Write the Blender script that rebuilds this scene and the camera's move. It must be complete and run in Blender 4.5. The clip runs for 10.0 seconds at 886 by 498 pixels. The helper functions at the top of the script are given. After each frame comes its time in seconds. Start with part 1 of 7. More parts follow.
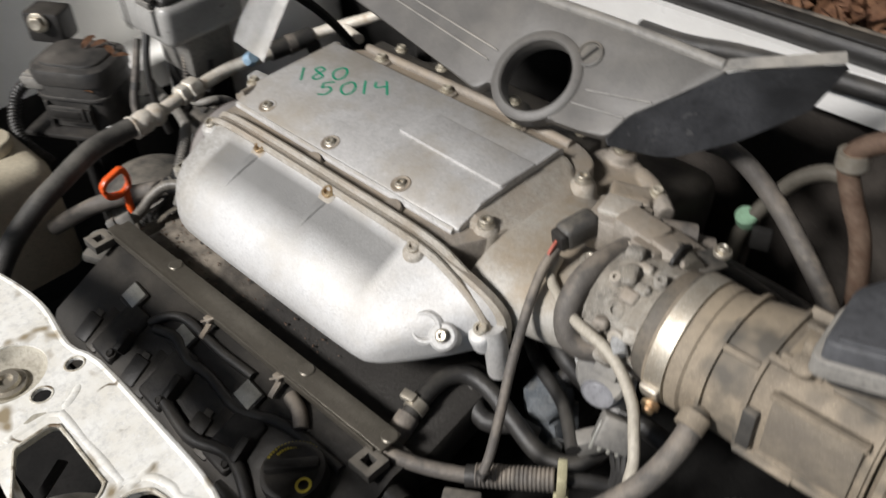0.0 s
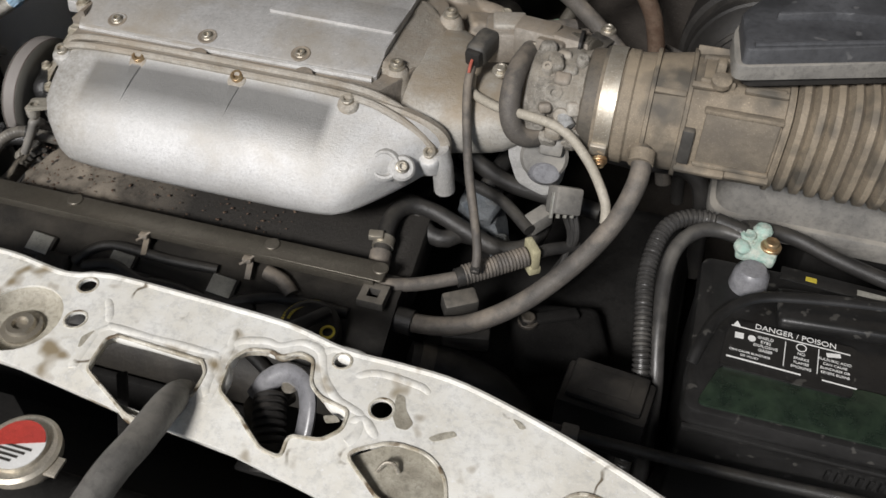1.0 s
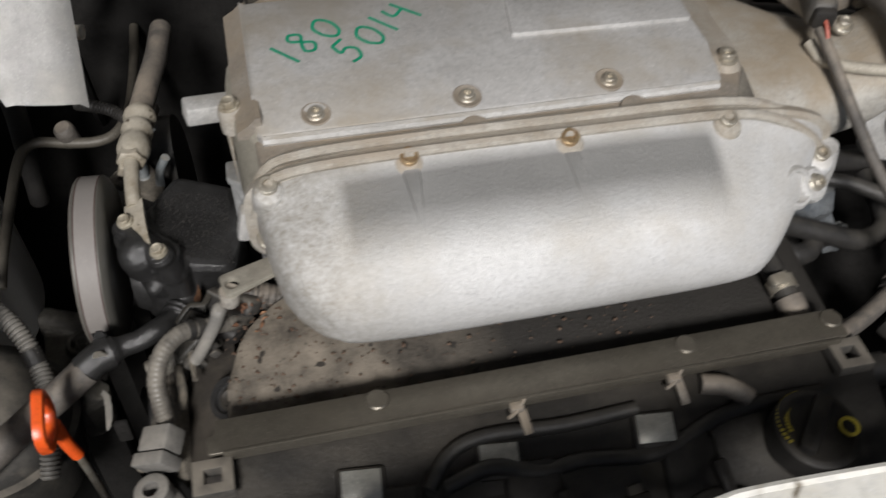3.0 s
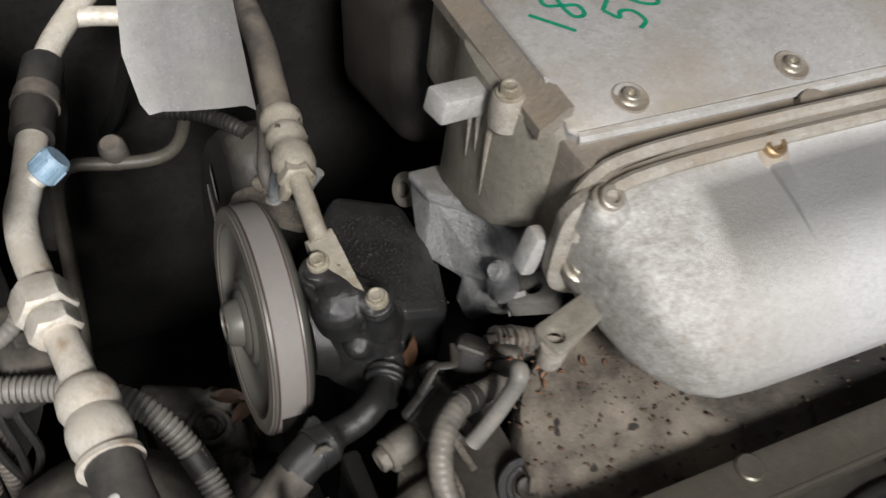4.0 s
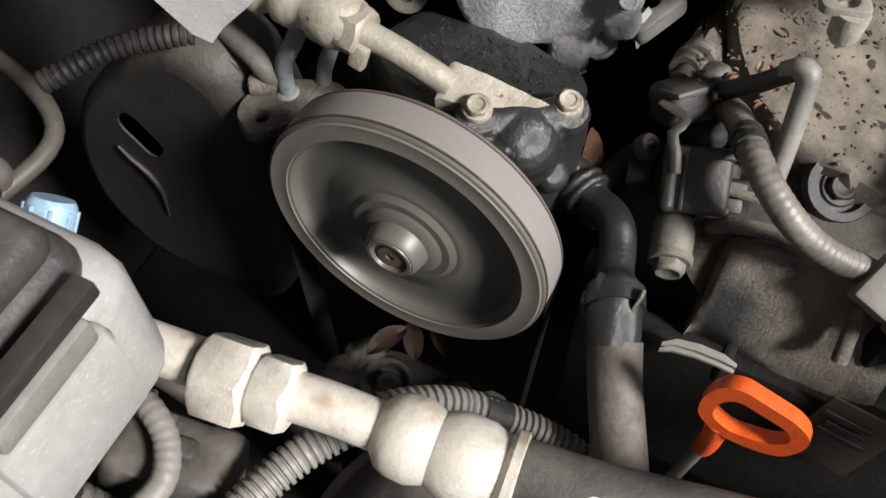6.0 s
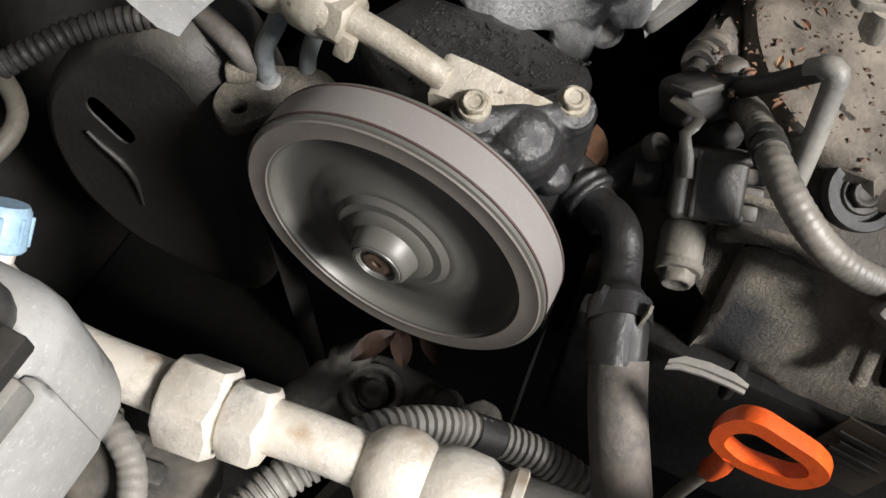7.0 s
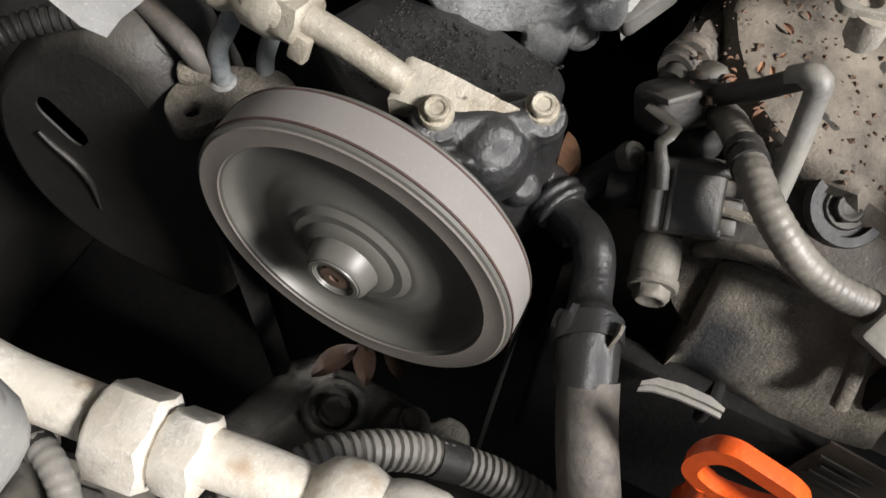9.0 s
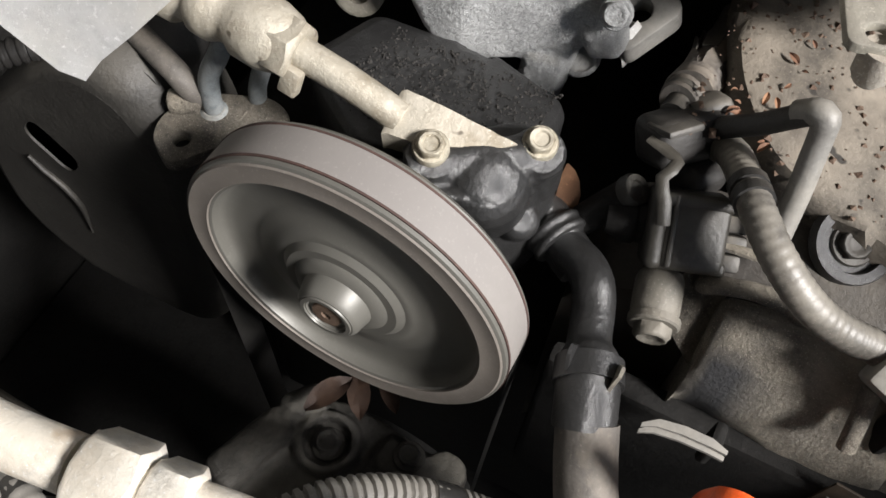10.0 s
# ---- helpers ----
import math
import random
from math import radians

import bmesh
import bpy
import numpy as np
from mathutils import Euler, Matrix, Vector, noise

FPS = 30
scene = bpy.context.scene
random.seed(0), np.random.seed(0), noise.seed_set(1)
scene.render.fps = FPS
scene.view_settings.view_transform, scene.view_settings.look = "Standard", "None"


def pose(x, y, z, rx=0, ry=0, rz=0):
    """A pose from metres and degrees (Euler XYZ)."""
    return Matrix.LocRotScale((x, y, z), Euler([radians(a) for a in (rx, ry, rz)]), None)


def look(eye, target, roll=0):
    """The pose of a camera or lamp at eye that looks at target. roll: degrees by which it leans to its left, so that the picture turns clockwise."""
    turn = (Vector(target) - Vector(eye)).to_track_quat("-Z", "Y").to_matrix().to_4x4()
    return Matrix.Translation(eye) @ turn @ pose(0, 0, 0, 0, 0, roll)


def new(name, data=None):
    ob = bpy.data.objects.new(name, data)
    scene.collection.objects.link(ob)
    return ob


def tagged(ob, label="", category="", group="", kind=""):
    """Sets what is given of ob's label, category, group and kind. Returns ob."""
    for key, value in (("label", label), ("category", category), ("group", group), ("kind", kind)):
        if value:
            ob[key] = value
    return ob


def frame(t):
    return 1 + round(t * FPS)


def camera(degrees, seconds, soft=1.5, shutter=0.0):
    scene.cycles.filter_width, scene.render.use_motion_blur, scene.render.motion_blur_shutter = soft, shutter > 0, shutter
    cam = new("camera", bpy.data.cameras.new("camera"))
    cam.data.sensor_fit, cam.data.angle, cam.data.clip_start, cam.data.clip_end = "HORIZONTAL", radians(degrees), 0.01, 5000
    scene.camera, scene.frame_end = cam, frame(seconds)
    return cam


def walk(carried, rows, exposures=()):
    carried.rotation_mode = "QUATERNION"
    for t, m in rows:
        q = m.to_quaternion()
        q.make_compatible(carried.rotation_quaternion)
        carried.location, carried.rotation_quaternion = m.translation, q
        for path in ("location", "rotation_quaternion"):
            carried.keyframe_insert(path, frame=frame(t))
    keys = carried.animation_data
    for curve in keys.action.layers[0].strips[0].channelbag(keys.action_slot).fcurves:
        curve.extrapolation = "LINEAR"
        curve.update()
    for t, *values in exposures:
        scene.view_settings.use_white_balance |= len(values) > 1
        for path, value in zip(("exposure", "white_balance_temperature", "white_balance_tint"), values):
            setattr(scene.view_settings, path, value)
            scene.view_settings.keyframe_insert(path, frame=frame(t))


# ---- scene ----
cam = camera(51.9, 10.0, 1.5, 0.3)
PATH = [
    (0, 0.5336, -0.3779, 1.3382, 49.03, 2.37, 44.23),
    (0.5, 0.4564, -0.5398, 1.3292, 46.14, 1.02, 26.28),
    (1, 0.3766, -0.6201, 1.3370, 44.66, -0.44, 16.60),
    (1.5, 0.2746, -0.6076, 1.3015, 45.45, -2.64, 9.79),
    (2, 0.1038, -0.5361, 1.2686, 46.70, -3.33, 2.77),
    (2.2, 0.0600, -0.5104, 1.2656, 46.99, -2.16, 0.85),
    (3.3, -0.2732, -0.3647, 1.1919, 41.16, -2.83, -16.29),
    (3.5, -0.3193, -0.3314, 1.1669, 41.17, -3.97, -17.14),
    (4, -0.4010, -0.2183, 1.1099, 42.93, -6.50, -24.45),
    (4.5, -0.4482, -0.1638, 1.0612, 38.67, -5.48, -33.61),
    (5, -0.5104, -0.1107, 1.0508, 36.56, -3.19, -50.31),
    (5.5, -0.5287, -0.0598, 1.0406, 35.35, -1.79, -58.86),
    (6, -0.5050, -0.0061, 1.0193, 31.92, -0.59, -63.53),
    (7.5, -0.4790, 0.0085, 0.9998, 29.68, -1.78, -63.02),
    (8, -0.4751, 0.0094, 0.9924, 29.60, -2.19, -62.97),
    (8.5, -0.4687, 0.0065, 0.9889, 29.33, -2.29, -63.12),
    (9, -0.4632, 0.0054, 0.9905, 29.62, -2.49, -63.34),
    (9.5, -0.4546, 0.0047, 0.9899, 29.74, -2.50, -63.36),
    (10, -0.4486, 0.0098, 0.9889, 29.71, -2.43, -63.12),
]
walk(cam, [(r[0], pose(*r[1:])) for r in PATH],
     [(0.0, 0.02), (0.5, -0.18), (1.5, -0.35), (2.2, -0.36), (3.3, -0.26), (4.0, -0.14), (4.5, 0.12), (5.0, 0.5), (6.0, 0.53), (8.0, 0.57), (9.0, 0.6), (9.5, 0.67), (10.0, 0.84)])

# ---- light ----
world = bpy.data.worlds.new("sky")
scene.world = world
world.use_nodes = True
wn = world.node_tree
sky = wn.nodes.new("ShaderNodeTexSky")
sky.sky_type = "NISHITA"
sky.sun_disc = False
sky.sun_elevation = radians(39.5)
sky.sun_rotation = radians(194)
wn.links.new(sky.outputs[0], wn.nodes["Background"].inputs[0])
wn.nodes["Background"].inputs[1].default_value = 0.062
sun = new("sun", bpy.data.lights.new("sun", "SUN"))
sun.data.energy = 5.0
sun.data.angle = radians(12)
sun.data.color = (1.0, 0.97, 0.95)
sun.matrix_world = look((-0.55, -2.4, 2.83), (0.0, 0.0, 0.8))


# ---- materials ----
def mat(name, col, col2, rough=0.5, metal=0.0, scale=30.0, bump=0.15, dust=0.0, dust_col=(0.30, 0.25, 0.19), fine=220.0, spots=0.0, spot_col=(0.03, 0.025, 0.02), grain=0.6, toned=None, spec=0.5, spot_at=(0.66, 0.70), caked=None, scuff=None):
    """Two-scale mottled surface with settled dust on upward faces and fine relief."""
    m = bpy.data.materials.new(name)
    m.use_nodes = True
    nt = m.node_tree
    p = nt.nodes["Principled BSDF"]
    L = nt.links.new
    tc = nt.nodes.new("ShaderNodeTexCoord")

    def noise_tex(s, d=4.0, r=0.6):
        n = nt.nodes.new("ShaderNodeTexNoise")
        n.inputs["Scale"].default_value, n.inputs["Detail"].default_value, n.inputs["Roughness"].default_value = s, d, r
        L(tc.outputs["Object"], n.inputs["Vector"])
        return n

    def ramp(src, a, b):
        r = nt.nodes.new("ShaderNodeMapRange")
        r.inputs["From Min"].default_value, r.inputs["From Max"].default_value = a, b
        L(src, r.inputs["Value"])
        return r.outputs["Result"]

    def mix(fac, a, b):
        x = nt.nodes.new("ShaderNodeMix")
        x.data_type = "RGBA"
        L(fac, x.inputs["Factor"])
        for v, s in ((a, x.inputs["A"]), (b, x.inputs["B"])):
            if isinstance(v, tuple):
                s.default_value = (*v, 1)
            else:
                L(v, s)
        return x.outputs["Result"]

    big, small, grit = noise_tex(scale), noise_tex(fine, 6.0, 0.75), noise_tex(fine * 3.3, 3.0, 0.7)
    c = mix(ramp(big.outputs["Fac"], 0.36, 0.64), col, col2)
    c = mix(ramp(small.outputs["Fac"], 0.47, 0.80), c, tuple(v * (1 - 0.72 * grain) for v in col))
    c = mix(ramp(grit.outputs["Fac"], 0.58, 0.78), c, tuple(min(0.9, v * (1 + 0.9 * grain) + 0.02 * grain) for v in col))
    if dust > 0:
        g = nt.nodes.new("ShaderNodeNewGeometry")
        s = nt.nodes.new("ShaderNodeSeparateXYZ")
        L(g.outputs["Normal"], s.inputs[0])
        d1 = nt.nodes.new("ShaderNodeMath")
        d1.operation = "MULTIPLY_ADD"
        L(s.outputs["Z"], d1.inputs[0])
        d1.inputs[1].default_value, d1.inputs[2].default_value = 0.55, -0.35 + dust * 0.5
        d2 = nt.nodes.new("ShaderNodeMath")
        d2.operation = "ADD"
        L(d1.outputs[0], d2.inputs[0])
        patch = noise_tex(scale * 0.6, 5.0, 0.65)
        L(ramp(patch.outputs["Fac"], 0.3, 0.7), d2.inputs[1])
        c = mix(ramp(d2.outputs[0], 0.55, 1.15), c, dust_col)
    if spots > 0:
        sp = noise_tex(spots, 2.0, 0.5)
        c = mix(ramp(sp.outputs["Fac"], *spot_at), c, spot_col)
    if toned:
        # a darker field with soft, uneven borders; serves stains and painted shade
        lo, hi, soft, toned_col = toned
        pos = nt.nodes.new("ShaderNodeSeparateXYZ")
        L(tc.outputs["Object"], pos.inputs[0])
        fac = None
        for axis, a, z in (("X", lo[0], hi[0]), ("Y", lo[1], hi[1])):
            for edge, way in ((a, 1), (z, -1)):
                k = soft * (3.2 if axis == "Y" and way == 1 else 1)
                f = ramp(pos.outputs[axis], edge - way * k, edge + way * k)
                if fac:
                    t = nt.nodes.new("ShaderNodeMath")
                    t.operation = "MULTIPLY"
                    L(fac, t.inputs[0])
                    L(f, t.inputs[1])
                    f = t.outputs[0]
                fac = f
        c = mix(fac, c, mix(ramp(big.outputs["Fac"], 0.3, 0.7), toned_col, tuple(v * 0.78 for v in toned_col)))
    if caked:
        # dried dirt that thins out along the part's length
        a, z, dirt = caked
        pos2 = nt.nodes.new("ShaderNodeSeparateXYZ")
        L(tc.outputs["Object"], pos2.inputs[0])
        f1 = ramp(pos2.outputs["X"], a, z)
        f2 = nt.nodes.new("ShaderNodeMath")
        f2.operation = "MULTIPLY"
        L(f1, f2.inputs[0])
        cake = noise_tex(190.0, 8.0, 0.8)
        L(ramp(cake.outputs["Fac"], 0.30, 0.72), f2.inputs[1])
        c = mix(f2.outputs[0], c, dirt)
    if scuff:
        # thin wandering scratches, gathered in patches
        line = noise_tex(11.0, 3.0, 0.55)
        off = nt.nodes.new("ShaderNodeMath")
        off.operation = "SUBTRACT"
        L(line.outputs["Fac"], off.inputs[0])
        off.inputs[1].default_value = 0.5
        mag = nt.nodes.new("ShaderNodeMath")
        mag.operation = "ABSOLUTE"
        L(off.outputs[0], mag.inputs[0])
        both = nt.nodes.new("ShaderNodeMath")
        both.operation = "MULTIPLY"
        L(ramp(mag.outputs[0], 0.012, 0.004), both.inputs[0])
        L(ramp(noise_tex(26.0, 4.0, 0.6).outputs["Fac"], 0.54, 0.64), both.inputs[1])
        c = mix(both.outputs[0], c, scuff)
    L(c, p.inputs["Base Color"])
    p.inputs["Metallic"].default_value = metal
    p.inputs["Specular IOR Level"].default_value = spec
    rr = nt.nodes.new("ShaderNodeMapRange")
    rr.inputs["To Min"].default_value, rr.inputs["To Max"].default_value = max(0.05, rough - 0.12), min(1.0, rough + 0.14)
    L(big.outputs["Fac"], rr.inputs["Value"])
    L(rr.outputs["Result"], p.inputs["Roughness"])
    b = nt.nodes.new("ShaderNodeBump")
    b.inputs["Strength"].default_value, b.inputs["Distance"].default_value = bump, 0.003
    L(small.outputs["Fac"], b.inputs["Height"])
    L(b.outputs["Normal"], p.inputs["Normal"])
    return m


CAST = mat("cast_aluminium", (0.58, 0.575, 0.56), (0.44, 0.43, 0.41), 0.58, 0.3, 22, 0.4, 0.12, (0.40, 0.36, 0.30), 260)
# the upper front slope is darker between soft borders
RUNNER = mat("runner_cover_aluminium", (0.63, 0.63, 0.625), (0.515, 0.51, 0.495), 0.5, 0.21, 14, 0.28, 0.05, (0.46, 0.43, 0.38), 420, grain=0.55, toned=((-0.126, -0.106), (0.116, -0.067), 0.0045, (0.25, 0.248, 0.24)), caked=(-0.088, -0.15, (0.215, 0.192, 0.15)))
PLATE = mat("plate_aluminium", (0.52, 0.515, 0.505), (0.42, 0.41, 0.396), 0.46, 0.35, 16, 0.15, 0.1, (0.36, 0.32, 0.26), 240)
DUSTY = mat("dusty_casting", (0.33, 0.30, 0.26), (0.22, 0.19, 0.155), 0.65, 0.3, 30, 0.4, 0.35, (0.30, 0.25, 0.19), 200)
CASTROUGH = mat("rough_casting", (0.50, 0.505, 0.50), (0.33, 0.333, 0.33), 0.5, 0.25, 40, 0.9, 0.1, (0.36, 0.34, 0.30), 420, grain=0.9)
SANDCAST = mat("oil_patched_sandy_casting", (0.27, 0.24, 0.19), (0.10, 0.09, 0.076), 0.72, 0.0, 22, 0.8, 0.12, (0.30, 0.265, 0.205), 520, grain=1.1, toned=((-0.0345, 0.006), (-0.0215, 0.027), 0.0028, (0.024, 0.024, 0.026)))
SANDY = mat("sand_caked_casting", (0.30, 0.265, 0.21), (0.075, 0.067, 0.058), 0.72, 0.0, 34, 1.0, 0.12, (0.28, 0.245, 0.19), 480, grain=1.1)
LUGDUST = mat("dusty_grey_lug", (0.18, 0.168, 0.143), (0.125, 0.115, 0.096), 0.55, 0.15, 40, 0.3, 0.1, (0.22, 0.2, 0.165), 260)
OLIVE = mat("dull_olive_casting", (0.30, 0.282, 0.235), (0.21, 0.195, 0.16), 0.6, 0.1, 26, 0.3, 0.05, (0.2, 0.18, 0.15), 260)
STEEL = mat("zinc_steel", (0.55, 0.52, 0.45), (0.38, 0.33, 0.26), 0.38, 0.7, 60, 0.2, 0.2, (0.4, 0.36, 0.29), 300)
GOLD = mat("yellow_zinc", (0.55, 0.42, 0.25), (0.36, 0.22, 0.12), 0.35, 0.8, 80, 0.2)
CHROME = mat("clamp_steel", (0.60, 0.56, 0.48), (0.42, 0.37, 0.30), 0.48, 0.7, 40, 0.05)
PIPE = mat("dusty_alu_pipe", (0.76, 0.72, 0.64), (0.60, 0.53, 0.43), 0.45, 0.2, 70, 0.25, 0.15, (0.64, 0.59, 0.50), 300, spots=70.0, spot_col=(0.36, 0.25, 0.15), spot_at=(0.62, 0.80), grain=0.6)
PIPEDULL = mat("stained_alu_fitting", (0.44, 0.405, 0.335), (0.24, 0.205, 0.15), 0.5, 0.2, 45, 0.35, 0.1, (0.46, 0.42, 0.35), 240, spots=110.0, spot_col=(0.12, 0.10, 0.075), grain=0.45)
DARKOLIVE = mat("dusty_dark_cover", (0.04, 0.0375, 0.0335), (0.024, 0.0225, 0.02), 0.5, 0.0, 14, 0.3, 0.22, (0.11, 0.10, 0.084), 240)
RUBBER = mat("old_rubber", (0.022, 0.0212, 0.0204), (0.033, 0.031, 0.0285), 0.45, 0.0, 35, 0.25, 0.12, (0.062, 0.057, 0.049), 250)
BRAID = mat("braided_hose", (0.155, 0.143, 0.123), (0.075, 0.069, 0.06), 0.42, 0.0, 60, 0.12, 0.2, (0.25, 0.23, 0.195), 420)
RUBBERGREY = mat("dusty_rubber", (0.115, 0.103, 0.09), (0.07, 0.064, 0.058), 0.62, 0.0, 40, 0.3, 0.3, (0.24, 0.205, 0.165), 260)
BLACK = mat("black_plastic", (0.018, 0.017, 0.016), (0.028, 0.026, 0.024), 0.5, 0.0, 25, 0.2, 0.08, (0.06, 0.054, 0.046), 200, spec=0.35)
BLACKDUSTY = mat("dusty_black_plastic", (0.045, 0.043, 0.04), (0.075, 0.07, 0.062), 0.55, 0.0, 28, 0.2, 0.35, (0.19, 0.17, 0.14), 220)
OILY = mat("oily_black_casting", (0.026, 0.0257, 0.0255), (0.014, 0.0138, 0.0137), 0.33, 0.0, 80, 0.3, 0.0, fine=700, grain=1.0, spec=0.85)
GRIME = mat("oil_caked_crumbs", (0.045, 0.042, 0.039), (0.022, 0.021, 0.02), 0.85, 0.0, 120, 0.4, 0.0, fine=480, spec=0.15)
BOLTDUST = mat("dusty_zinc_bolt", (0.42, 0.385, 0.305), (0.22, 0.185, 0.13), 0.5, 0.35, 130, 0.35, 0.3, (0.46, 0.42, 0.34), 420, grain=0.7)
WEDGE = mat("smudged_black_plastic", (0.040, 0.041, 0.044), (0.082, 0.084, 0.09), 0.5, 0.0, 22, 0.12, 0.0, fine=200, spots=60.0, spot_col=(0.11, 0.11, 0.112), grain=0.3)
SHELL = mat("dust_filmed_plastic", (0.105, 0.10, 0.093), (0.078, 0.074, 0.069), 0.5, 0.0, 12, 0.15, 0.15, (0.15, 0.14, 0.125), 260, grain=0.45)
ACTUATOR = mat("worn_black_plastic", (0.030, 0.029, 0.028), (0.05, 0.047, 0.043), 0.42, 0.0, 30, 0.2, 0.12, (0.11, 0.10, 0.088), 220, grain=0.6)
GREYPLASTIC = mat("grey_dusty_plastic", (0.15, 0.145, 0.135), (0.22, 0.21, 0.19), 0.5, 0.0, 24, 0.15, 0.35, (0.30, 0.28, 0.245), 180)
TAN = mat("dust_caked_duct", (0.30, 0.25, 0.185), (0.19, 0.158, 0.118), 0.7, 0.0, 20, 0.4, 0.2, (0.28, 0.23, 0.165), 240, spots=30.0, spot_col=(0.095, 0.085, 0.07), grain=0.7, spot_at=(0.48, 0.68))
TANDARK = mat("dark_wiped_duct", (0.095, 0.085, 0.07), (0.15, 0.125, 0.095), 0.6, 0.0, 30, 0.3)
WHITEPAINT = mat("worn_white_paint", (0.86, 0.855, 0.81), (0.76, 0.735, 0.66), 0.35, 0.0, 26, 0.1, 0.0, fine=130, spots=34.0, spot_col=(0.30, 0.245, 0.16), spot_at=(0.60, 0.70), grain=0.55, scuff=(0.16, 0.13, 0.09))
GRIMYPAINT = mat("dirt_edged_white_paint", (0.70, 0.67, 0.58), (0.36, 0.31, 0.22), 0.5, 0.0, 70, 0.35, 0.0, fine=260, spots=90.0, spot_col=(0.14, 0.10, 0.06), spot_at=(0.56, 0.68), grain=0.8)
CLEANWHITE = mat("clean_white_paint", (0.82, 0.815, 0.79), (0.74, 0.73, 0.70), 0.3, 0.0, 8, 0.03, 0.0, fine=90, grain=0.1)
TANWIPE = mat("wiped_duct_panel", (0.22, 0.188, 0.145), (0.15, 0.13, 0.105), 0.6, 0.0, 26, 0.25, 0.1, (0.28, 0.23, 0.165), 240, grain=0.6)
WELLDIRT = mat("dirty_paint", (0.30, 0.275, 0.22), (0.5, 0.47, 0.39), 0.6, 0.0, 50, 0.3, 0.0, fine=300)
FIREWALL = mat("brown_grimy_insulation", (0.05, 0.043, 0.037), (0.032, 0.028, 0.0245), 0.85, 0.0, 10, 0.5, 0.0, fine=120, spec=0.2)
# grimy paint, near black because deep-bay shade is put into the colour
DARKPAINT = mat("grimy_shade_dark_paint", (0.011, 0.0106, 0.0101), (0.018, 0.0171, 0.016), 0.78, 0.0, 14, 0.3, 0.0, fine=150, spec=0.15)
BATTERY = mat("black_battery_case", (0.011, 0.0108, 0.0105), (0.018, 0.0175, 0.017), 0.35, 0.0, 20, 0.08, 0.0, fine=220, spots=90.0, spot_col=(0.05, 0.048, 0.044), grain=0.5)
VALVE = mat("brown_black_valve_cover", (0.06, 0.052, 0.043), (0.036, 0.032, 0.028), 0.55, 0.1, 20, 0.3, 0.15, (0.11, 0.095, 0.075), 240)
# dark field to the right: the runner cover's shadow put into the colour
SPECKLED = mat("oil_speckled_casting", (0.16, 0.139, 0.111), (0.053, 0.045, 0.036), 0.7, 0.0, 32, 0.4, 0.15, (0.25, 0.215, 0.17), 320, spots=95.0, toned=((-0.07, -1.0), (1.0, 1.0), 0.05, (0.02, 0.0175, 0.0145)))
RAILMAT = mat("dusty_brown_rail", (0.095, 0.086, 0.07), (0.066, 0.059, 0.048), 0.5, 0.15, 20, 0.15, 0.1, (0.14, 0.125, 0.10), 240)
RAILSHEEN = mat("dusty_brown_pressed_rail", (0.17, 0.155, 0.127), (0.12, 0.108, 0.088), 0.36, 0.6, 20, 0.12, 0.08, (0.14, 0.125, 0.10), 240)
CONDUIT = mat("ribbed_conduit", (0.05, 0.048, 0.046), (0.03, 0.0287, 0.027), 0.36, 0.0, 40, 0.1, 0.12, (0.10, 0.094, 0.084), 260)
PALECLIP = mat("pale_yellow_clip", (0.46, 0.43, 0.28), (0.34, 0.31, 0.20), 0.5, 0.0, 60, 0.1)
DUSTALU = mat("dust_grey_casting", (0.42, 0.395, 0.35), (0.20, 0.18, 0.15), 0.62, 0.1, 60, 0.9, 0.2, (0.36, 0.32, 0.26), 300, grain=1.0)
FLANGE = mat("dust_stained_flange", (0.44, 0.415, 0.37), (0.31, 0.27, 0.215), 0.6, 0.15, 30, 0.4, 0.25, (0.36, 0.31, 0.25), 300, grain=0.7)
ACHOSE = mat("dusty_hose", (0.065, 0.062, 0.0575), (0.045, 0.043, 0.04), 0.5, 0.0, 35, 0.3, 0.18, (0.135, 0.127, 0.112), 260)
# dusty black plastic, painted pale to stand for the sky's reflection
FUSE = mat("dusty_sheen_plastic", (0.36, 0.355, 0.34), (0.29, 0.285, 0.27), 0.34, 0.0, 20, 0.08, 0.2, (0.38, 0.36, 0.32), 220, spots=60.0, spot_col=(0.2, 0.19, 0.18), grain=0.4)
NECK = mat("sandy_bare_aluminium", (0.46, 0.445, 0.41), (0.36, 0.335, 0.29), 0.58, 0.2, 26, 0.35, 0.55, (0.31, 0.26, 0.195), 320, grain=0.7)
RINGED = mat("pale_ringed_conduit", (0.25, 0.238, 0.215), (0.18, 0.17, 0.152), 0.5, 0.0, 40, 0.1, 0.15, (0.22, 0.205, 0.18), 260)
# brown casting, darkened: shade behind the support panel is in this colour
SLOPE = mat("grimy_brown_casting", (0.03, 0.0267, 0.022), (0.018, 0.016, 0.0133), 0.5, 0.1, 20, 0.25, 0.1, (0.065, 0.057, 0.046), 240)
SHIELD = mat("pale_shield", (0.44, 0.435, 0.425), (0.35, 0.345, 0.33), 0.45, 0.2, 25, 0.1, 0.1, (0.5, 0.48, 0.44), 220, grain=0.4)
CORRODED = mat("corroded_aluminium", (0.19, 0.20, 0.205), (0.085, 0.10, 0.115), 0.6, 0.2, 45, 0.8, 0.1, (0.22, 0.21, 0.18), 260, grain=0.9)
STICKER = mat("pale_foil_sticker", (0.52, 0.515, 0.47), (0.42, 0.41, 0.36), 0.3, 0.5, 50, 0.05)
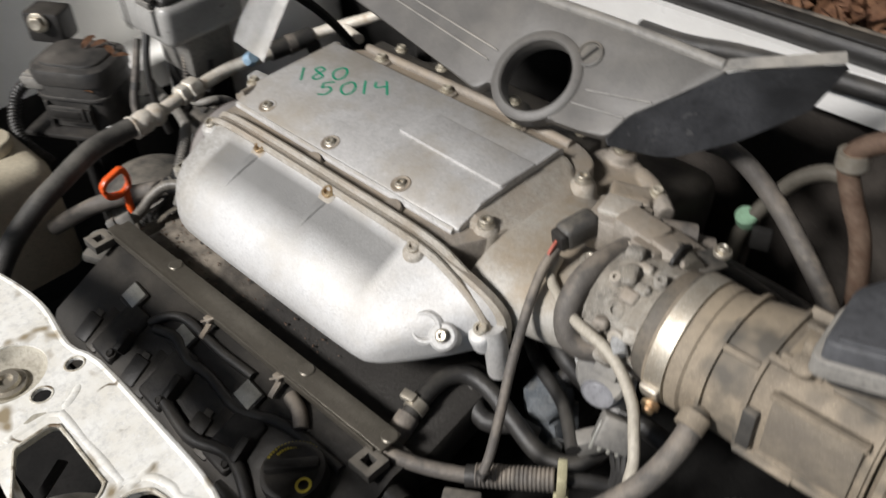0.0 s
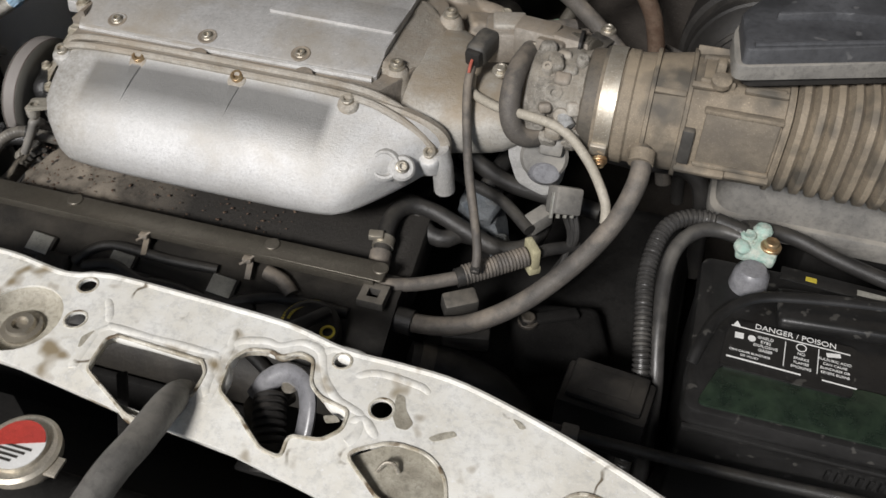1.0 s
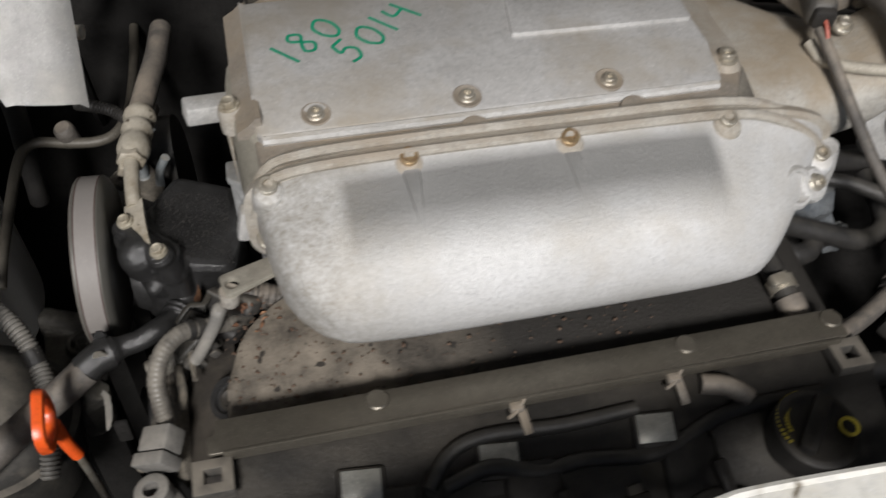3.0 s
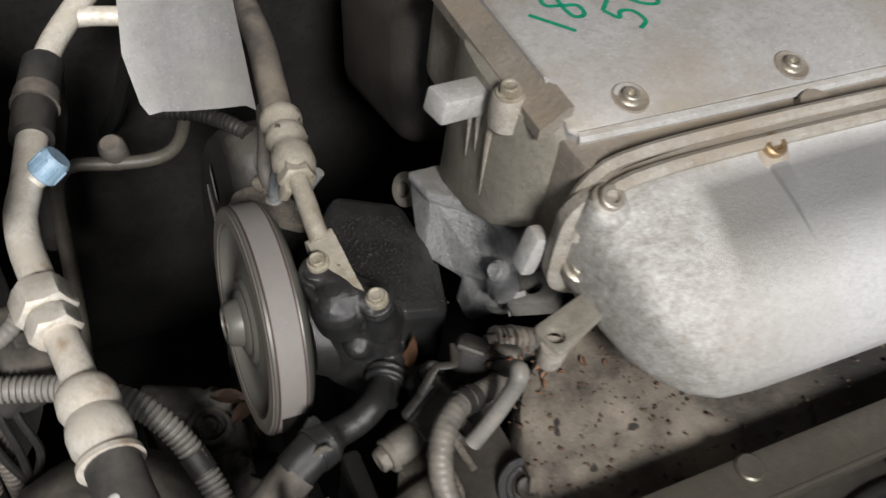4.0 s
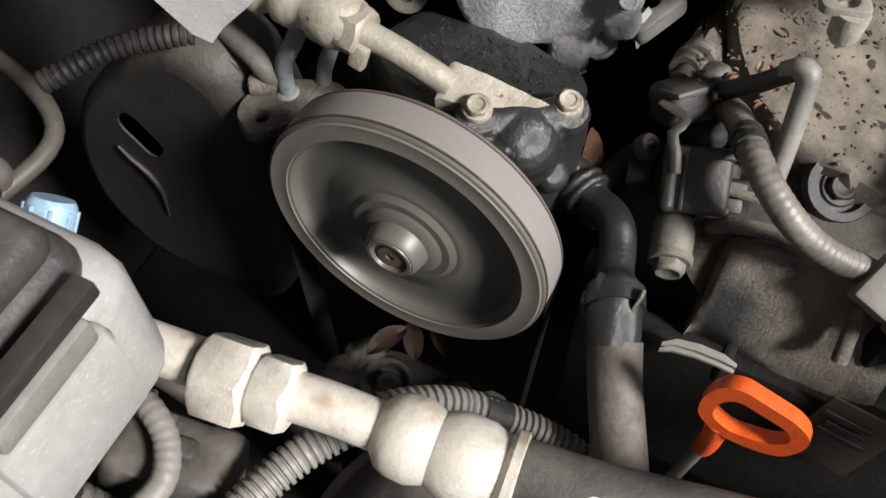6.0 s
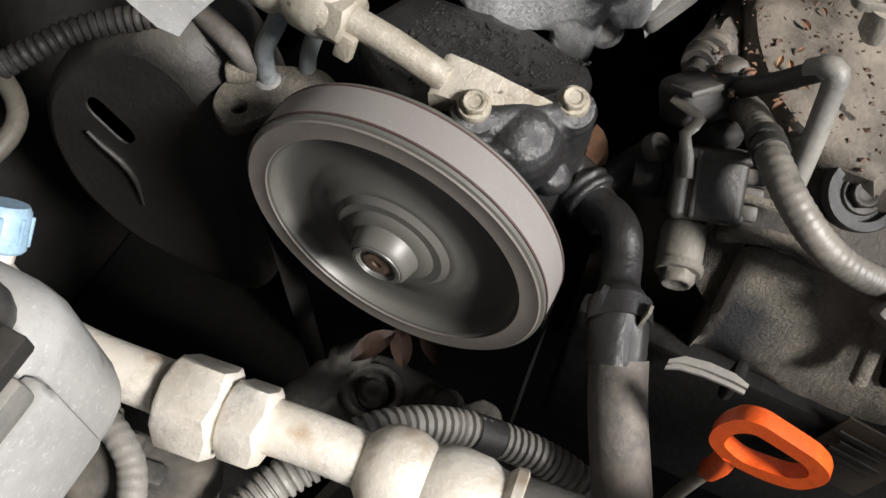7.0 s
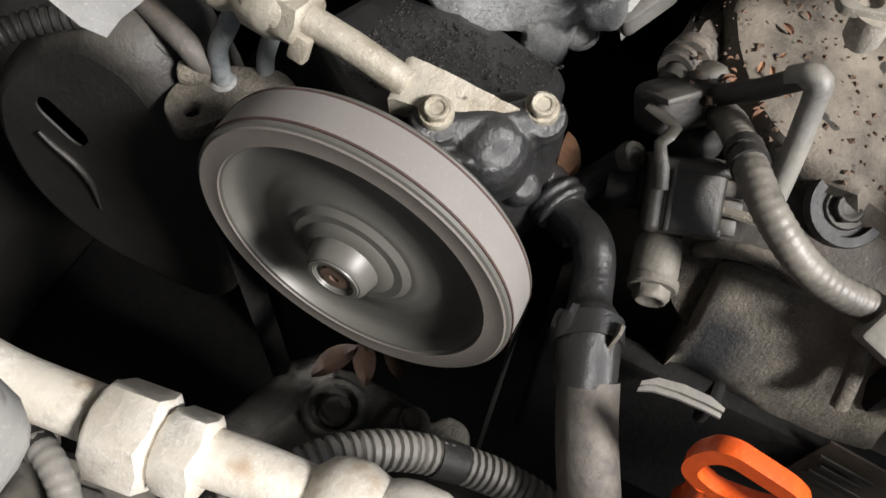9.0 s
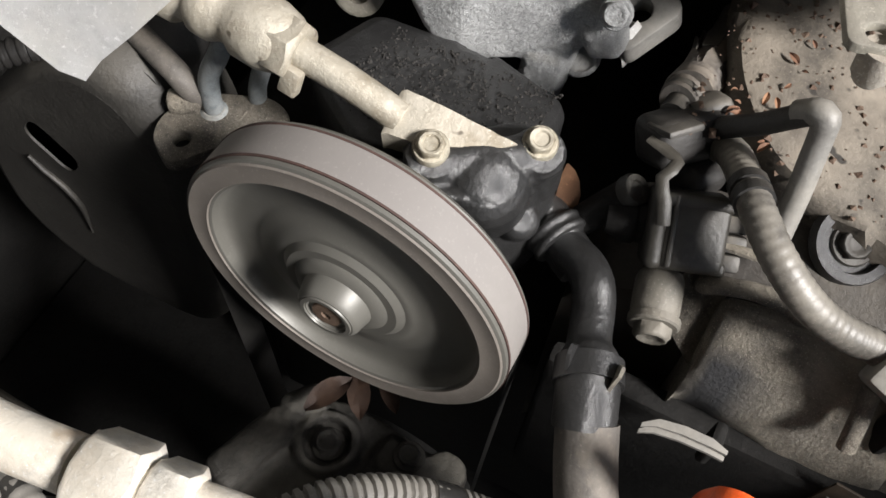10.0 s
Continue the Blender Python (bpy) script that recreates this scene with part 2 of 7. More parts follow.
GREENINK = mat("green_marker", (0.0, 0.22, 0.115), (0.0, 0.27, 0.15), 0.5, 0.0, 80, 0.0)
ORANGE = mat("orange_plastic", (0.82, 0.115, 0.018), (0.74, 0.095, 0.018), 0.3, 0.0, 60, 0.1)
BLUECAP = mat("pale_blue_plastic", (0.25, 0.38, 0.50), (0.30, 0.42, 0.52), 0.5, 0.0, 60, 0.1)
GREENCAP = mat("green_plastic", (0.18, 0.30, 0.20), (0.14, 0.24, 0.16), 0.5, 0.0, 60, 0.1)
REDLABEL = mat("red_label", (0.50, 0.055, 0.04), (0.42, 0.05, 0.04), 0.45, 0.0, 60, 0.1)
WHITELABEL = mat("white_print", (0.80, 0.80, 0.78), (0.7, 0.7, 0.68), 0.5, 0.0, 60, 0.02, grain=0.2)
YELLOW = mat("yellow_print", (0.55, 0.45, 0.05), (0.45, 0.36, 0.05), 0.5, 0.0, 60, 0.05)
GREENCASE = mat("dark_green_case", (0.010, 0.017, 0.012), (0.022, 0.036, 0.022), 0.28, 0.0, 40, 0.15, fine=90)
BOTTLE = mat("aged_translucent_plastic", (0.52, 0.47, 0.36), (0.44, 0.385, 0.285), 0.5, 0.0, 20, 0.1)
BELTGREY = mat("belt_back", (0.22, 0.204, 0.19), (0.19, 0.175, 0.165), 0.6, 0.0, 20, 0.05, grain=0.15)
PULLEY = mat("pulley_steel", (0.128, 0.124, 0.11), (0.098, 0.094, 0.083), 0.45, 0.2, 12, 0.02, grain=0.12)
PULLEYRIM = mat("pulley_rim_steel", (0.26, 0.232, 0.205), (0.21, 0.187, 0.165), 0.45, 0.35, 20, 0.05, grain=0.25)
LEAF = mat("dry_leaves", (0.24, 0.125, 0.065), (0.13, 0.062, 0.036), 0.7, 0.0, 90, 0.3)
RUST = mat("rusty_steel", (0.10, 0.06, 0.04), (0.15, 0.105, 0.075), 0.7, 0.3, 60, 0.4)
CRUD = mat("battery_corrosion", (0.40, 0.60, 0.52), (0.62, 0.66, 0.58), 0.8, 0.0, 130, 1.0)
WHITEWIRE = mat("pale_wire_sleeve", (0.42, 0.385, 0.32), (0.33, 0.30, 0.245), 0.6, 0.0, 60, 0.2)
REDWIRE = mat("red_wire", (0.42, 0.11, 0.075), (0.36, 0.09, 0.06), 0.5, 0.0, 60, 0.1)
CONCRETE = mat("garage_floor", (0.36, 0.35, 0.335), (0.28, 0.27, 0.26), 0.8, 0.0, 3, 0.3, fine=60)
LABELBROWN = mat("stained_paper", (0.043, 0.031, 0.019), (0.030, 0.022, 0.015), 0.7, 0.0, 40, 0.1)
# dusty grey casting, darkened so that the colour carries the pulley's shade
MOUNT = mat("dusty_shaded_mount", (0.055, 0.051, 0.044), (0.03, 0.0275, 0.024), 0.6, 0.1, 40, 0.6, 0.2, (0.13, 0.12, 0.1), 320, grain=0.9)
BELTEDGE = mat("red_brown_belt_edge", (0.075, 0.04, 0.032), (0.05, 0.03, 0.026), 0.7, 0.0, 60, 0.1)
BLUEHOSE = mat("blue_grey_hose", (0.15, 0.17, 0.18), (0.21, 0.215, 0.21), 0.55, 0.0, 50, 0.3, 0.2, (0.3, 0.28, 0.24), 300)
# brown plastic with its shadow painted in as a darker base colour
SENSOR = mat("grimy_shaded_plastic", (0.029, 0.027, 0.0225), (0.019, 0.0177, 0.015), 0.42, 0.0, 30, 0.25, 0.15, (0.075, 0.068, 0.056), 260)
# dark copy of LEAF: shade under the pulley put into the colour
LEAFDIM = mat("shaded_dry_leaves", (0.058, 0.032, 0.02), (0.036, 0.019, 0.013), 0.6, 0.0, 90, 0.3)
CLEARGREY = mat("smoky_grey_plastic", (0.17, 0.17, 0.18), (0.24, 0.24, 0.25), 0.3, 0.0, 40, 0.05)


# ---- building helpers: all lengths below are millimetres ----
BASE = {}


def V(*a):
    return Vector(a if len(a) == 3 else a[0])


def finish(name, bm, material, parent, base, label=""):
    bmesh.ops.recalc_face_normals(bm, faces=bm.faces)
    me = bpy.data.meshes.new(name)
    for v in bm.verts:
        v.co = (v.co - base) * 0.001
    bm.to_mesh(me)
    bm.free()
    me.materials.append(material)
    me.shade_smooth()
    me.set_sharp_from_angle(angle=radians(38))
    ob = new(name, me)
    BASE[ob.name] = base
    if parent:
        ob.parent = parent
    if label:
        ob["label"] = label
    return ob


def thing(name, base, label, category, group="", kind=""):
    ob = new(name)
    ob.empty_display_size = 0.02
    ob.location = V(base) * 0.001
    BASE[ob.name] = V(base)
    return tagged(ob, label, category, group, kind)


def part(name, bm, material, parent, label=""):
    return finish(name, bm, material, parent, BASE[parent.name], label)


def solo(name, bm, material, label, category, group="", kind=""):
    """One mesh that is a whole thing, with its origin at the bottom middle."""
    lo = [min(v.co[i] for v in bm.verts) for i in range(3)]
    hi = [max(v.co[i] for v in bm.verts) for i in range(3)]
    base = V((lo[0] + hi[0]) / 2, (lo[1] + hi[1]) / 2, lo[2])
    ob = finish(name, bm, material, None, base)
    ob.location = base * 0.001
    return tagged(ob, label, category, group, kind)


def frame_of(axis):
    z = V(axis).normalized()
    x = z.orthogonal().normalized()
    if abs(z.x) < 0.9:
        x = (V(1, 0, 0) - z * z.x).normalized()
    return x, z.cross(x), z


def lathe(origin, axis, profile, seg=28, bm=None, squash=1.0, cap=True):
    """Turned body: profile of (along, radius)."""
    bm = bm or bmesh.new()
    o, (x, y, z) = V(origin), frame_of(axis)
    rings = []
    for a, r in profile:
        if r <= 1e-6:
            rings.append([bm.verts.new(o + z * a)])
        else:
            rings.append([bm.verts.new(o + z * a + (x * math.cos(k * math.tau / seg) + y * squash * math.sin(k * math.tau / seg)) * r) for k in range(seg)])
    for p, q in zip(rings, rings[1:]):
        for k in range(seg):
            l = (k + 1) % seg
            f = [p[k % len(p)], p[l % len(p)], q[l % len(q)], q[k % len(q)]]
            f = list(dict.fromkeys(f))
            if len(f) > 2:
                bm.faces.new(f)
    for r in (rings[0], rings[-1]) if cap and profile[0] != profile[-1] else ():
        if len(r) > 2:
            bm.faces.new(r)
    return bm


def smooth_path(pts, step):
    pts = [V(p) for p in pts]
    if len(pts) == 2:
        n = max(1, int((pts[1] - pts[0]).length / step))
        return [pts[0].lerp(pts[1], i / n) for i in range(n + 1)]
    ext = [pts[0] * 2 - pts[1], *pts, pts[-1] * 2 - pts[-2]]
    out = []
    for a, b, c, d in zip(ext, ext[1:], ext[2:], ext[3:]):
        n = max(2, int((c - b).length / step))
        for i in range(n):
            t = i / n
            out.append(0.5 * ((2 * b) + (c - a) * t + (2 * a - 5 * b + 4 * c - d) * t * t + (3 * b - a - 3 * c + d) * t ** 3))
    return [*out, pts[-1]]


def tube(pts, r, seg=14, step=6.0, bm=None, rfun=None, squash=1.0):
    """Round bar or hose along a smooth path; rfun(distance, length) gives a radius factor."""
    bm = bm or bmesh.new()
    path = smooth_path(pts, step)
    total = sum((b - a).length for a, b in zip(path, path[1:]))
    t0 = (path[1] - path[0]).normalized()
    x, _, _ = frame_of(t0)
    rings, s = [], 0.0
    for i, p in enumerate(path):
        t = (path[min(i + 1, len(path) - 1)] - path[max(i - 1, 0)]).normalized()
        x = (x - t * x.dot(t)).normalized()
        y = t.cross(x)
        if i:
            s += (p - path[i - 1]).length
        k = r * (rfun(s, total) if rfun else 1.0)
        rings.append([bm.verts.new(p + (x * math.cos(j * math.tau / seg) + y * squash * math.sin(j * math.tau / seg)) * k) for j in range(seg)])
    for p, q in zip(rings, rings[1:]):
        for j in range(seg):
            bm.faces.new((p[j], p[(j + 1) % seg], q[(j + 1) % seg], q[j]))
    bm.faces.new(rings[0])
    bm.faces.new(rings[-1])
    return bm


def corrugated(pts, r, pitch=4.6, seg=12, bm=None):
    return tube(pts, r * 1.1, seg, pitch / 6, bm, lambda s, n: 1.0 - 0.2 * max(0.0, min(1.0, 2.0 * math.cos(s * math.tau / pitch) - 0.55)))


def box(c, size, bevel=2.0, rot=(0, 0, 0), seg=2, bm=None, taper=1.0):
    bm = bm or bmesh.new()
    r = Euler([radians(a) for a in rot]).to_matrix()
    made = bmesh.ops.create_cube(bm, size=1.0)["verts"]
    for v in made:
        k = taper if v.co.z > 0 else 1.0
        v.co = V(v.co.x * size[0] * k, v.co.y * size[1] * k, v.co.z * size[2])
    if bevel > 0:
        edges = list({e for v in made for e in v.link_edges})
        res = bmesh.ops.bevel(bm, geom=edges, offset=min(bevel, min(size) * 0.45), segments=seg, profile=0.5, affect="EDGES")
        made = list({v for f in res["faces"] for v in f.verts} | {v for v in made if v.is_valid})
    for v in made:
        v.co = r @ v.co + V(c)
    return bm


def fillet(poly, r, n=4):
    """Polygon with rounded corners."""
    out = []
    m = len(poly)
    for i in range(m):
        a, b, c = V(*poly[i - 1], 0), V(*poly[i], 0), V(*poly[(i + 1) % m], 0)
        k = min(r, (a - b).length * 0.45, (c - b).length * 0.45)
        p, q = b + (a - b).normalized() * k, b + (c - b).normalized() * k
        for j in range(n + 1):
            t = j / n
            w = p * (1 - t) ** 2 + b * 2 * t * (1 - t) + q * t * t
            out.append((w.x, w.y))
    return out


def circle(x, y, r, n=20):
    return [(x + r * math.cos(k * math.tau / n), y + r * math.sin(k * math.tau / n)) for k in range(n)]


def plate(outer, holes, z, thick, to=None, bevel=0.0, zfun=None, bm=None):
    """Sheet with holes in the xy plane from z down by thick; to(x, y, z) lays it elsewhere."""
    own = bmesh.new()
    edges = []
    for loop in (outer, *holes):
        vs = [own.verts.new((x, y, z)) for x, y in loop]
        edges += [own.edges.new((vs[i - 1], vs[i])) for i in range(len(vs))]
    bmesh.ops.triangle_fill(own, use_beauty=True, edges=edges, normal=(0, 0, 1))
    top = list(own.faces)
    ext = bmesh.ops.extrude_face_region(own, geom=top)
    for v in ext["geom"]:
        if isinstance(v, bmesh.types.BMVert):
            v.co.z -= thick
    if bevel > 0:
        rim = [e for e in own.edges if len(e.link_faces) == 2 and e.calc_face_angle(0) > 1.0 and all(abs(v.co.z - z) < 1e-4 for v in e.verts)]
        bmesh.ops.bevel(own, geom=rim, offset=bevel, segments=2, profile=0.5, affect="EDGES")
    for v in own.verts:
        if zfun:
            v.co.z += zfun(v.co.x, v.co.y)
        if to:
            v.co = to(v.co.x, v.co.y, v.co.z)
    if bm is None:
        return own
    join(bm, own)
    return bm


def join(bm, other):
    me = bpy.data.meshes.new("joined")
    other.to_mesh(me)
    other.free()
    bm.from_mesh(me)
    bpy.data.meshes.remove(me)
    return bm


def crud(bm, amp, size, cuts=2, seed=0.0):
    """Break a surface up with lumps of caked grime."""
    for _ in range(cuts):
        bmesh.ops.subdivide_edges(bm, edges=[e for e in bm.edges if e.calc_length() > size * 0.6], cuts=1, use_grid_fill=True)
    bmesh.ops.triangulate(bm, faces=[f for f in bm.faces if len(f.verts) > 4])
    bm.normal_update()
    for v in bm.verts:
        q = v.co / size + V(seed, seed * 2, -seed)
        v.co += v.normal * amp * (noise.noise(q) + 0.5 * noise.noise(q * 2.3))
    return bm


def pebble(bm, amp=0.4, size=2.0, seed=0.0):
    """Fine pebbly crust over a dense mesh."""
    bm.normal_update()
    for v in bm.verts:
        q = v.co / size + V(seed, seed, seed)
        v.co += v.normal * amp * max(-0.2, noise.noise(q) + 0.4 * noise.noise(q * 0.37))
    return bm


def fuse_bodies(bms, voxel=1.3, smooth=8):
    """One continuous casting out of overlapping bodies."""
    bm = bmesh.new()
    for b in bms:
        bmesh.ops.recalc_face_normals(b, faces=b.faces)
        join(bm, b)
    me = bpy.data.meshes.new("cast")
    bm.to_mesh(me)
    bm.free()
    tmp = bpy.data.objects.new("cast", me)
    scene.collection.objects.link(tmp)
    r = tmp.modifiers.new("fuse", "REMESH")
    r.mode, r.voxel_size = "VOXEL", voxel
    k = tmp.modifiers.new("soften", "SMOOTH")
    k.factor, k.iterations = 0.5, smooth
    done = bpy.data.meshes.new_from_object(tmp.evaluated_get(bpy.context.evaluated_depsgraph_get()))
    bpy.data.objects.remove(tmp)
    bpy.data.meshes.remove(me)
    out = bmesh.new()
    out.from_mesh(done)
    bpy.data.meshes.remove(done)
    return out


def hexhead(c, axis, af=10.0, h=6.0, flange=0.0, socket=0.0, bm=None, nut=False):
    """Hex bolt head, with a flange or a dimple where it has one."""
    bm = bm or bmesh.new()
    if flange:
        lathe(c, axis, [(-1.5, 0), (-1.5, flange), (1.2, flange), (2.0, flange * 0.92), (2.0, 0)], 20, bm)
    r = af / math.sqrt(3)
    o, (x, y, z) = V(c), frame_of(axis)
    rings = []
    # six flats, a chamfer that rounds into the crown, and a shallow dish
    ch = max(0.0, af * 0.05 - 0.5)
    for a, k, hexed in (((0, 0.86, 0), (1.3 + ch, 1.0, 2)) if nut else ((0, 1.0, 1),)) + ((h - 1.3 - ch, 1.0, 1), (h - 0.35, 0.86, 0), (h, 0.78, 0), (h - 0.1, 0.62, 0), (h - 0.7, 0.5, 0), (h - 0.8, 0.2, 0)):
        rings.append([bm.verts.new(o + z * (a + ((0.5 + ch if hexed == 1 else -0.5 - ch) if hexed and a and i % 2 else 0)) + (x * math.cos(i * math.tau / 12) + y * math.sin(i * math.tau / 12)) * r * k * (0.866 if hexed and i % 2 else 1)) for i in range(12)])
    for p, q in zip(rings, rings[1:]):
        for i in range(12):
            bm.faces.new((p[i], p[(i + 1) % 12], q[(i + 1) % 12], q[i]))
    bm.faces.new(rings[0])
    bm.faces.new(rings[-1])
    return bm


def caphead(c, axis, r=6.5, h=5.0, bm=None):
    """Round cap screw with a deep socket."""
    return lathe(c, axis, [(-3, 0), (-3, r * 1.35), (0, r * 1.35), (0.6, r * 1.2), (0.8, r), (h - 0.6, r), (h, r * 0.88), (h, r * 0.55), (h - 3, r * 0.5), (h - 3, 0)], 16, bm)


def loft(rings, bm=None, caps=True):
    bm = bm or bmesh.new()
    vs = [[bm.verts.new(p) for p in r] for r in rings]
    n = len(vs[0])
    for p, q in zip(vs, vs[1:]):
        for i in range(n):
            bm.faces.new((p[i], p[(i + 1) % n], q[(i + 1) % n], q[i]))
    if caps:
        bm.faces.new(vs[0])
        bm.faces.new(vs[-1])
    return bm


def laid(bm, c, x_axis, y_axis):
    """Turn a body built round the origin so that its x and y follow two directions, at c."""
    x = V(x_axis).normalized()
    y = (V(y_axis) - x * x.dot(V(y_axis))).normalized()
    m = Matrix((x, y, x.cross(y))).transposed()
    for v in bm.verts:
        v.co = m @ v.co + V(c)
    return bm


def superring(fn, n, ex, count=40):
    """Squircle ring: fn(u, v) places a point of the unit square -1..1."""
    out = []
    for k in range(count):
        a = k * math.tau / count
        c, s = math.cos(a), math.sin(a)
        out.append(fn(math.copysign(abs(c) ** (2 / ex), c), math.copysign(abs(s) ** (2 / ex), s)))
    return out


# ---- setting ----
def slab(name, c, size, material, label, category):
    return solo(name, box(c, size, 0), material, label, category, kind="structure")


slab("ground", (0, 0, -20), (60000, 60000, 40), CONCRETE, "grey concrete garage floor under the car", "ground")
slab("wall_back", (0, 4400, 1350), (6400, 120, 2700), CONCRETE, "plain grey garage back wall", "wall")
slab("wall_left", (-3200, 1500, 1350), (120, 6000, 2700), CONCRETE, "plain grey garage side wall", "wall")
slab("wall_right", (3200, 1500, 1350), (120, 6000, 2700), CONCRETE, "plain grey garage side wall", "wall")
# added out of view: blocks overhead sky in place of the open hood
slab("ceiling", (0, 1480, 2760), (6520, 6000, 120), CONCRETE, "unseen grey slab added overhead to block the sky", "ceiling")
slab("wall_north", (405, 475, 560), (970, 60, 620), FIREWALL, "brown grimy insulated firewall behind the engine", "firewall")
# near-black bay surfaces below: their shade is painted in by DARKPAINT
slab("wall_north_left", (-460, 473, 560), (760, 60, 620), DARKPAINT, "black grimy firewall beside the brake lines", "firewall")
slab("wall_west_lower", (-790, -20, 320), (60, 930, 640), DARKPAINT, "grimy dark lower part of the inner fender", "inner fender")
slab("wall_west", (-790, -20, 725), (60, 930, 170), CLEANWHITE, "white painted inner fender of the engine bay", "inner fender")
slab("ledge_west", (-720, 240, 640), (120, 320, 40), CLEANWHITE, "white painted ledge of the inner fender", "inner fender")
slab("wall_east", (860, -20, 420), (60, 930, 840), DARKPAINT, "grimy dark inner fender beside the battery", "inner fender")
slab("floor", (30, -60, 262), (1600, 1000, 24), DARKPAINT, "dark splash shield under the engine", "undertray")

# strip of white paint under the scuttle, rubber seal and leaf-filled cowl
cowl = thing("cowl_panel", (200, 420, 800), "white painted cowl panel above the firewall", "cowl panel")
part("upper_panel", plate(fillet([(-560, 838), (860, 838), (860, 893), (-560, 893)], 6), [], 0, 10, lambda x, y, z: V(x, 430 + z - (y - 838) * 0.15, y)), CLEANWHITE, cowl)
part("ledge", box((150, 520, 893), (1420, 190, 6), 2), DARKPAINT, cowl, "dark ledge below the wipers")
part("rain_rail", tube([(40, 412, 858), (100, 408, 862), (180, 412, 872), (300, 412, 880), (520, 414, 884)], 11, 12), RUBBER, cowl, "black rubber drain rail")
seal = thing("weather_seal", (150, 432, 893), "black rubber hood seal along the cowl edge", "rubber seal")
part("bulb", tube([(-560, 430, 905), (150, 430, 905), (860, 430, 905)], 14, 14, 60), RUBBER, seal)
part("lip", box((150, 445, 911), (1420, 10, 14), 3), RUBBERGREY, seal)
part("outer_lip", box((150, 428, 918), (1420, 18, 5), 2), BLACK, seal)


def leaf_bm(bm, c, size, rng, curl=0.3, tip=0.7):
    n, rot = 7, Euler((rng.uniform(-tip, tip), rng.uniform(-tip, tip), rng.uniform(0, 6.3))).to_matrix()
    rows = []
    for i in range(n):
        t = i / (n - 1)
        w = size * 0.23 * math.sin(math.pi * min(1, t * 0.96 + 0.03)) ** 0.7
        z = curl * size * math.sin(t * 3) * 0.5
        rows.append([bm.verts.new(V(c) + rot @ V((t - 0.5) * size, s * w, z + abs(s) * curl * size * 0.35)) for s in (-1, 0, 1)])
    for a, b in zip(rows, rows[1:]):
        for k in range(2):
            bm.faces.new((a[k], a[k + 1], b[k + 1], b[k]))


rng = random.Random(4)
bm = bmesh.new()
for k in range(420):
    leaf_bm(bm, (rng.uniform(80, 640), rng.uniform(470, 600), rng.uniform(903, 926)), rng.uniform(18, 48), rng)
for k in range(260):
    leaf_bm(bm, (rng.uniform(100, 640), rng.uniform(452, 500), rng.uniform(898, 924)), rng.uniform(16, 40), rng)
solo("dry_leaves", bm, LEAF, "drift of dry brown leaves on the cowl", "leaves", kind="stuff")

# ---- radiator support, white, with openings ----
support = thing("radiator_support", (60, -300, 760), "chipped white painted radiator support panel with openings", "body panel")
OUT = [(-560, -312), (-300, -280), (-170, -250), (-93, -240), (-28, -248), (7, -241), (102, -244), (157, -247), (202, -256), (245, -256), (290, -259), (362, -279), (431, -305), (520, -345), (660, -410),
       (660, -540), (520, -460), (400, -405), (320, -385), (229, -366), (155, -353), (72, -346), (-20, -333), (-100, -327), (-300, -330), (-560, -345)]
OPL = fillet([(37, -324), (36, -297), (42, -292), (110, -295), (117, -304), (117, -320), (112, -334), (90, -350), (80, -348)], 4)
OPM = fillet([(132, -314), (128, -288), (136, -276), (152, -273), (160, -276), (171, -268), (183, -271), (189, -291), (199, -299), (221, -303), (222, -318), (212, -329), (190, -332), (191, -348), (176, -346), (152, -327)], 5)
WELLR = fillet([(229, -333), (256, -317), (280, -318), (296, -330), (303, -352), (262, -358)], 9)
WELLF = fillet([(366, -327), (380, -315), (397, -317), (412, -330), (404, -352), (376, -350)], 9)
WELLL = circle(-36, -296, 31, 28)
OPF = fillet([(-120, -300), (-80, -298), (-74, -318), (-118, -319)], 6)


def crown(x, y):
    return 2.5 * math.sin(x * 0.011 + 0.6) - 0.02 * max(0.0, -322 - y) * 6 - 0.03 * max(0.0, x - 330)


part("top_panel", plate(fillet(OUT, 10, 3), [OPL, OPM, WELLR, WELLF, WELLL, OPF, circle(-5, -255, 6.4), circle(5, -287, 7), circle(202, -266, 5.6), circle(241, -295, 7.4)], 831, 2.5, zfun=crown), WHITEPAINT, support)
FR = [(660, -540), (520, -460), (400, -405), (320, -385), (229, -366), (155, -353), (72, -346), (-20, -333), (-100, -327), (-300, -330), (-560, -345)]
bm = bmesh.new()
for (x0, y0), (x1, y1) in zip(FR, FR[1:]):
    z0, z1 = 829 + crown(x0, y0), 829 + crown(x1, y1)
    q = [V(x0, y0 + 2, z0), V(x1, y1 + 2, z1), V(x1, y1 + 6, z1 - 16), V(x0, y0 + 6, z0 - 16)]
    bm.faces.new([bm.verts.new(p) for p in q])
    bm.faces.new([bm.verts.new(p + V(0, 3, 0)) for p in reversed(q)])
part("front_skirt", bm, WHITEPAINT, support)
def grown(loop, k):
    """Loop moved outwards by k."""
    cx, cy = sum(p[0] for p in loop) / len(loop), sum(p[1] for p in loop) / len(loop)
    return [(x + (x - cx) / math.hypot(x - cx, y - cy) * k, y + (y - cy) / math.hypot(x - cx, y - cy) * k) for x, y in loop]


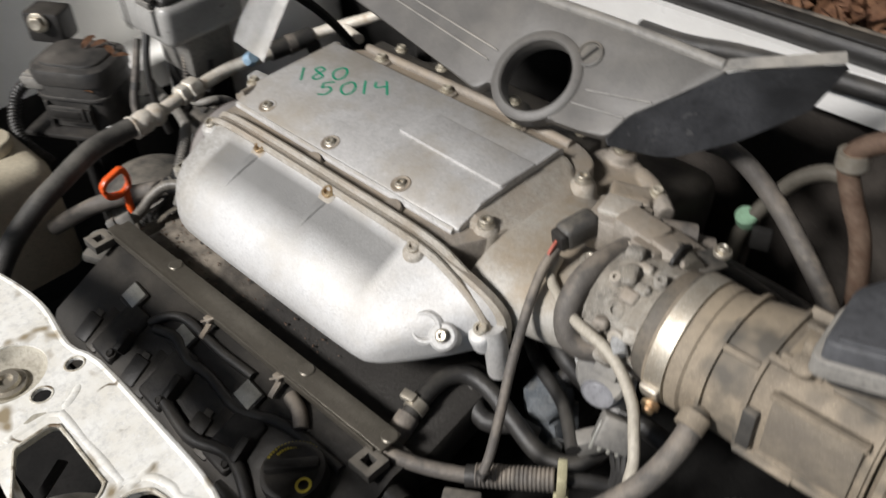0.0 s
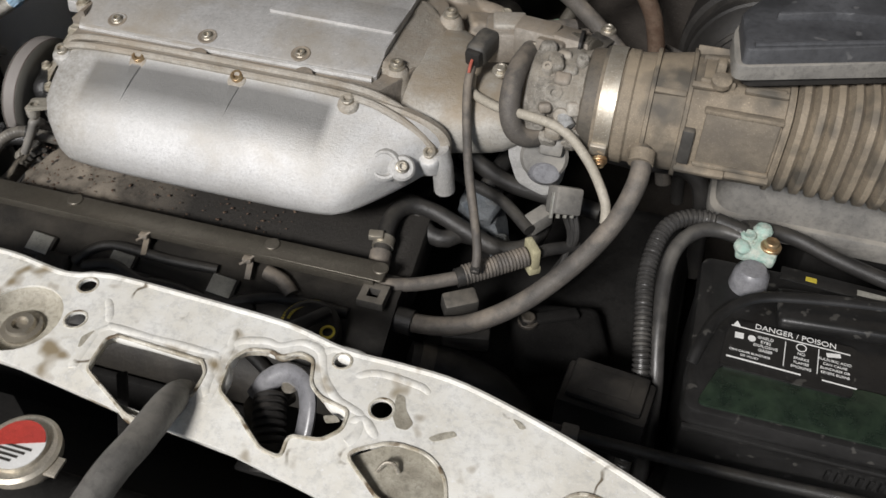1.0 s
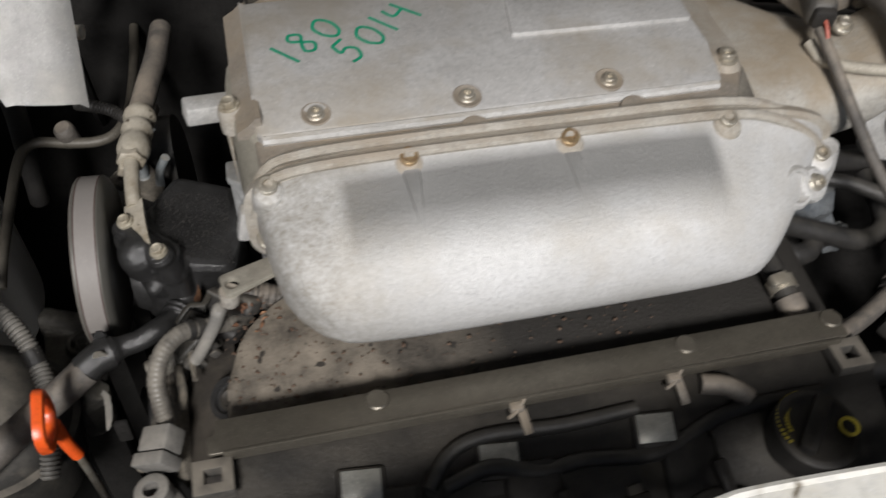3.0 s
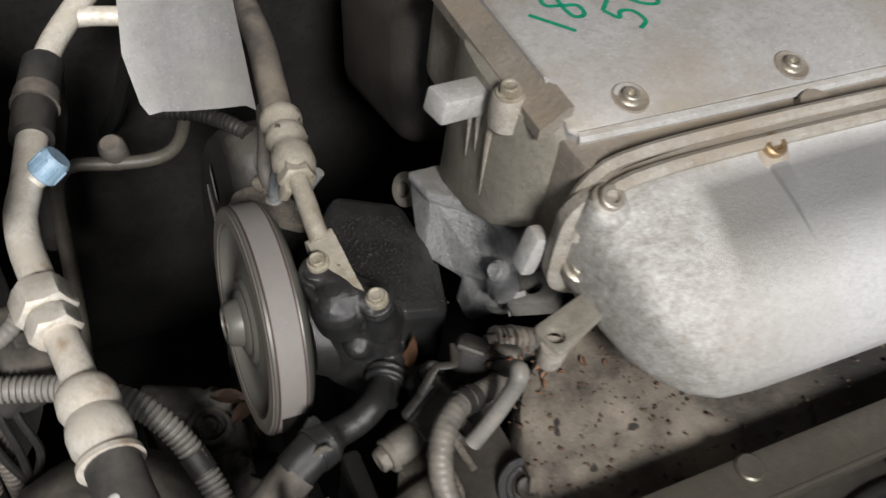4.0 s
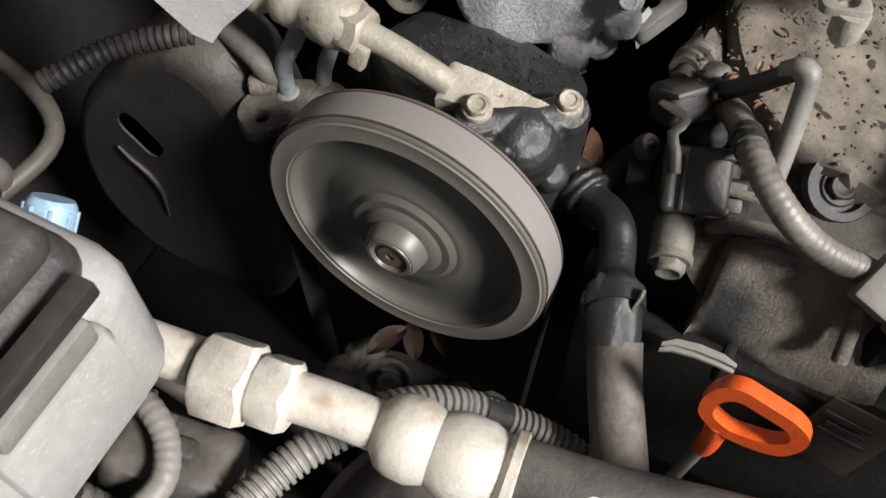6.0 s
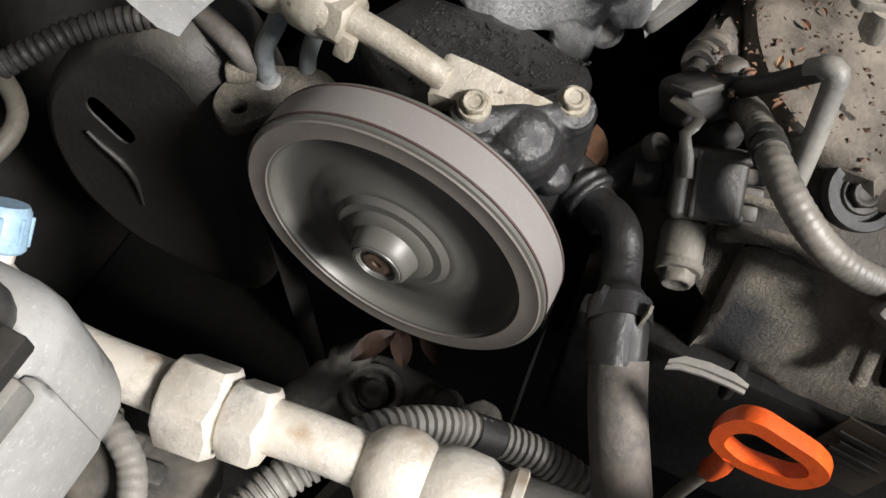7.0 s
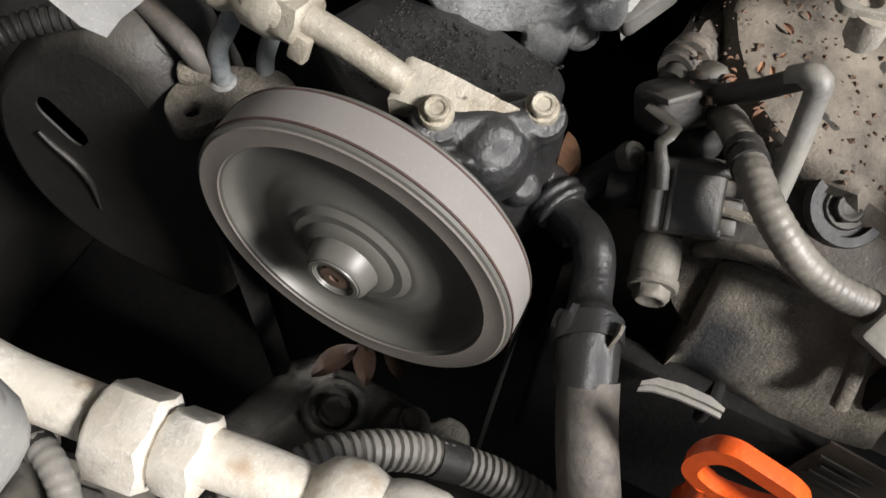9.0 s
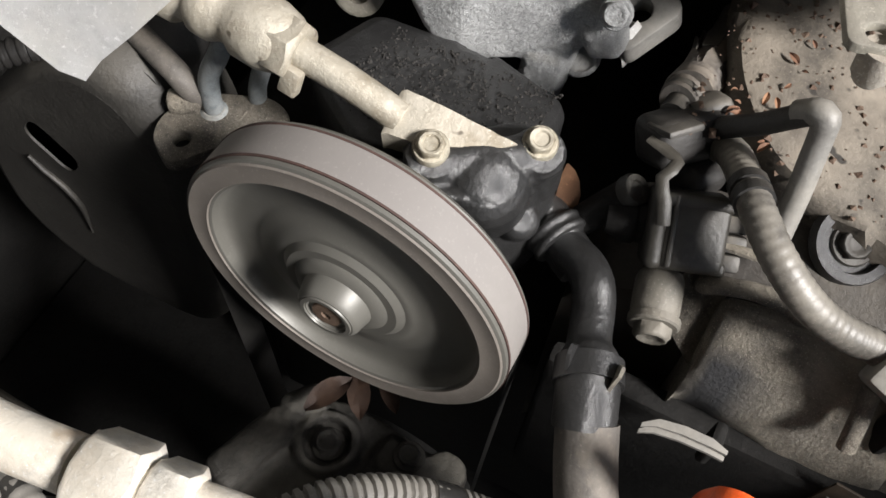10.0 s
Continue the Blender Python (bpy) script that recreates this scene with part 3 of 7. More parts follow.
for nm, loop in (("opening_rim", OPL), ("opening_rim", OPM), ("well_rim", WELLR), ("well_rim", WELLF), ("opening_rim", OPF)):
    pts = [V(x, y, 831 + crown(x, y)) for x, y in loop]
    part(nm, tube([*pts, pts[0]], 1.4, 6, 8), GRIMYPAINT, support, "chipped and dirty edge")
for loop, depth in ((OPL, 6), (OPM, 6), (OPF, 6)):
    part("turned_edge", loft([[V(x, y, 829.5 + crown(x, y)) for x, y in grown(loop, 0.4)], [V(x, y, 829 - depth + crown(x, y)) for x, y in grown(loop, 1.5)]], caps=False), GRIMYPAINT, support)
for loop, k in ((OPL, 11), (OPM, 10)):
    pts = [V(x, y, 824.9 + crown(x, y)) for x, y in grown(loop, k) if y > -326]
    part("pressed_border", tube(pts, 7.0, 28, 4, rfun=lambda q, n: 0.97 + 0.03 * math.sin(q * 0.13)), WHITEPAINT, support, "pressed ridge in the white panel")
for x, y, r in ((-5, -255, 6.4), (5, -287, 7), (202, -266, 5.6), (241, -295, 7.4)):
    part("hole_rim", lathe((x, y, 830.6 + crown(x, y)), (0, 0, 1), [(0, r), (0.9, r + 0.5), (0.9, r + 1.6), (0, r + 2.4), (0, r)], 24), GRIMYPAINT, support)
for pts in ([(188, -266), (192, -258), (214, -257)], [(214, -276), (230, -268), (262, -270), (268, -276)], [(120, -262), (124, -284), (122, -306)], [(222, -312), (232, -306), (240, -312), (246, -318)], [(16, -262), (24, -272), (30, -284)]):
    part("pressed_step", tube([V(x, y, 825.2 + crown(x, y)) for x, y in pts], 6.6, 28, 4, rfun=lambda q, n: min(1, 0.85 + min(q, n - q) * 0.03)), WHITEPAINT, support)
REAR = [(-560, -312), (-300, -280), (-170, -250), (-93, -240), (-28, -248), (7, -241), (102, -244), (157, -247), (202, -256), (245, -256), (290, -259), (362, -279), (431, -305), (520, -345), (660, -410)]
part("rear_rolled_edge", tube([V(x, y - 1, 829 + crown(x, y)) for x, y in REAR], 3.2, 8, 10), WHITEPAINT, support)
part("well", lathe((-36, -296, 820), (0, 0, 1), [(0, 0), (0, 24), (2, 27), (11, 32)], 28, cap=False), WELLDIRT, support, "dirt-filled round recess")
part("well", plate([(x, y) for x, y in fillet([(222, -338), (256, -312), (284, -312), (302, -328), (309, -356), (262, -363)], 9)], [], 822, 2), WELLDIRT, support, "dirty recess in the white panel")
part("well", plate(grown(WELLF, 5), [], 818, 2), WELLDIRT, support, "second dirty recess in the white panel")
for loop in ([(247, -280), (253, -281), (257, -291), (265, -300), (262, -306), (255, -306), (249, -297)], [(277, -307), (284, -301), (292, -297), (295, -300), (288, -305), (281, -309)], [(326, -276), (332, -277), (337, -281), (333, -283)], [(206, -312), (214, -309), (219, -313), (210, -317)], [(18, -300), (24, -292), (27, -301), (21, -310)]):
    part("dirt_smear", plate(fillet(loop, 2), [], 831.3, 0.25, zfun=crown), WELLDIRT, support, "brown dirt smeared on the paint")
bm = lathe((-36, -298, 820), (0, 0, 1), [(0, 0), (0, 15), (3, 15), (4, 11), (7, 10), (7, 6), (4, 5), (4, 0)], 20)
part("mount_bushing", bm, STEEL, support, "greasy steel bushing in the recess")
part("wire_clip", tube([(252, -336, 823), (256, -332, 828), (262, -331, 828), (266, -334, 824)], 1.5, 8, 2), STEEL, support)
part("lower_beam", box((50, -330, 560), (1200, 40, 40), 6), DARKPAINT, support, "dark lower crossbeam")

latch = thing("hood_latch", (172, -300, 770), "greasy steel hood latch with a coil spring", "hood latch")
part("base_plate", box((176, -303, 768), (70, 60, 5), 1.5), DARKPAINT, latch)
part("hook", tube([(144, -292, 800), (152, -283, 812), (164, -278, 818), (178, -282, 818), (186, -294, 812), (188, -310, 800), (186, -324, 788)], 8, 14, 4, squash=0.6), CLEARGREY, latch, "pale grey catch lever")
part("jaw", plate(fillet([(138, -300), (142, -278), (160, -270), (172, -284), (160, -298), (150, -322)], 4), [], 802, 6, bevel=1), VALVE, latch)
part("spring", corrugated([(156, -292, 806), (162, -308, 804), (168, -324, 798), (172, -340, 788)], 11, 5.0), BLACK, latch, "coil spring")
part("rivet", lathe((168, -284, 812), (0, 0, 1), [(0, 0), (0, 6), (3, 5), (4, 0)], 12), STEEL, latch)

hose = solo("grey_hose", tube([(92, -296, 770), (98, -308, 806), (108, -334, 838), (111, -372, 852), (108, -420, 858), (104, -520, 840), (100, -600, 800)], 10.5, 16), GREYPLASTIC, "grey rubber hose passing through the panel opening", "hose")
solo("bonnet_cable_loop", tube([(104, -314, 800), (120, -318, 808), (128, -326, 804), (122, -334, 798)], 3, 8), RUBBER, "small black hook beside the hose", "cable clip")
solo("slanted_bracket", box((60, -330, 800), (8, 70, 3), 1, (0, 0, 32)), DARKPAINT, "thin dark strip bracket under the panel opening", "bracket")

rad = thing("radiator", (60, -390, 560), "dark radiator in front of the support panel", "radiator")
part("top_tank", tube([(-420, -392, 752), (60, -392, 752), (520, -392, 752)], 27, 16, 50), DARKPAINT, rad, "grimy dark top tank")
part("core", box((60, -392, 560), (900, 36, 340), 3), DARKPAINT, rad)
part("filler_neck", lathe((9, -377, 770), (0, 0, 1), [(0, 0), (0, 17), (20, 17), (20, 22), (23, 22), (23, 0)], 24), STEEL, rad)
cap = part("cap", lathe((9, -377, 793), (0, 0, 1), [(0, 0), (0, 27), (7, 27.5), (9, 25), (9, 20), (12, 19.5), (12, 0)], 36), CHROME, rad, "bright metal radiator cap")
part("label", lathe((9, -377, 805.2), (0, 0, 1), [(0, 0), (0, 19), (0.6, 19), (0.6, 0)], 32), WHITELABEL, cap, "white warning label")
part("red_field", plate([(9 + 18.5 * math.cos(radians(a)), -377 + 18.5 * math.sin(radians(a))) for a in range(20, 201, 12)], [], 806.6, 0.6), REDLABEL, cap, "red printed field")
for k in range(4):
    part("printed_bar", box((8 - k, -379 - k * 3.6, 806.2), (26 - k * 4, 1.6, 0.4), 0), RUBBER, cap)
for sx in (-22, 22):
    part("ear", box((9 + sx * 1.15, -377 - abs(sx) * 0.2, 797), (16, 15, 3), 1.2), CHROME, cap)
part("nipple", tube([(60, -392, 775), (62, -392, 792)], 7, 12), DARKPAINT, rad)

# ---- engine: lower block and the heads ----
eng = thing("engine_block", (0, 0, 274), "dark grimy engine block and heads", "engine block")
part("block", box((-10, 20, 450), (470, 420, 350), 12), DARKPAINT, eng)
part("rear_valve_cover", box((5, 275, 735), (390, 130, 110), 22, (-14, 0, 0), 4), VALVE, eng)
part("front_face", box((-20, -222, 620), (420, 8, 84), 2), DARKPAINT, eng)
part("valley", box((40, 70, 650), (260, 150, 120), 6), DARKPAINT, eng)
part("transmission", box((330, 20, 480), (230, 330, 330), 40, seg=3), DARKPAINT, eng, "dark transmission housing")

# front valve cover
vc = thing("valve_cover", (-25, -110, 620), "oil-speckled front valve cover with a coil cover rail", "valve cover")
TOP = fillet([(-236, -98), (-236, -70), (-226, -20), (-196, 6), (-150, 18), (188, 18), (192, -98)], 26, 5)
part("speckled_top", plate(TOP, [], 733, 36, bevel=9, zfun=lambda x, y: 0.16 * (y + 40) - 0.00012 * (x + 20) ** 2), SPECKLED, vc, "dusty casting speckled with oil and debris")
bm = loft([[V(x, y, z) for y, z in ((-92, 733), (-118, 731), (-150, 716), (-196, 694), (-214, 660), (-214, 600), (-92, 600))] for x in (-236, -232, 186, 190)])
bmesh.ops.bevel(bm, geom=[e for e in bm.edges if e.calc_face_angle(0) > 0.3], offset=7, segments=2, profile=0.5, affect="EDGES")
part("front_slope", bm, SLOPE, vc)
RAIL = [(-241, -93), (174, -91), (174, -114), (-228, -116), (-246, -116), (-246, -104), (-241, -103)]
rail = part("rail", plate(fillet(RAIL, 2.5), [], 746, 2.2, bevel=0.6), RAILSHEEN, vc, "dusty brown sheet-metal rail")
part("rail_flange", box((-35, -116, 742), (404, 2.2, 9), 0.6), RAILSHEEN, rail)
for x in (-142, 63, 168):
    part("rail_bolt", lathe((x, -99, 745.5), (0, 0, 1), [(0, 0), (0, 7.5), (1.2, 7.5), (2, 6.5), (2, 0)], 18), RAILSHEEN, rail)
for x, y in ((-244, -127), (170, -124)):
    part("end_tab", plate([(x - 12, y - 12), (x + 12, y - 12), (x + 12, y + 11), (x - 12, y + 11)], [[(x - 5, y - 5), (x + 5, y - 5), (x + 5, y + 4), (x - 5, y + 4)]], 742, 9, bevel=1.0), BLACKDUSTY, rail, "dark end tab with a square hole")
for x in (-58, 47):
    bm = box((x, -119, 741), (9, 7, 6), 1.2)
    tube([(x - 6, -124, 738), (x, -122, 742), (x + 6, -116, 745)], 1.3, 8, 3, bm)
    part("spring_clip", bm, DUSTY, rail)
    part("clip_tang", box((x + 4, -127, 735), (6, 16, 3), 0.8, (30, 0, 8)), DUSTY, rail)


def coil(x):
    c = part("coil_pack", box((x + 18, -170, 698), (38, 56, 26), 5, (24, 0, -3), 3), BLACK, vc, "black ignition coil pack")
    part("coil_cap", box((x + 18, -158, 712), (32, 30, 10), 3.5, (24, 0, -3), 3), BLACK, c)
    part("coil_slot", box((x + 34, -176, 706), (9, 24, 20), 2.5, (24, 0, 8)), BLACK, c)
    part("coil_neck", box((x - 6, -176, 694), (22, 50, 18), 4, (26, 0, 2), 2), SLOPE, c)
    part("connector", box((x - 22, -184, 692), (20, 30, 22), 3, (28, 0, 6), 2), BLACK, c)
    part("connector_latch", box((x - 22, -176, 704), (10, 16, 4), 1.2, (28, 0, 6)), BLACKDUSTY, c)
    part("sticker_tab", box((x, -142, 721), (30, 24, 6), 2.5, (24, 0, -6)), SLOPE, c)
    part("sticker", box((x, -142.4, 724.5), (24, 18, 0.8), 0.3, (24, 0, -6)), STICKER, c, "pale rectangular sticker")
    part("coil_bolt", hexhead((x + 30, -192, 700), (0, -0.4, 0.9), 8, 5, 6.5), SLOPE, c)
for x in (-160, -74, 29):
    coil(x)
for k, pts in enumerate(([(-120, -150, 718), (-104, -134, 726), (-80, -128, 729), (-30, -130, 728), (20, -128, 728)], [(-110, -150, 716), (-80, -146, 722), (-50, -152, 716), (-20, -150, 716), (30, -154, 714), (80, -140, 722), (150, -138, 722)], [(66, -122, 733), (84, -127, 732), (96, -136, 727)], [(-40, -190, 700), (10, -196, 698), (60, -186, 704), (110, -205, 690)])):
    part("wiring_loom", tube(pts, (5, 5.5, 7, 6)[k], 10), (RUBBER, RUBBER, RUBBERGREY, RUBBER)[k], vc, "black taped wiring loom")
oc = part("oil_filler_cap", lathe((126, -166, 712), (0, -0.12, 1), [(0, 0), (0, 27), (14, 28), (20, 27), (22, 24), (22, 22), (21, 20), (21, 0)], 36), BLACK, vc, "black ribbed oil filler cap")
part("grip", box((124, -167, 735), (12, 46, 9), 4, (0, 0, -42)), BLACK, oc)
part("yellow_ring", lathe((145, -172, 733.4), (0, -0.12, 1), [(0, 4.6), (1.0, 4.6), (1.0, 6.8), (0, 6.8), (0, 4.6)], 20), YELLOW, oc, "yellow printed ring")
for r, a0, a1 in ((24, 95, 205), (19, 100, 190)):
    for a in range(a0, a1, 7):
        part("printed_mark", box((126 + r * math.cos(radians(a)), -166 + r * math.sin(radians(a)), 734.6 - (r - 19) * 0.1), (1.7, 2.4, 0.5), 0, (0, 0, a + 90)), YELLOW, oc)

# casting below the valve cover at its end, facing the pulley
tc = thing("end_casting", (-262, -55, 540), "sandy grey timing casting at the engine end", "engine casting")
CAST_SIDE = ((-262, 560, 1), (-262, 700, 0), (-266, 706, 0), (-270, 706, 0), (-275, 702, 0), (-281, 697, 0.1), (-287, 690, 0.3), (-291, 680, 0.7), (-292, 668, 1), (-287, 644, 1), (-280, 560, 1))
bm = loft([[V(x, y, z - d - w * e) for x, z, w in CAST_SIDE] for y, d, e in ((-23.5, 24, -6), (-25, 8, -7), (-28, 4, -8), (-33, 2, -6), (-42, 0, -1), (-56, -1, 8), (-72, 0, 18), (-88, 2, 27), (-100, 8, 33), (-106, 18, 36), (-109, 32, 38))])
part("casting", crud(bm, 0.8, 12, 2), SANDCAST, tc, "casting caked with sandy grime and a dark oil patch")
part("pocket_rim", crud(tube([(-264, -16, 699), (-266, -22, 707), (-265, -32, 710), (-264, -44, 709), (-266, -54, 705)], 3.4, 12, 2), 0.5, 4, 0), SANDY, tc, "sandy rim of the cast pocket")
part("lower_cover", box((-292, -60, 590), (12, 170, 130), 4), DARKPAINT, tc, "dark lower timing cover")
bm = loft([[V(x, y, z - d) for x, z in ((-228, 560), (-228, 712), (-246, 708), (-258, 700), (-267, 690), (-272, 560))] for y, d in ((30, 40), (22, 20), (4, 8), (-20, 2), (-50, 0), (-100, 0), (-128, 10), (-140, 34))])
part("head_end", crud(bm, 0.6, 16, 2), VALVE, tc, "dark oily end of the cylinder head")
part("peg", tube([(-280, -79, 708), (-288, -80.5, 699), (-295, -82, 689)], 3.4, 14, 3), SANDY, tc, "round cast peg")
part("edge_seam", tube([(-240, 22, 700), (-250, 8, 712), (-256, -14, 716), (-254, -40, 717)], 2.0, 8), SANDY, tc)
tag = part("id_label", box((-300.5, -102, 640), (1.2, 33, 50), 0.4, (8, 6, 0)), LABELBROWN, tc, "brown stained paper label")
for k in range(5):
    part("printed_bar", box((-301.6 + k * 0.05, -100 - k * 1.0, 657 - k * 8), (0.8, 22 - 5 * (k % 2), 2.2), 0, (8, 6, 0)), RUBBER, tag)
lug = part("lug", lathe((-264, -1.4, 696.2), (-1, -0.22, -0.14), [(0, 0), (0, 6), (1.5, 8), (4, 9), (16, 9), (18, 8), (18, 0)], 28), LUGDUST, tc, "bare aluminium bolt lug")
part("lug_bolt", hexhead((-283, -6, 693), (-1, -0.22, -0.14), 12, 7, 9.6), LUGDUST, tc)
bm = bmesh.new()
bm.faces.new([bm.verts.new(p) for p in (V(-270, -5, 697), V(-280, -13, 686), V(-287, -28, 675), V(-274, -25, 688), V(-262, -26, 696), V(-258, -12, 704))])
bmesh.ops.solidify(bm, geom=bm.faces[:], thickness=4)
part("gusset", bm, SANDY, tc, "flat web beside the lug")
part("plug", lathe((-231, -57, 712), (-0.55, -0.25, 1), [(0, 0), (0, 15), (3, 16), (6, 14.5), (6, 11), (3, 10.5), (3, 0)], 28), OILY, vc, "oil-wet round plug")
part("plug_bolt", hexhead((-232, -57.5, 714), (-0.55, -0.25, 1), 11, 5, 8.5), SLOPE, vc)

# ---- intake manifold ----
im = thing("intake_manifold", (-20, 60, 720), "dusty cast aluminium intake manifold with green numbers", "intake manifold")
BODY = fillet([(-192, 10), (122, 10), (150, 60), (150, 190), (118, 208), (-160, 210), (-192, 185)], 16, 4)
part("body", plate(BODY, [], 848, 62, bevel=3), DUSTY, im)
PROF = [(34, 845), (33, 852), (36, 854.5), (54, 859), (61, 863), (166, 864), (172, 860.5), (173, 845)]
bm = loft([[V(x, y + dy, z) for y, z in PROF] for x, dy in ((-190, 4), (-187, 0), (-100, 0), (20, 0), (118, 0), (121, 3))])
part("top_plate", bm, PLATE, im, "brushed grey top plate")
part("front_lip", tube([(-187, 34, 850), (-100, 33, 850), (0, 33, 850), (118, 33, 850)], 3.6, 8, 20), CAST, im)
part("side_channel", loft([[V(-192 + dx, y, z) for dx, z in ((-10, 846), (-10, 852), (-2, 857), (3, 862), (6, 862), (6, 846))] for y in (42, 60, 160, 172)]), DUSTY, im)
part("raised_panel", plate(fillet([(-11, 94), (120, 90), (122, 134), (-4, 137)], 3), [], 866.2, 3, bevel=0.8), PLATE, im, "raised rectangular panel")
for i, (x, y) in enumerate(((-152, 46), (-54, 45), (43, 44))):
    # flat darker disc stands for the shadow inside each bolt pocket
    part("bolt_pocket", lathe((x, y, 856.6), V(0, -0.22, 1), [(-2, 0), (-2, 9.6), (0.5, 9.6), (0.9, 8.8), (0.5, 8.2), (0.3, 0)], 28), DUSTY, im, "bolt recess, its shade painted as a darker disc")
    part("bolt", caphead((x, y, 857.0), V(0, -0.22, 1), 4.4, 3.4), STEEL, im)
part("rear_flange", crud(plate(fillet([(-184, 200), (122, 200), (124, 232), (108, 236), (92, 226), (40, 228), (28, 238), (4, 238), (-8, 228), (-60, 229), (-76, 240), (-98, 240), (-112, 229), (-184, 232)], 5), [], 842, 24, bevel=2), 0.8, 8, 1), SLOPE, im, "grimy brown rear flange")
for x in (102, 16, -87, -150):
    part("flange_bolt", hexhead((x, 229, 842), (0, 0.1, 1), 9, 6, 7), BOLTDUST, im)
rear = fuse_bodies([plate(fillet([(112, 190), (118, 228), (136, 250), (172, 240), (216, 208), (200, 160), (150, 140)], 12), [], 834, 60, bevel=6, zfun=lambda x, y: -0.25 * max(0, x - 150)),
                    lathe((146, 232, 826), (0.1, 0.1, 1), [(0, 0), (0, 15), (14, 13), (16, 0)], 20), tube([(170, 232, 822), (196, 216, 826), (222, 196, 824)], 9, 14, 4), box((186, 190, 826), (40, 28, 22), 5, (0, 10, 30))], 1.8, 3)
part("rear_plenum", pebble(rear, 0.5, 3), DUSTY, im, "dirt-caked plenum casting")
for p in ((146, 232, 842), (203, 208, 832)):
    part("plenum_bolt", hexhead(p, (0.1, 0, 1), 10, 6, 7.5), BOLTDUST, im)
for x, y in ((-140, 190), (-41, 189), (54, 187)):
    part("rear_boss", lathe((x, y, 843), (0, 0, 1), [(0, 0), (0, 12), (7, 11), (8, 9.5), (8, 0)], 20), DUSTY, im)
    part("rear_bolt", hexhead((x, y, 851), (0, 0.1, 1), 9, 6, 7), BOLTDUST, im)
part("rear_rail", tube([(-172, 200, 849), (0, 201, 850), (112, 198, 848)], 5.5, 10, 30), DUSTY, im)
part("rear_ledge", loft([[V(x, 176, 848), V(x, 176, 851), V(x, 183, 850), V(x, 184, 848)] for x in (-170, -60, 60, 114)]), FLANGE, im)
# rounded end cap with its bolts
END = [(112, 46)] + [(118 + 50 * math.cos(radians(a)), 112 + 66 * math.sin(radians(a))) for a in range(-82, 83, 9)] + [(112, 180)]
part("end_cap", plate(END, [], 857, 46, bevel=9, zfun=lambda x, y: -0.32 * max(0, x - 122)), FLANGE, im, "dusty rounded end cap")
part("end_cap_step", plate([(112 + (x - 112) * 1.14, 112 + (y - 112) * 1.06) for x, y in END], [], 832, 40, bevel=5), DUSTY, im)
for x, y in ((134, 56), (157, 158)):
    part("cap_lug", lathe((x, y, 815), (0, 0, 1), [(0, 0), (0, 15), (30, 12.5), (35, 10.5), (37, 8.5), (37, 0)], 22), FLANGE, im)
    part("bolt", caphead((x, y, 854), (0, 0, 1), 6, 5), STEEL, im)
# runner cover bulging to the front
def ring(y, ztop, zbot, xl, xr, el=4.2, er=2.6):
    xc, zc = (xl + xr) / 2, (ztop + zbot) / 2
    hx, hz = (xr - xl) / 2, (ztop - zbot) / 2
    out = []
    for k in range(72):
        a = k * math.tau / 72
        c, s = math.cos(a), math.sin(a)
        e = er if c > 0 and s > 0 else el
        out.append(V(xc + hx * math.copysign(abs(c) ** (2 / e), c), y + (0 if s < 0 else -3 * s), zc + hz * math.copysign(abs(s) ** (2 / e), s)))
    return out


RINGS = [(8, 853, 766, -199, 194), (2, 853, 765, -198, 192), (-6, 849, 764, -196, 184), (-24, 843, 762, -193, 170), (-42, 835, 762, -189, 155), (-56, 825, 763, -181, 142), (-67, 812, 765, -170, 130), (-74, 799, 769, -158, 119), (-77, 788, 775, -146, 108)]
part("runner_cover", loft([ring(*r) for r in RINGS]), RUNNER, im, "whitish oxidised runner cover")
part("cover_flange", loft([ring(16, 850, 764, -201, 197), ring(13, 856, 762, -204, 200), ring(6, 857, 761, -205, 201), ring(4, 854.5, 763, -202, 198)]), FLANGE, im)
top_line = [V(-198, 4, 818), V(-188, 3, 843), V(-165, 2, 852), V(-102, 1, 855), V(0, 0, 855), V(108, -1, 853), V(150, -2, 842), V(178, -3, 824), V(192, -4, 806)]
part("flange_bead", tube(top_line, 3.6, 8, 8), FLANGE, im)
part("flange_bead", tube([p + V(0, 11, 2) for p in top_line], 3.4, 8, 8), FLANGE, im)
B = [(-188, 0, 841), (-102, -1, 850), (0, -3, 850), (108, -3, 848), (186, -8, 809)]
for i, (x, y, z) in enumerate(B):
    part("cover_boss", lathe((x, y + 4, z - 14), V(0, -0.42, 0.9), [(0, 0), (0, 11.5), (12, 10.5), (16, 9), (17, 7.5), (17, 0)], 24), FLANGE if 0 < i < 4 else RUNNER, im)
    part("bolt", caphead((x, y, z + 2), V(0, -0.42, 0.9), 6, 5), GOLD if i in (1, 2) else STEEL, im)
for x in (-102, 0, 108):
    if x < 100:
        part("boss_ramp", loft([[V(x + s * w, y, z + h) for s, h in ((-1, -6), (-0.6, 0), (0.6, 0), (1, -6))] for w, y, z in ((10, 0, 851), (7, -16, 848), (4.5, -30, 843), (1, -46, 834.2))]), RUNNER, im)
for x in (-54, 54):
    part("joint_lug", lathe((x, 22, 843), (0, -0.3, 1), [(0, 0), (0, 11), (8, 10), (9, 0)], 16), DUSTY, im)
part("cover_dimple", lathe((152, -36, 812), (0.3, -0.7, 0.65), [(-10, 0), (-10, 15), (2, 15), (4.5, 12.5), (4.5, 10.5), (0, 8), (-1, 0)], 24), CAST, im)
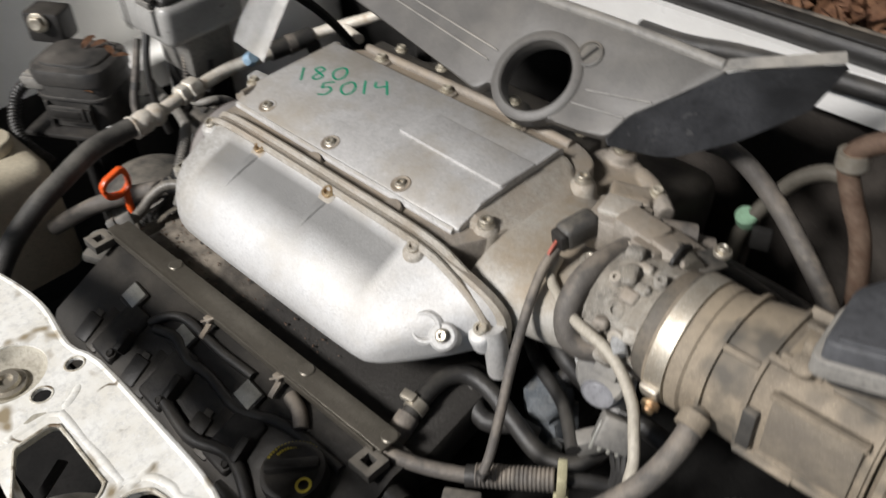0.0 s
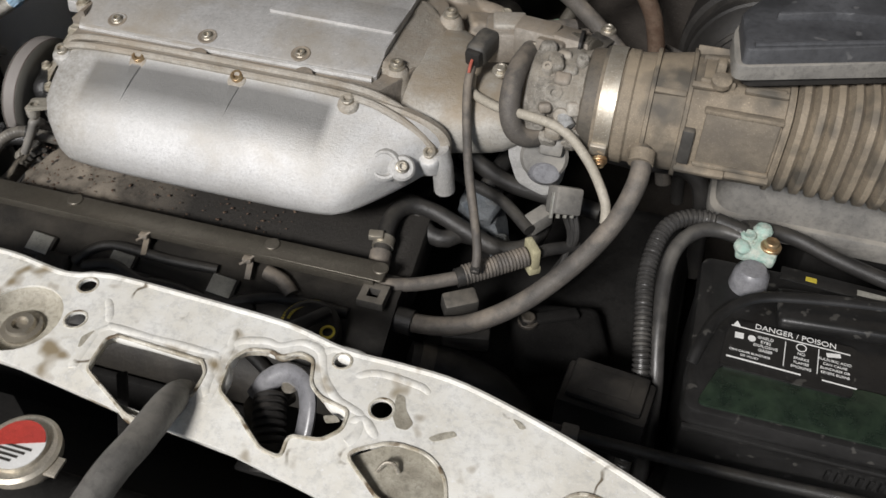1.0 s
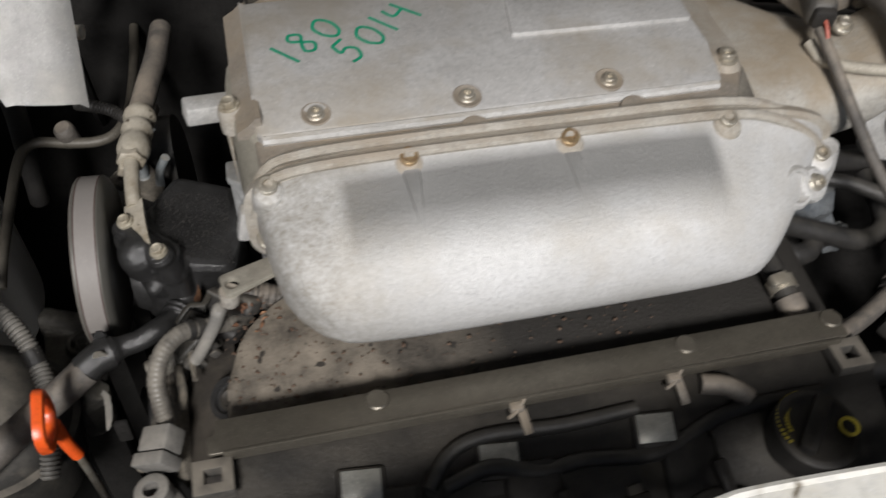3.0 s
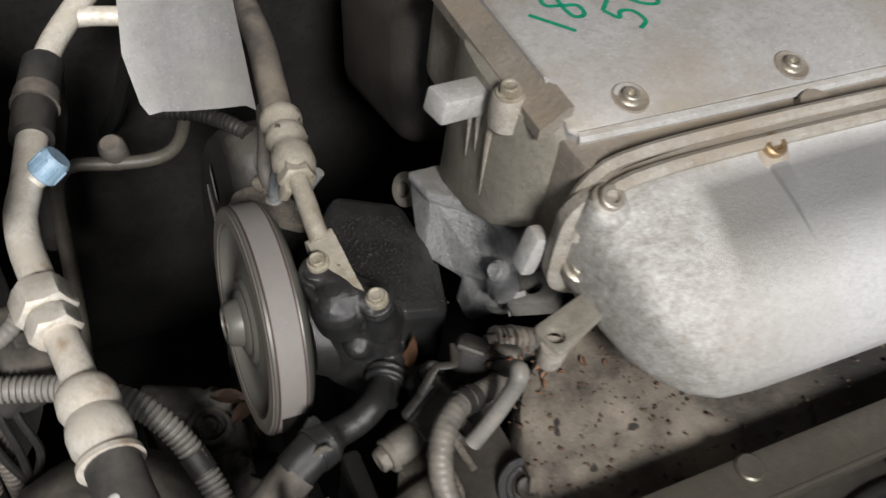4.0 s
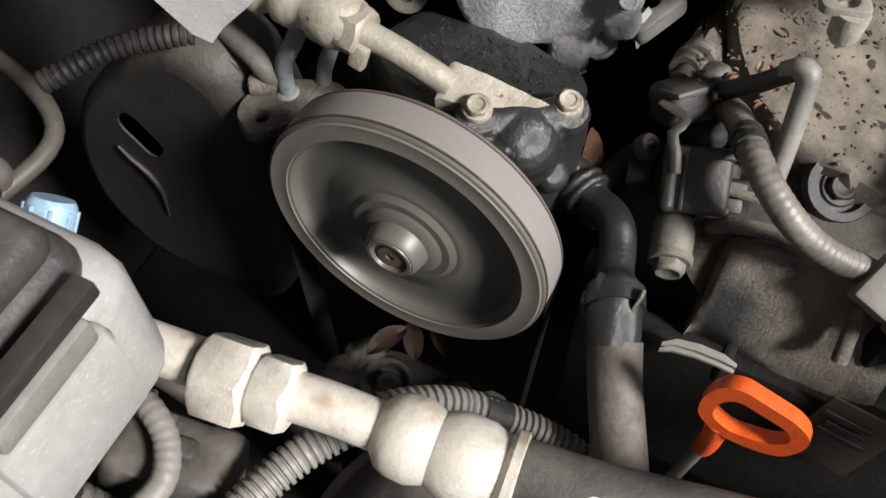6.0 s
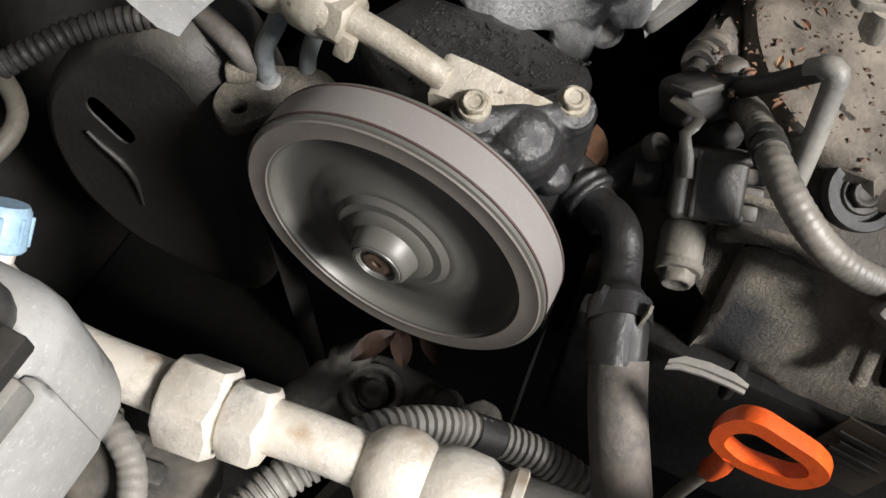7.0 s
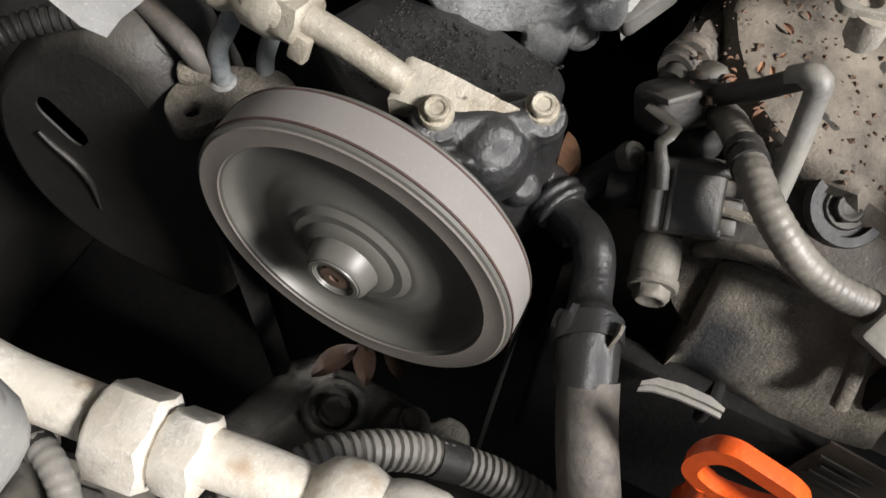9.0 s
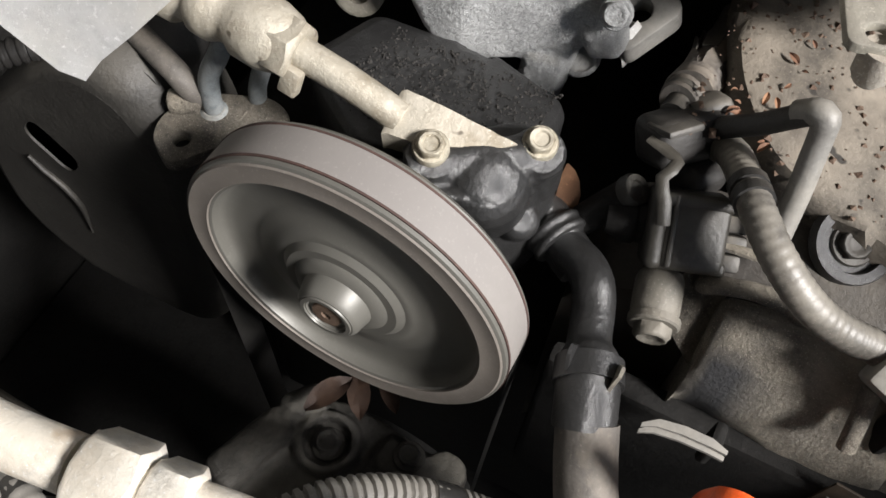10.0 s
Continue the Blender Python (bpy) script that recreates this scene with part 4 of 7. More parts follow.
part("cover_boss", lathe((166, -30, 806), (0.3, -0.6, 0.75), [(-8, 0), (-8, 13), (6, 12), (8, 10), (8, 0)], 20), CAST, im)
part("bolt", caphead((168.5, -35, 813), (0.3, -0.6, 0.75), 4.6, 4.4), STEEL, im)
part("foot_lug", tube([(192, -2, 812), (196, -2, 796), (198, 0, 764)], 10, 14), CAST, im)
# left end: casting dropping down to the coolant passage
WALL = [(138, -192, 744), (130, -200, 744), (116, -205, 750), (98, -207, 757), (80, -207, 764), (62, -205, 772), (48, -200, 782), (38, -192, 790), (32, -184, 795)]
part("end_wall", loft([[V(x + 6, y, 852), V(x + 1, y, 848), V(x, y, 838), V(x + 0.5, y, (838 + z) / 2), V(x, y, z + 6), V(x + 2, y, z), V(-176, y, z), V(-176, y, 852)] for y, x, z in WALL]), OLIVE, im, "dull olive-grey end casting")
for y, z0 in ((92, 796), (84, 806), (72, 786)):
    part("drip_seam", tube([(-207.4, y, 842), (-208.0, y + 1, 826), (-207.6, y, z0)], 1.7, 6, 4, rfun=lambda q, n: 1.3 - 1.2 * q / n), FLANGE, im, "pale dried drip")
part("channel_boss", lathe((-203, 68, 836), (-0.1, 0, 1), [(0, 0), (0, 9), (14, 8.5), (18, 7.5), (18, 0)], 20), FLANGE, im)
part("channel_bolt", hexhead((-204.6, 68, 853.5), (-0.1, 0, 1), 9, 6, 7), BOLTDUST, im)
HOUSE = fillet([(138, 738), (128, 748), (110, 752), (84, 760), (66, 765), (43, 773), (39, 764), (50, 748), (60, 722), (67, 704), (86, 699), (112, 703), (124, 712)], 5, 3)
hb = plate(HOUSE, [], 0, 34, lambda a, b, c: V(-195 - c, a, b), bevel=4)
for v in hb.verts:
    v.co.x -= 0.75 * min(28.0, max(0.0, v.co.y - 80))
lip = plate(fillet([(136, 742), (110, 750), (84, 757), (64, 763), (42, 771), (44, 776), (66, 769), (84, 764), (110, 757), (136, 749)], 2), [], 0, 22, lambda a, b, c: V(-197 - c, a, b), bevel=1.2)
for v in lip.verts:
    v.co.x -= 0.75 * min(28.0, max(0.0, v.co.y - 80))
hb = fuse_bodies([hb, lip, box((-190, 77, 692), (22, 20, 26), 4, (6, 0, 0), 3), box((-190, 56, 722), (16, 16, 16), 4, (-30, 0, 0))], 1.3, 2)
part("coolant_housing", pebble(hb, 0.35, 2.2), CASTROUGH, im, "rough grey coolant outlet casting")
part("housing_bolt", hexhead((-198, 53, 742), (-0.8, -0.1, 0.6), 9, 5, 6.5), CASTROUGH, im)
part("housing_ear", lathe((-203, 160, 708), (-0.9, -0.2, 0.4), [(-5, 5.5), (-5, 11), (4, 11.5), (5, 10), (5, 5.5), (-5, 5.5)], 22), OLIVE, im)
part("ear_arm", tube([(-198, 154, 716), (-198, 142, 730), (-196, 126, 742)], 6, 10, squash=0.7), OLIVE, im)
part("ear_bolt", lathe((-183, 66, 697), (-0.6, -0.3, 0.8), [(-4, 0), (-4, 9), (4, 9), (5, 7), (3, 6), (3, 0)], 18), CASTROUGH, im)
part("white_lug", box((-218, 88, 838), (34, 16, 14), 2, (0, 8, 12)), CAST, im, "pale machined lug")
part("lug", box((-206, 21, 795), (9, 12, 25), 2.5, (0, 12, 0)), CAST, im)
# throttle neck
def neck_ring(x, y, z, ry, rz, tilt):
    return superring(lambda u, v: V(x + tilt * v * rz * 0.35, y + u * ry, z + v * rz), 0, 2.4, 36)


part("throttle_neck", loft([neck_ring(148, 100, 806, 92, 42, 0), neck_ring(178, 94, 808, 80, 40, 0), neck_ring(206, 82, 809, 62, 35, 0), neck_ring(232, 68, 815, 46, 33, 0), neck_ring(246, 60, 824, 40, 34, 0), neck_ring(262, 57, 838, 38, 34, 0), neck_ring(270, 56, 848, 36, 36, 0)]), NECK, im, "sandy throttle neck")


# green marker numbers, handwritten
def stroke(pts, w=1.2):
    bm = bmesh.new()
    p = smooth_path([V(*q, 0) for q in pts], 1.2)
    rows = []
    for i, c in enumerate(p):
        t = (p[min(i + 1, len(p) - 1)] - p[max(i - 1, 0)]).normalized()
        n = V(-t.y, t.x, 0) * w
        rows.append((c + n, c - n))
    o, ux, uy = V(-163, 92, 0), V(0.78, 0.62, 0), V(-0.62, 0.78, 0)

    def place(q, dz):
        p = o + ux * q.x + uy * q.y
        return p + V(0, 0, 863.05 + (p.y - 61) / 105 + dz)

    for (a, b), (c, d) in zip(rows, rows[1:]):
        f = [bm.verts.new(place(q, 0.25)) for q in (a, b, d, c)]
        bm.faces.new(f)
        bm.faces.new([bm.verts.new(place(q, 0)) for q in (c, d, b, a)])
    return bm


GL = {"1": [[(0, 22), (1, 11), (2, 0)]], "8": [[(12, 19), (7, 22), (3, 18), (8, 12), (13, 6), (8, 1), (3, 4), (6, 10), (12, 16), (12, 19)]], "0": [[(7, 20), (1, 15), (1, 6), (6, 0), (12, 3), (14, 12), (11, 19), (7, 20)]],
      "5": [[(14, 21), (4, 20)], [(4, 20), (3, 12), (9, 13), (13, 8), (9, 1), (1, 1)]], "4": [[(1, 20), (2, 11), (12, 12)], [(11, 21), (13, 10), (15, -2)]]}
for text, ox, oy, step in (("180", 4, -4, (9, 20, 0)), ("5014", 28, -33, (20, 20, 9, 0))):
    x = ox
    for ch, st in zip(text, step):
        for s in GL[ch]:
            part("marker_stroke", stroke([(x + a * 1.05, oy + b * 1.15 + (x + a) * 0.05) for a, b in s]), GREENINK, im, "green marker writing")
        x += st * 1.15


# ---- throttle body and intake duct ----
tb = thing("throttle_valve", (290, 55, 790), "grimy aluminium throttle with sensors", "throttle valve")
rng = random.Random(21)
def bore_ring(x, r):
    return superring(lambda u, v: V(x, 56 + u * r, 853 + v * r), 0, 2.3, 36)


part("housing", crud(loft([bore_ring(x, r) for x, r in ((262, 34), (264, 40), (272, 42), (280, 39), (290, 41), (298, 43), (306, 41), (310, 43), (314, 43), (315, 40))]), 0.5, 9, 1), DUSTALU, tb)
for k in range(17):
    a, x = radians(80 + k * 8.2 + rng.uniform(-4, 4)), 272 + (k * 17 % 40) + rng.uniform(-2, 2)
    s, hgt = rng.uniform(9, 17), rng.uniform(6, 13)
    r = 40 + hgt * 0.3
    p = V(x, 56 + r * math.cos(a), 853 + r * math.sin(a))
    out = V(0, math.cos(a), math.sin(a))
    if k % 3 == 2:
        part("casting_boss", lathe(p - out * 6, out, [(0, 0), (0, s * 0.55), (hgt, s * 0.5), (hgt + 1, s * 0.42), (hgt + 1, s * 0.2), (hgt - 2, s * 0.18), (hgt - 2, 0)], 18), (DUSTALU, FLANGE)[k % 2], tb)
    else:
        part("casting_lug", crud(box(p, (s, s * rng.uniform(0.7, 1.5), hgt), 3.6, (math.degrees(a) - 90, 0, rng.choice((0, 0, 0, 18))), 3), 0.6, 5, 1, k), (DUSTALU, FLANGE, DUSTY, DUSTALU)[k % 4], tb)
part("return_spring", corrugated([(288, 100, 884), (300, 92, 888), (312, 84, 890)], 6.5, 3.2), RAILMAT, tb, "dusty coil spring")
part("linkage_plate", plate(fillet([(-14, -10), (12, -12), (16, 6), (2, 14), (-12, 8)], 4), [circle(0, 0, 3.5, 14)], 0, 3, lambda a, b, c: V(300 + c, 84 + a, 890 + b), bevel=0.6), BLACK, tb, "dark throttle lever")
part("round_button", lathe((279, 50, 893), (0, -0.2, 1), [(-6, 0), (-6, 10), (1, 10), (2, 9), (2, 0)], 24), DUSTALU, tb)
part("linkage_block", box((286, 98, 878), (46, 34, 26), 4, (-14, 0, -12)), DUSTY, tb, "dusty brown linkage cover")
part("linkage_step", box((272, 84, 884), (26, 18, 14), 3, (-14, 0, -12)), DUSTY, tb)
part("linkage_arm", box((312, 100, 886), (20, 26, 5), 1.2, (-10, 10, -20)), BLACKDUSTY, tb)
part("vacuum_port", tube([(296, 22, 866), (300, 12, 862), (306, 6, 858)], 6, 12), CASTROUGH, tb)
part("rusty_plug", lathe((310, 22, 846), (0.6, -0.8, 0.1), [(0, 0), (0, 9), (9, 8), (10, 0)], 14), RUST, tb)
part("screw", hexhead((230, 71, 842 + 16), (0, -0.3, 1), 9, 6, 8), STEEL, tb)
part("screw", hexhead((318, 110, 893), (0, 0, 1), 8, 5, 7), STEEL, tb)
part("pale_flange", crud(plate(fillet([(250, -10), (260, -42), (290, -54), (304, -30), (304, 10), (290, 24), (250, 30)], 7), [], 0, 9, lambda a, b, c: V(a, 30 - c, 806 + b), bevel=1.5), 0.5, 9, 1), CAST, tb, "pale bare aluminium flange")
part("position_sensor", lathe((285, 26, 808), (0.1, -0.8, 0.35), [(0, 0), (0, 22), (10, 22), (13, 19), (13, 0)], 28), GREYPLASTIC, tb, "grey throttle position sensor")
part("sensor_ear", box((292, 16, 828), (22, 8, 20), 4, (-30, 0, 0)), GREYPLASTIC, tb)
part("sensor_screw", lathe((291, 18, 830), (0.1, -0.8, 0.45), [(0, 0), (0, 6.5), (3, 6), (4, 0)], 16), CHROME, tb)
part("sensor_plug", lathe((287, 20, 794), (0.25, -0.8, 0.45), [(0, 0), (0, 17), (10, 16), (15, 12), (17, 0)], 24, squash=0.75), CLEARGREY, tb, "smoky grey plug")
part("plug_shell", box((311, 4, 777), (28, 20, 26), 3, (-35, 20, 30)), GREYPLASTIC, tb)
for k in range(4):
    part("plug_rib", box((302 + k * 6, -8 + k * 3, 779 - k * 1.0), (2.4, 4, 24), 0.5, (-35, 20, 30)), STICKER, tb)
for k in range(3):
    part("pigtail", tube([(314 + k * 4, -2 + k * 3, 764), (322 + k * 3, -8, 744), (318, -22 + k * 5, 716), (300, -36, 690)], 3, 8), RUBBER, tb)
ms = thing("map_sensor", (226, 108, 848), "dusty brown sensor block on the manifold neck", "sensor")
part("body", box((229, 109, 868), (46, 36, 32), 4, (0, 0, 14)), DUSTY, ms)
part("lid", box((227, 111, 886), (30, 24, 6), 2, (0, 0, 14)), FLANGE, ms)
for k in range(4):
    part("spring_clip", tube([(252 + k * 5, 92 + k * 4, 872), (256 + k * 5, 90 + k * 4, 884), (262 + k * 5, 94 + k * 4, 874)], 2.0, 8, 3), DUSTY, ms)
part("side_stub", tube([(262, 116, 872), (280, 130, 866), (296, 140, 862)], 10, 14), RUBBERGREY, ms, "rubber stub")
part("stub_nut", hexhead((262, 116, 872), (0.7, 0.6, -0.2), 20, 12), DUSTY, ms)
part("port", tube([(250, 108, 866), (268, 102, 866)], 7, 12), DUSTY, ms)
part("hex_port", hexhead((252, 94, 864), (1, -0.2, 0), 14, 10), DUSTY, ms)
part("connector", box((210, 80, 874), (20, 34, 22), 6, (8, 0, -16), 3), BLACKDUSTY, ms, "dark plug with a red wire")
part("connector_mouth", box((206, 64, 872), (16, 10, 16), 3, (8, 0, -16)), BLACK, ms)
part("screw", hexhead((214, 122, 880), (0, 0, 1), 8, 4, 6), STEEL, ms)
bypass = thing("bypass_valve", (250, 96, 845), "brown valve with hose stubs beside the throttle", "valve")
part("body", box((256, 100, 880), (40, 26, 28), 4, (0, 0, -8)), DUSTY, bypass)
part("stub", tube([(262, 116, 880), (284, 132, 876)], 9, 12), RUBBERGREY, bypass)
part("clip", tube([(246, 84, 876), (258, 82, 884), (268, 86, 876)], 2.2, 8, 3), STEEL, bypass)

solo("brown_hose", tube([(258, 112, 866), (255, 96, 872), (253, 76, 877), (251, 48, 880), (250, 28, 872), (252, 14, 858), (259, 9, 842), (270, 13, 834), (282, 24, 833), (290, 36, 836)], 9.6, 16, 4), RUBBERGREY, "thick brown rubber hose looping to the throttle body", "hose")
wire = thing("sensor_wire", (230, 0, 772), "grey sleeved wire with a red end", "wire")
part("sleeve", tube([(205, 62, 864), (206, 44, 856), (212, 20, 838), (224, -14, 808), (238, -44, 782), (248, -67, 763), (250, -80, 748)], 4.2, 10), RUBBERGREY, wire)
part("red_wire", tube([(206, 64, 874), (205, 56, 870), (205, 50, 864)], 1.5, 8, 3), REDWIRE, wire, "bare red wire")
part("clip", box((250, -78, 750), (9, 8, 8), 1.5), RUBBER, wire)
solo("pale_wire", tube([(204, 66, 850), (210, 48, 845), (240, 26, 850), (268, 8, 861), (293, 4, 859), (311, 0, 851), (329, -8, 835), (341, -22, 826), (350, -33, 814), (352, -40, 800)], 4.4, 10), WHITEWIRE, "pale fabric-sleeved wire crossing the throttle body", "wire")

duct = thing("intake_duct", (440, 55, 800), "tan dust-caked plastic intake duct with bellows", "air duct")
def duct_ring(x, cy, cz, ry, rz, ex):
    return superring(lambda u, v: V(x, cy + u * ry, cz + v * rz), 0, ex, 40)


part("rubber_collar", lathe((311, 55, 855), (1, 0, 0), [(0, 0), (0, 43), (2, 45.5), (10, 46.5), (14, 47), (14, 0)], 40), TANDARK, duct, "dusty rubber collar")
part("cuff", loft([duct_ring(x, 55, 855, r, r, 2.0) for x, r in ((324, 44), (324, 49), (330, 49), (331, 48), (342, 48), (343, 50), (352, 50), (354, 48))]), TAN, duct)
part("tube", loft([duct_ring(350, 55, 855, 48, 48, 2.0), duct_ring(370, 56, 856, 48, 48, 2.2), duct_ring(395, 57, 858, 48, 48, 2.6), duct_ring(430, 58, 860, 48, 48, 3.2), duct_ring(480, 60, 862, 49, 49, 3.2)]), TAN, duct)
for x, e, c in ((368, 2.2, (56, 856)), (398, 2.6, (57, 858)), (476, 3.2, (60, 862))):
    part("ring_rib", loft([duct_ring(x - 2.2, *c, 47, 47, e), duct_ring(x - 1.6, *c, 51.5, 51.5, e), duct_ring(x + 1.6, *c, 51.5, 51.5, e), duct_ring(x + 2.2, *c, 47, 47, e)]), TAN, duct)
for x0, x1, ang, w in ((370, 396, 128, 3), (398, 424, 120, 3), (440, 474, 120, 3), (398, 440, 205, 3), (440, 476, 205, 9), (398, 440, 60, 3)):
    a = radians(ang)
    xm = (x0 + x1) / 2
    cz = 856 + (xm - 370) * 0.05
    ex = 2.2 if xm < 397 else 3.1
    r = 49.5 * (abs(math.cos(a)) ** ex + abs(math.sin(a)) ** ex) ** (-1 / ex)
    part("rib", box((xm, 57 + r * math.cos(a), cz + r * math.sin(a)), (x1 - x0, 5, 8), 1.2, (ang - 90, 0, 0)), TAN, duct)
for k in range(7):
    x = 488 + k * 13
    part("bellows_fold", loft([duct_ring(x - 6.5, 60, 863, 45, 45, 3.0), duct_ring(x - 3, 60, 863, 52, 52, 3.0), duct_ring(x + 2, 60, 863, 52, 52, 3.0), duct_ring(x + 6.5, 60, 863, 45, 45, 3.0)], caps=False), TAN, duct)
# flat wiped panels framed by low ribs on the duct's front and top
for x0, x1, ang in ((412, 474, 168), (404, 432, 100), (442, 472, 100)):
    a, xm = radians(ang), (x0 + x1) / 2
    r = 48.2 * (abs(math.cos(a)) ** 3.1 + abs(math.sin(a)) ** 3.1) ** (-1 / 3.1)
    face = 180 if ang > 135 else 90
    c = V(xm, 57.5 + r * math.cos(a), 860.5 + r * math.sin(a))
    wide = 50 if face == 180 else 30
    part("wiped_panel", box(c, (x1 - x0 - 4, wide, 3), 1.0, (face - 90, 0, 0)), TANWIPE, duct, "darker wiped panel")
    for d in (-wide / 2 - 2, wide / 2 + 2):
        part("rib", box(c + (V(0, 0, d) if face == 180 else V(0, d, 0)), (x1 - x0, 4, 7), 1.2, (face - 90, 0, 0)), TAN, duct)
part("outlet", loft([duct_ring(x, 62, 864, r, r, 3.0) for x, r in ((566, 46), (574, 54), (586, 54), (600, 56), (680, 60), (760, 60))]), TAN, duct)
part("bracket_tab", box((404, 8, 860), (10, 8, 34), 1.5, (0, 0, 0)), BLACKDUSTY, duct, "black clip tab")
part("lug", lathe((420, 28, 912), (0, -0.3, 1), [(0, 0), (0, 8), (5, 8), (6, 5), (6, 0)], 16), TAN, duct)
part("lug_ear", box((418, 38, 914), (8, 10, 26), 2), TAN, duct)
part("nipple", tube([(366, 14, 842), (370, 4, 846), (371, -4, 842)], 10, 14), TAN, duct)
clamp = part("clamp_band", loft([duct_ring(x, 55, 855, r, r, 2.0) for x, r in ((327, 49), (327, 50.6), (341, 50.6), (341, 49))]), CHROME, duct, "shiny steel clamp band")
part("clamp_housing", box((333, 7, 841), (15, 8, 14), 2, (20, 0, 0)), CHROME, clamp)
part("clamp_screw", hexhead((336, 4, 830), (0.2, -0.9, -0.3), 8, 6, 7), GOLD, clamp)
for k in range(5):
    part("clamp_slot", box((334, 5.2 + abs(k - 2) * 0.3, 850 + k * 2.6), (10, 1.6, 1), 0.2, (10, 0, 0)), STEEL, clamp)

bh = thing("breather_hose", (260, -70, 700), "dusty grey breather hose from duct to valve cover", "hose")
part("hose", tube([(371, 2, 846), (372, -16, 834), (362, -38, 806), (338, -62, 772), (300, -90, 738), (262, -112, 720), (230, -122, 714), (196, -124, 712)], 8.8, 14), RUBBERGREY, bh)
part("cuff", tube([(206, -124, 712), (180, -122, 712), (166, -118, 714)], 12, 14), RUBBER, bh, "black rubber cuff")
part("collar", tube([(371, 4, 848), (371, -6, 843)], 11, 14), TAN, bh)

# ---- air cleaner ----
air = thing("air_cleaner", (580, 120, 720), "black air cleaner lid over a dusty grey housing", "air cleaner")
AL = [(430, 12), (560, 58), (800, 160), (800, 300), (520, 260), (424, 66)]
part("lid", plate(fillet(AL, 6, 4), [], 956, 16, bevel=2.5, zfun=lambda x, y: -0.04 * max(0, y - 60)), WEDGE, air, "black plastic lid")
part("lid_lip", plate(fillet([(x + (y - 150) * 0.02 - 2, y - 4 if y < 170 else y + 3) for x, y in AL], 12, 4), [], 942, 13, bevel=1.5), GREYPLASTIC, air, "paler grey rim")
part("lid_skirt", plate(fillet([(x + 4, y + 4 if y < 170 else y - 3) for x, y in AL], 12, 4), [], 929, 9, bevel=2), BLACK, air)
part("lid_ridge", tube([(436, 18, 957), (560, 64, 956), (700, 122, 954)], 2.2, 8, 20), WEDGE, air)
part("lid_step", plate(fillet([(448, 60), (500, 78), (560, 84), (700, 140), (700, 220), (520, 200)], 8, 4), [], 962, 8, bevel=2), WEDGE, air)
part("lower_housing", plate(fillet([(446, 66), (820, 66), (820, 240), (500, 240), (446, 130)], 26, 5), [], 792, 70, bevel=26), GREYPLASTIC, air, "dusty grey lower housing")
part("lower_ledge", plate(fillet([(440, 60), (826, 60), (826, 246), (494, 246), (440, 132)], 24, 4), [], 748, 12, bevel=5), GREYPLASTIC, air)
for x in (500, 600):
    part("housing_screw", lathe((x, 78, 799), (0, -0.2, 1), [(0, 0), (0, 6), (4, 5), (4, 0)], 14), STEEL, air)
part("neck", box((700, 130, 868), (160, 170, 120), 20, seg=3), BLACK, air)
part("stand", box((640, 150, 560), (200, 140, 370), 10), DARKPAINT, air)

# ---- battery ----
bat = thing("battery", (575, -90, 560), "black and dark green car battery with corroded terminal", "battery")
part("tray", box((575, -92, 545), (290, 196, 20), 4), BATTERY, bat)
part("case", box((575, -92, 648), (262, 172, 186), 7, seg=3), BATTERY, bat)
part("lid", plate(fillet([(441, -178), (705, -178), (705, -6), (441, -6)], 12, 4), [], 755, 18, bevel=4), BATTERY, bat, "black lid")
part("green_top", plate(fillet([(450, -172), (698, -172), (698, -128), (580, -122), (466, -128)], 9, 4), [], 757, 3, bevel=1), GREENCASE, bat, "dark green glossy strip")
part("front_ledge", box((575, -180, 735), (262, 5, 6), 1.5), BATTERY, bat)
for k in range(9):
    part("case_rib", box((560 + k * 8, -179, 716), (4, 3, 12), 1), BATTERY, bat)
part("vent_block", box((600, -50, 762), (190, 40, 14), 5, (0, 0, 5), seg=3), BATTERY, bat)
label = part("warning_label", plate(fillet([(464, -130), (566, -134), (570, -82), (470, -78)], 5), [], 759, 2.2), BATTERY, bat, "black label with white print")
bandz = 759.6


def letters(body, x, y, z, size, material, parent, rot=0.0, label_text=""):
    c = bpy.data.curves.new("letters", "FONT")
    c.body, c.size, c.extrude, c.align_x = body, size, 0.12, "CENTER"
    tmp = bpy.data.objects.new("letters", c)
    me = bpy.data.meshes.new_from_object(tmp)
    bpy.data.objects.remove(tmp)
    bm = bmesh.new()
    bm.from_mesh(me)
    bpy.data.meshes.remove(me)
    r = Matrix.Rotation(radians(rot), 4, "Z")
    for v in bm.verts:
        v.co = r @ v.co + V(x, y, z)
    return part("lettering", bm, material, parent, label_text)


letters("DANGER / POISON", 522, -86.5, bandz, 7.6, WHITELABEL, label, -3)
for body, x, y, s in (("SHIELD", 499, -95, 4.0), ("EYES", 499, -99.5, 4.0), ("EXPLOSIVE", 499, -104, 4.0), ("GASES", 499, -108.5, 4.0), ("CAN CAUSE BLINDNESS", 487, -113.5, 3.0), ("OR INJURY", 487, -117.5, 3.0),
                      ("NO", 527, -103, 4.0), ("SPARKS", 527, -108, 3.6), ("FLAMES", 527, -112.5, 3.6), ("SMOKING", 527, -117, 3.6), ("SULFURIC ACID", 553, -103, 3.6), ("CAN CAUSE", 553, -107.5, 3.4), ("BLINDNESS OR", 553, -112, 3.4), ("SEVERE BURNS", 553, -116.5, 3.4)):
    letters(body, x, y, bandz, s, WHITELABEL, label, -3)
part("rule", box((518, -88.8, bandz), (94, 0.9, 0.3), 0, (0, 0, -3)), WHITELABEL, label)
